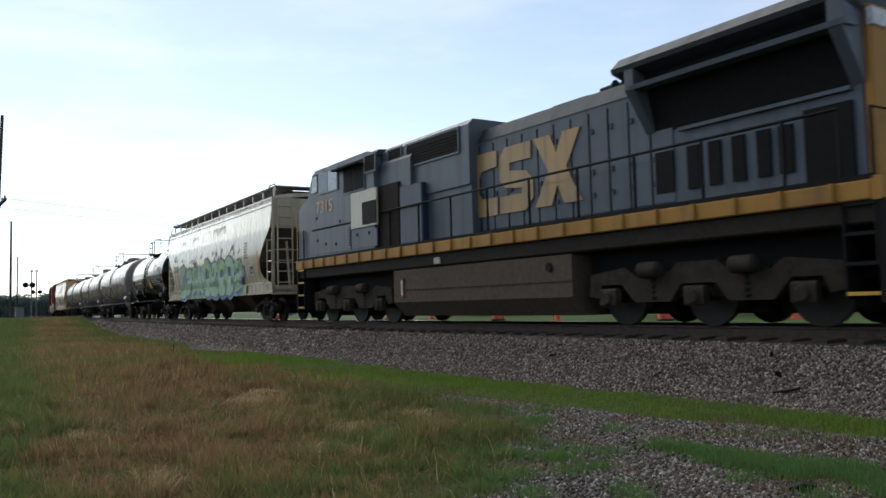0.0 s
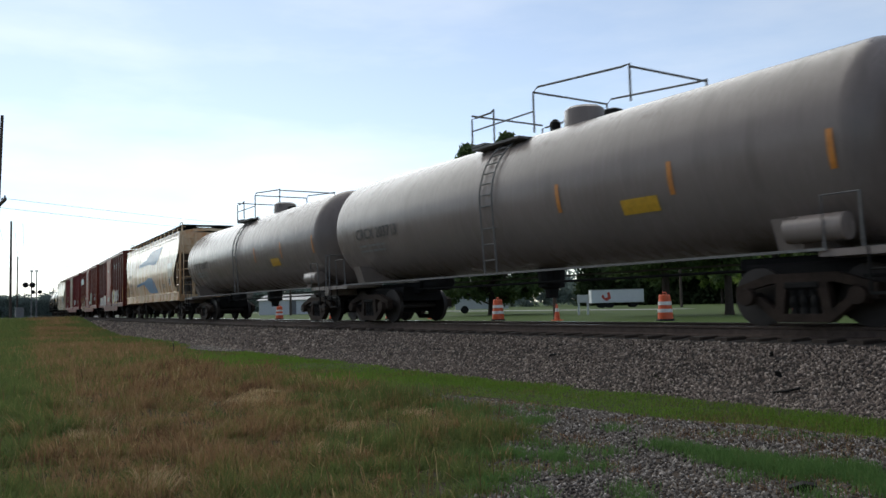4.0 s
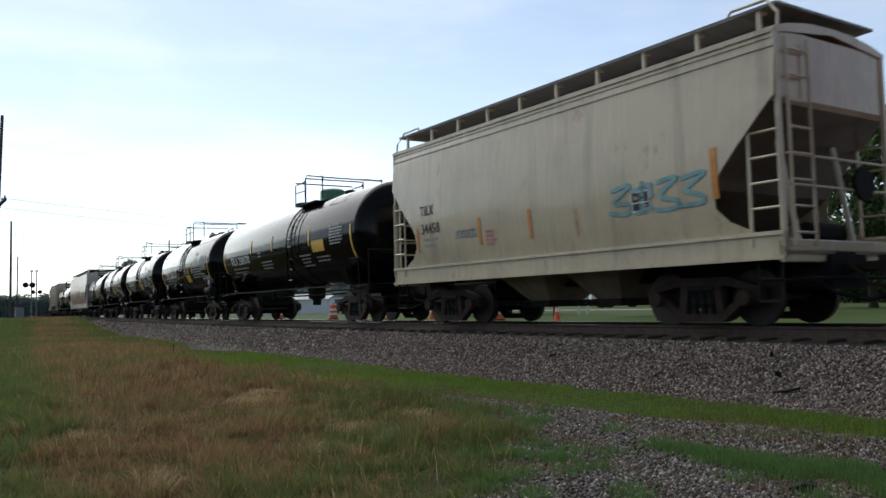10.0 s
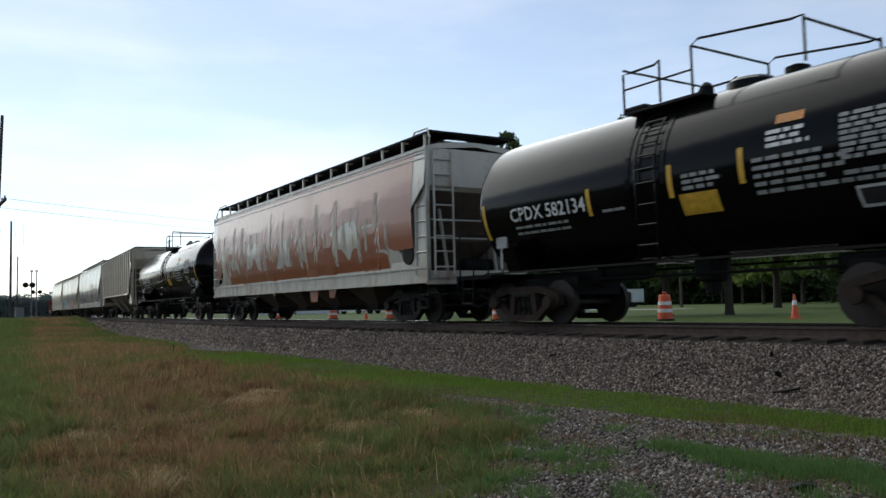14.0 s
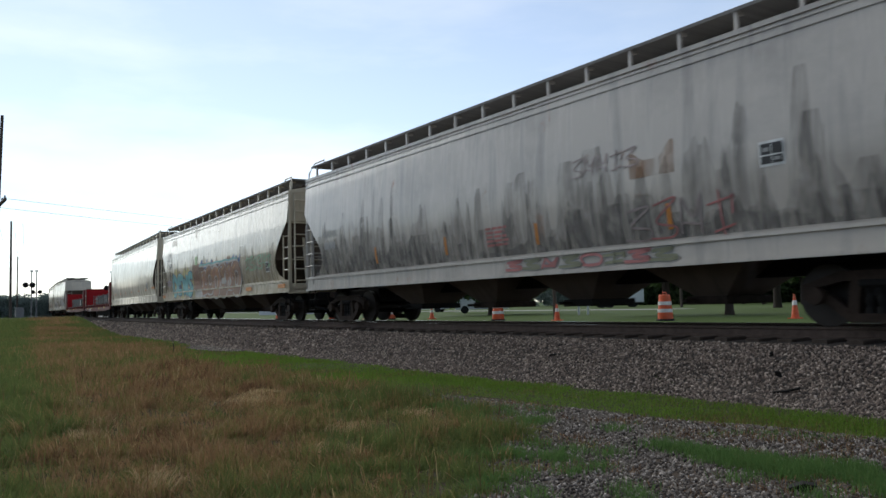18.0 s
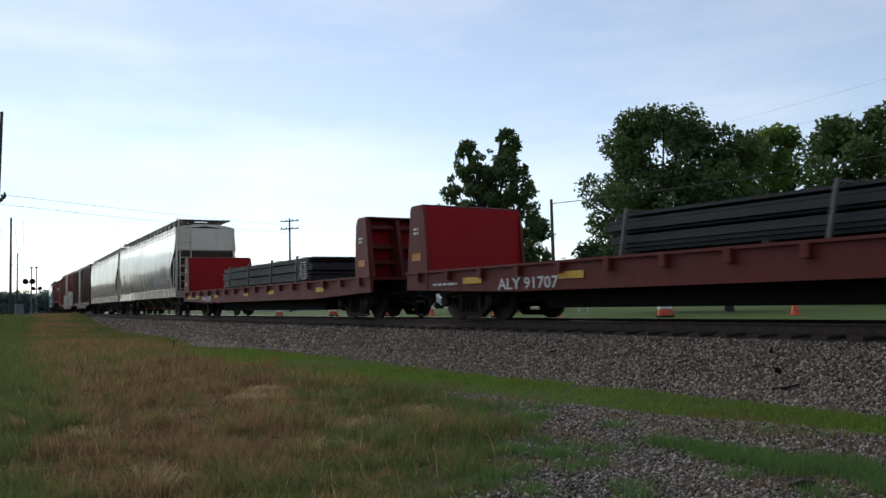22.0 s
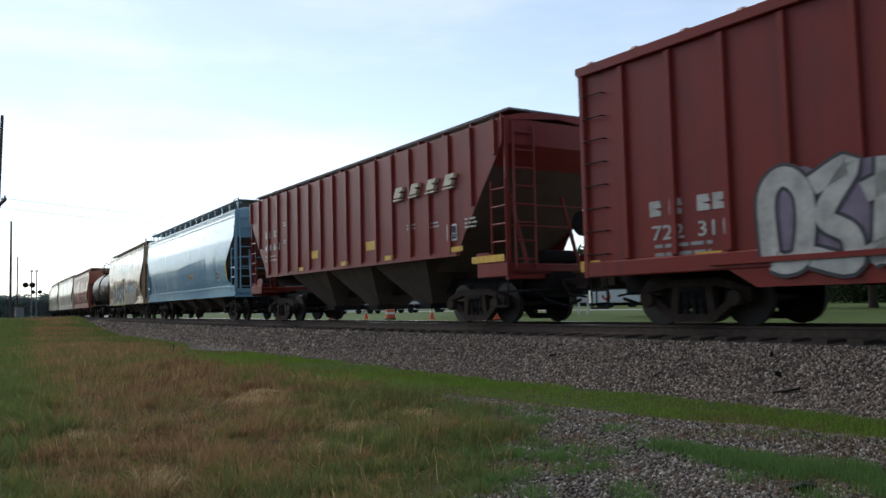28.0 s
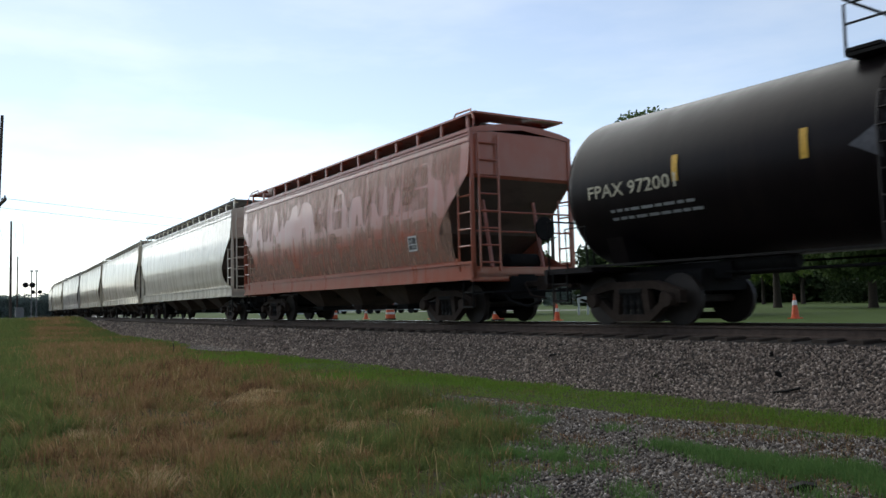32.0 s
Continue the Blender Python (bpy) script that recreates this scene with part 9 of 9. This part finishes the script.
# Pale blue-green tones: the distance haze is put into the leaf colour.
M["leaf_far"] = blade_mat("haze_tinted_leaves", ((0.150, 0.188, 0.175), (0.175, 0.219, 0.200), (0.200, 0.244, 0.225), (0.225, 0.269, 0.250)), 0.8)


def leaf_cloud(name, centres, radii, per, size, mat, seed, parent=None, label=""):
    """Leaf cards scattered through overlapping clumps."""
    rng = np.random.default_rng(seed)
    P = []
    for (cx, cy, cz), r in zip(centres, radii):
        n = max(6, int(per * r * r * 1.9))
        d = rng.normal(size=(n, 3))
        d /= np.linalg.norm(d, axis=1)[:, None]
        rr = r * rng.uniform(0.30, 1.25, n) ** 0.7
        P.append(np.array([cx, cy, cz]) + d * rr[:, None] * np.array([1, 1, 0.85]))
    P = np.concatenate(P)
    n = len(P)
    a = rng.normal(size=(n, 3))
    a /= np.linalg.norm(a, axis=1)[:, None]
    b = np.cross(a, rng.normal(size=(n, 3)))
    b /= np.linalg.norm(b, axis=1)[:, None]
    s = size * 1.15 * rng.uniform(0.6, 1.3, (n, 1))
    v = np.stack([P - a * s, P + b * s * 0.45, P + a * s, P - b * s * 0.45], 1).reshape(-1, 3)
    me = bpy.data.meshes.new(name)
    me.vertices.add(4 * n)
    me.vertices.foreach_set("co", v.ravel())
    me.loops.add(4 * n)
    me.loops.foreach_set("vertex_index", np.arange(4 * n, dtype=np.int32))
    me.polygons.add(n)
    me.polygons.foreach_set("loop_start", np.arange(0, 4 * n, 4, dtype=np.int32))
    me.update()
    me.validate()
    me.materials.append(mat)
    ob = new(name, me)
    if parent:
        ob.parent = parent
    if label:
        ob["label"] = label
    return ob


def tree(x, y, h, w, seed, mat, label, clear=0.28, lean=0.0, per=150, size=0.17, clumps=60, shape="round", top=0.0):
    """A tapered trunk that forks into limbs, and a crown of leaf clumps on them."""
    rnd = random.Random(seed)
    o = thing("tree", label, "tree", "trees beyond the line")
    o.matrix_basis = pose(x, y, FARZ)
    b = MB()
    zt = h * clear
    b.lathe([(-0.2, 0.03 * h), (0.3, 0.022 * h), (zt, 0.017 * h), (h * 0.62, 0.008 * h)], (0, 0, 0), "z", 9)
    cs, rs_ = [], []
    for i in range(int(clumps * 1.9)):
        f = rnd.random()
        z = zt + (h - zt) * (0.04 + 0.93 * f)
        if shape == "round":
            rad = w / 2 * math.sqrt(max(0.04, 1 - ((f - 0.42) / 0.62) ** 2))
        elif shape == "twin":
            rad = w * 0.40 * max(0.10, min(1, f * 5 + 0.8) * (1 - f) ** 0.5)
        else:
            rad = w / 2 * max(0.12, (1 - f) ** 0.7 * min(1, f * 6 + 0.45))
        a = rnd.uniform(0, 2 * math.pi)
        q = rad * math.sqrt(rnd.uniform(0.05, 1.0)) * rnd.uniform(0.75, 1.1)
        r = rnd.uniform(0.045, 0.115) * w * (1 - 0.55 * f if shape == "twin" else 1) * (1.0 if shape == "round" else 0.85)
        c_ = (math.cos(a) * q, math.sin(a) * q, z - r * 0.3)
        if shape == "twin":
            k_ = -1 if rnd.random() < 0.48 else 1
            off_ = k_ * w * 0.165
            c_ = (c_[0] + 0.62 * off_, c_[1] + 0.79 * off_, zt + (c_[2] - zt) * (0.93 if k_ < 0 else 1.0))
        cs.append(c_)
        rs_.append(r)
        if i % 5 == 0:
            z0 = zt * 0.85 + (c_[2] - zt) * rnd.uniform(0.2, 0.55)
            b.tube([(0, 0, max(0.5 * zt, z0 - 0.5)), (c_[0] * 0.5, c_[1] * 0.5, (z0 + c_[2]) / 2 + 0.1), c_], 0.0045 * h, 5)
    part("trunk", b, M["bark"], o, "dark trunk with spreading limbs", smooth=50)
    leaf_cloud("crown", cs, rs_, per, size, mat, seed, o)
    return o


tree(-46.7, 36.7, 13.9, 8.8, 1, M["leaf"], "upright dark-leaved tree standing alone on the lawn", 0.08, per=230, size=0.16, clumps=190, shape="twin")
tree(-27.9, 33.4, 10.6, 8.0, 2, M["leaf"], "large round-crowned oak beyond the road", 0.22, clumps=80, per=230, size=0.125)
tree(-24.7, 34.2, 9.6, 5.6, 3, M["leaf"], "round-crowned oak grown into its neighbour", 0.24, clumps=50, per=230, size=0.125)
tree(-34.8, 53.9, 13.2, 7.2, 4, M["leaf2"], "lighter green tree behind the oaks", 0.2, clumps=60, per=120, size=0.2)
tree(-25.6, 49.6, 12.0, 9.0, 5, M["leaf"], "broad dark oak on the lawn", 0.2, clumps=80, per=120, size=0.19)
tree(-17.0, 47.0, 11.5, 9.0, 6, M["leaf"], "broad dark oak on the lawn", 0.2, clumps=70, per=110, size=0.19)
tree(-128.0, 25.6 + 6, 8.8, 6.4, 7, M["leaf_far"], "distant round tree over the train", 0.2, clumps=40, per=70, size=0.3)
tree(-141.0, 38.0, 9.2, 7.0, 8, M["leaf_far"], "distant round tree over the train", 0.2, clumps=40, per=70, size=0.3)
for i, (x, y) in enumerate(((-52, 78), (-45, 74), (-38, 79), (-31, 72), (-24, 76), (-58, 83), (-17, 74), (-12, 66), (-66, 90), (-74, 88))):
    tree(x, y, 9.0 + (i * 37 % 5) * 0.5, 7.0, 20 + i, M["leaf"] if i % 2 else M["leaf2"], "dark tree at the back of the lawn", 0.26, clumps=34, per=60, size=0.3)


def woods(x0, x1, y, z, h, n, seed, mat, label, deep=10.0):
    rnd = random.Random(seed)
    cs, rs_ = [], []
    for i in range(n):
        f = (i + rnd.random()) / n
        hh = h * rnd.uniform(0.72, 1.0)
        zz = rnd.uniform(0.1, 1.0) * hh
        cs.append((x0 + (x1 - x0) * f, y(f) + rnd.uniform(-deep / 2, deep / 2), z + zz))
        rs_.append(h * rnd.uniform(0.12, 0.24))
    ob = leaf_cloud("woods", cs, rs_, 26, h * 0.045, mat, seed)
    return tagged(ob, label, "woods", "", "stuff")


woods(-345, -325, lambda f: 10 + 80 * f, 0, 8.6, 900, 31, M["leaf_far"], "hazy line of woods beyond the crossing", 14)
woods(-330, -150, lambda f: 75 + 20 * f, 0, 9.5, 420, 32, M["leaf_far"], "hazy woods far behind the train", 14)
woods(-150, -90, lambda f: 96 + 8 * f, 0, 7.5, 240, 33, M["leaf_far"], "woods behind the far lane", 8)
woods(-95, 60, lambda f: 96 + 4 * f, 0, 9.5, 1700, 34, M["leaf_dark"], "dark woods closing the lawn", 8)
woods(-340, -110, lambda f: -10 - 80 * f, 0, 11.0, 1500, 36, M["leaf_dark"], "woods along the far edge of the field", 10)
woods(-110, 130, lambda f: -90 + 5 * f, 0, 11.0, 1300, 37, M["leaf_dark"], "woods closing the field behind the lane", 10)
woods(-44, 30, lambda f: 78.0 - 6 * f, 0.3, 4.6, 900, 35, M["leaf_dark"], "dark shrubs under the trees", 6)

# ---------------------------------------------------------------- things across the lane
def trailer(x, y, turn):
    o = thing("white_box_trailer", "white box trailer with a red emblem by the far lane", "trailer")
    o.matrix_basis = pose(x, y, FARZ, 0, 0, turn)
    part("box", MB().box(-2.9, 2.9, -1.25, 1.25, 0.55, 2.05, 0.04), M["vanw"], o)
    part("roof_rail", MB().box(-2.92, 2.92, -1.27, 1.27, 2.0, 2.07), M["metal"], o)
    part("underframe", MB().box(-2.8, 2.8, -0.6, 0.6, 0.40, 0.56), M["under"], o)
    part("emblem", MB().prism([(-1.65, 1.0), (-1.25, 0.75), (-0.75, 1.05), (-0.9, 1.75), (-1.15, 1.7), (-1.1, 1.2), (-1.4, 1.1), (-1.6, 1.5), (-1.8, 1.3)], -1.27, -1.252), plain("emblem_red", (0.45, 0.05, 0.03), 0.5), o, "red emblem shape")
    for xx in (-1.7, -0.8, 1.8):
        for sg in (-1, 1):
            part("wheel", MB().lathe([(sg * 1.0 - 0.12, 0.30), (sg * 1.0 - 0.1, 0.45), (sg * 1.0 + 0.1, 0.45), (sg * 1.0 + 0.12, 0.30)], (xx, 0, 0.45), "y", 14), M["tyre"], o, smooth=40)


trailer(-64.2, 68.3, 52)


def van(x, y, turn, mat, label):
    o = thing("parked_van", label, "vehicle", "parked vehicles")
    o.matrix_basis = pose(x, y, FARZ, 0, 0, turn)
    part("body", MB().prism([(-2.3, 0.35), (-2.3, 1.6), (-2.1, 1.9), (0.7, 1.95), (1.5, 1.25), (2.3, 1.05), (2.35, 0.35)], -0.9, 0.9), mat, o)
    part("side_window", MB().prism([(-1.6, 1.25), (-1.6, 1.75), (0.55, 1.78), (1.2, 1.25)], -0.92, -0.9), M["glass"], o)
    part("windscreen", MB().prism([(0.80, 1.90), (1.52, 1.26), (1.55, 1.28), (0.84, 1.93)], -0.8, 0.8), M["glass"], o)
    for xx in (-1.5, 1.5):
        for sg in (-1, 1):
            part("wheel", MB().lathe([(sg * 0.82 - 0.1, 0.2), (sg * 0.82 - 0.1, 0.34), (sg * 0.82 + 0.1, 0.34), (sg * 0.82 + 0.1, 0.2)], (xx, 0, 0.34), "y", 14), M["tyre"], o, smooth=40)
    for yy in (-0.6, 0.6):
        part("headlight", MB().box(2.3, 2.37, yy - 0.15, yy + 0.15, 0.72, 0.9), M["white"], o)


van(-57.0, 43.6, 55, M["vanw"], "white van parked past the lane")
van(-82.0, 44.0, 30, M["vanw"], "white pickup-sized vehicle parked past the lane")
van(-78.5, 46.5, 30, M["metal"], "grey vehicle parked past the lane")
van(-74.0, 49.0, 40, M["vanw"], "white vehicle parked past the lane")
o = thing("sign_frame", "white two-post sign frame on the lawn", "sign")
o.matrix_basis = pose(-36.2, 35.6, FARZ, 0, 0, 50)
for xx in (-0.28, 0.28):
    part("post", MB().box(xx - 0.06, xx + 0.06, -0.06, 0.06, 0, 1.25, 0.01), M["vanw"], o)
part("sign_board", MB().box(-0.36, 0.36, -0.03, 0.03, 0.75, 1.22, 0.01), M["vanw"], o)
o = thing("shed", "low pale shed beyond the line", "shed")
o.matrix_basis = pose(-102.0, 47.0, FARZ, 0, 0, 40)
part("wall", MB().box(-5, 5, -2.5, 2.5, 0, 2.0), M["vanw"], o)
part("roof", MB().prism_x([(-2.8, 1.95), (0, 2.7), (2.8, 1.95)], -5.3, 5.3), M["metal"], o)
part("door", MB().box(-0.5, 0.5, -2.53, -2.5, 0, 1.9), M["metal"], o)

# ---------------------------------------------------------------- movement
def motions():
    """The train rolls past at a steady speed; wheelsets turn while they pass the camera."""
    times = [0.8 * i for i in range(41)]
    for ob_, mid, base in MOVES:
        walk(ob_, [(t, car_pose(mid + SPEED * t, base)) for t in times])
    for w, dx, mid in SPINS:
        t0 = max(0.0, (-42 - mid - 8) / SPEED)
        t1 = min(32.0, (9 - mid + 8) / SPEED)
        z = w.matrix_basis.translation.z
        f0, f1 = math.ceil(t0 * FPS), math.floor(t1 * FPS)
        step = math.degrees(SPEED / FPS / z)
        rows = [(0.0, pose(dx, 0, z))] if f0 > 0 else []
        if f1 > f0:
            rows += [(f / FPS, pose(dx, 0, z) @ pose(0, 0, 0, 0, (f - f0) * step % 360, 0)) for f in range(f0, f1 + 1)]
            last = (f1 - f0) * step % 360
        else:
            last = 0
        if not rows or rows[-1][0] < 31.99:
            rows.append((32.0, pose(dx, 0, z) @ pose(0, 0, 0, 0, last, 0)))
        if len(rows) < 2:
            rows.append((32.0, rows[0][1]))
        walk(w, rows)


motions()
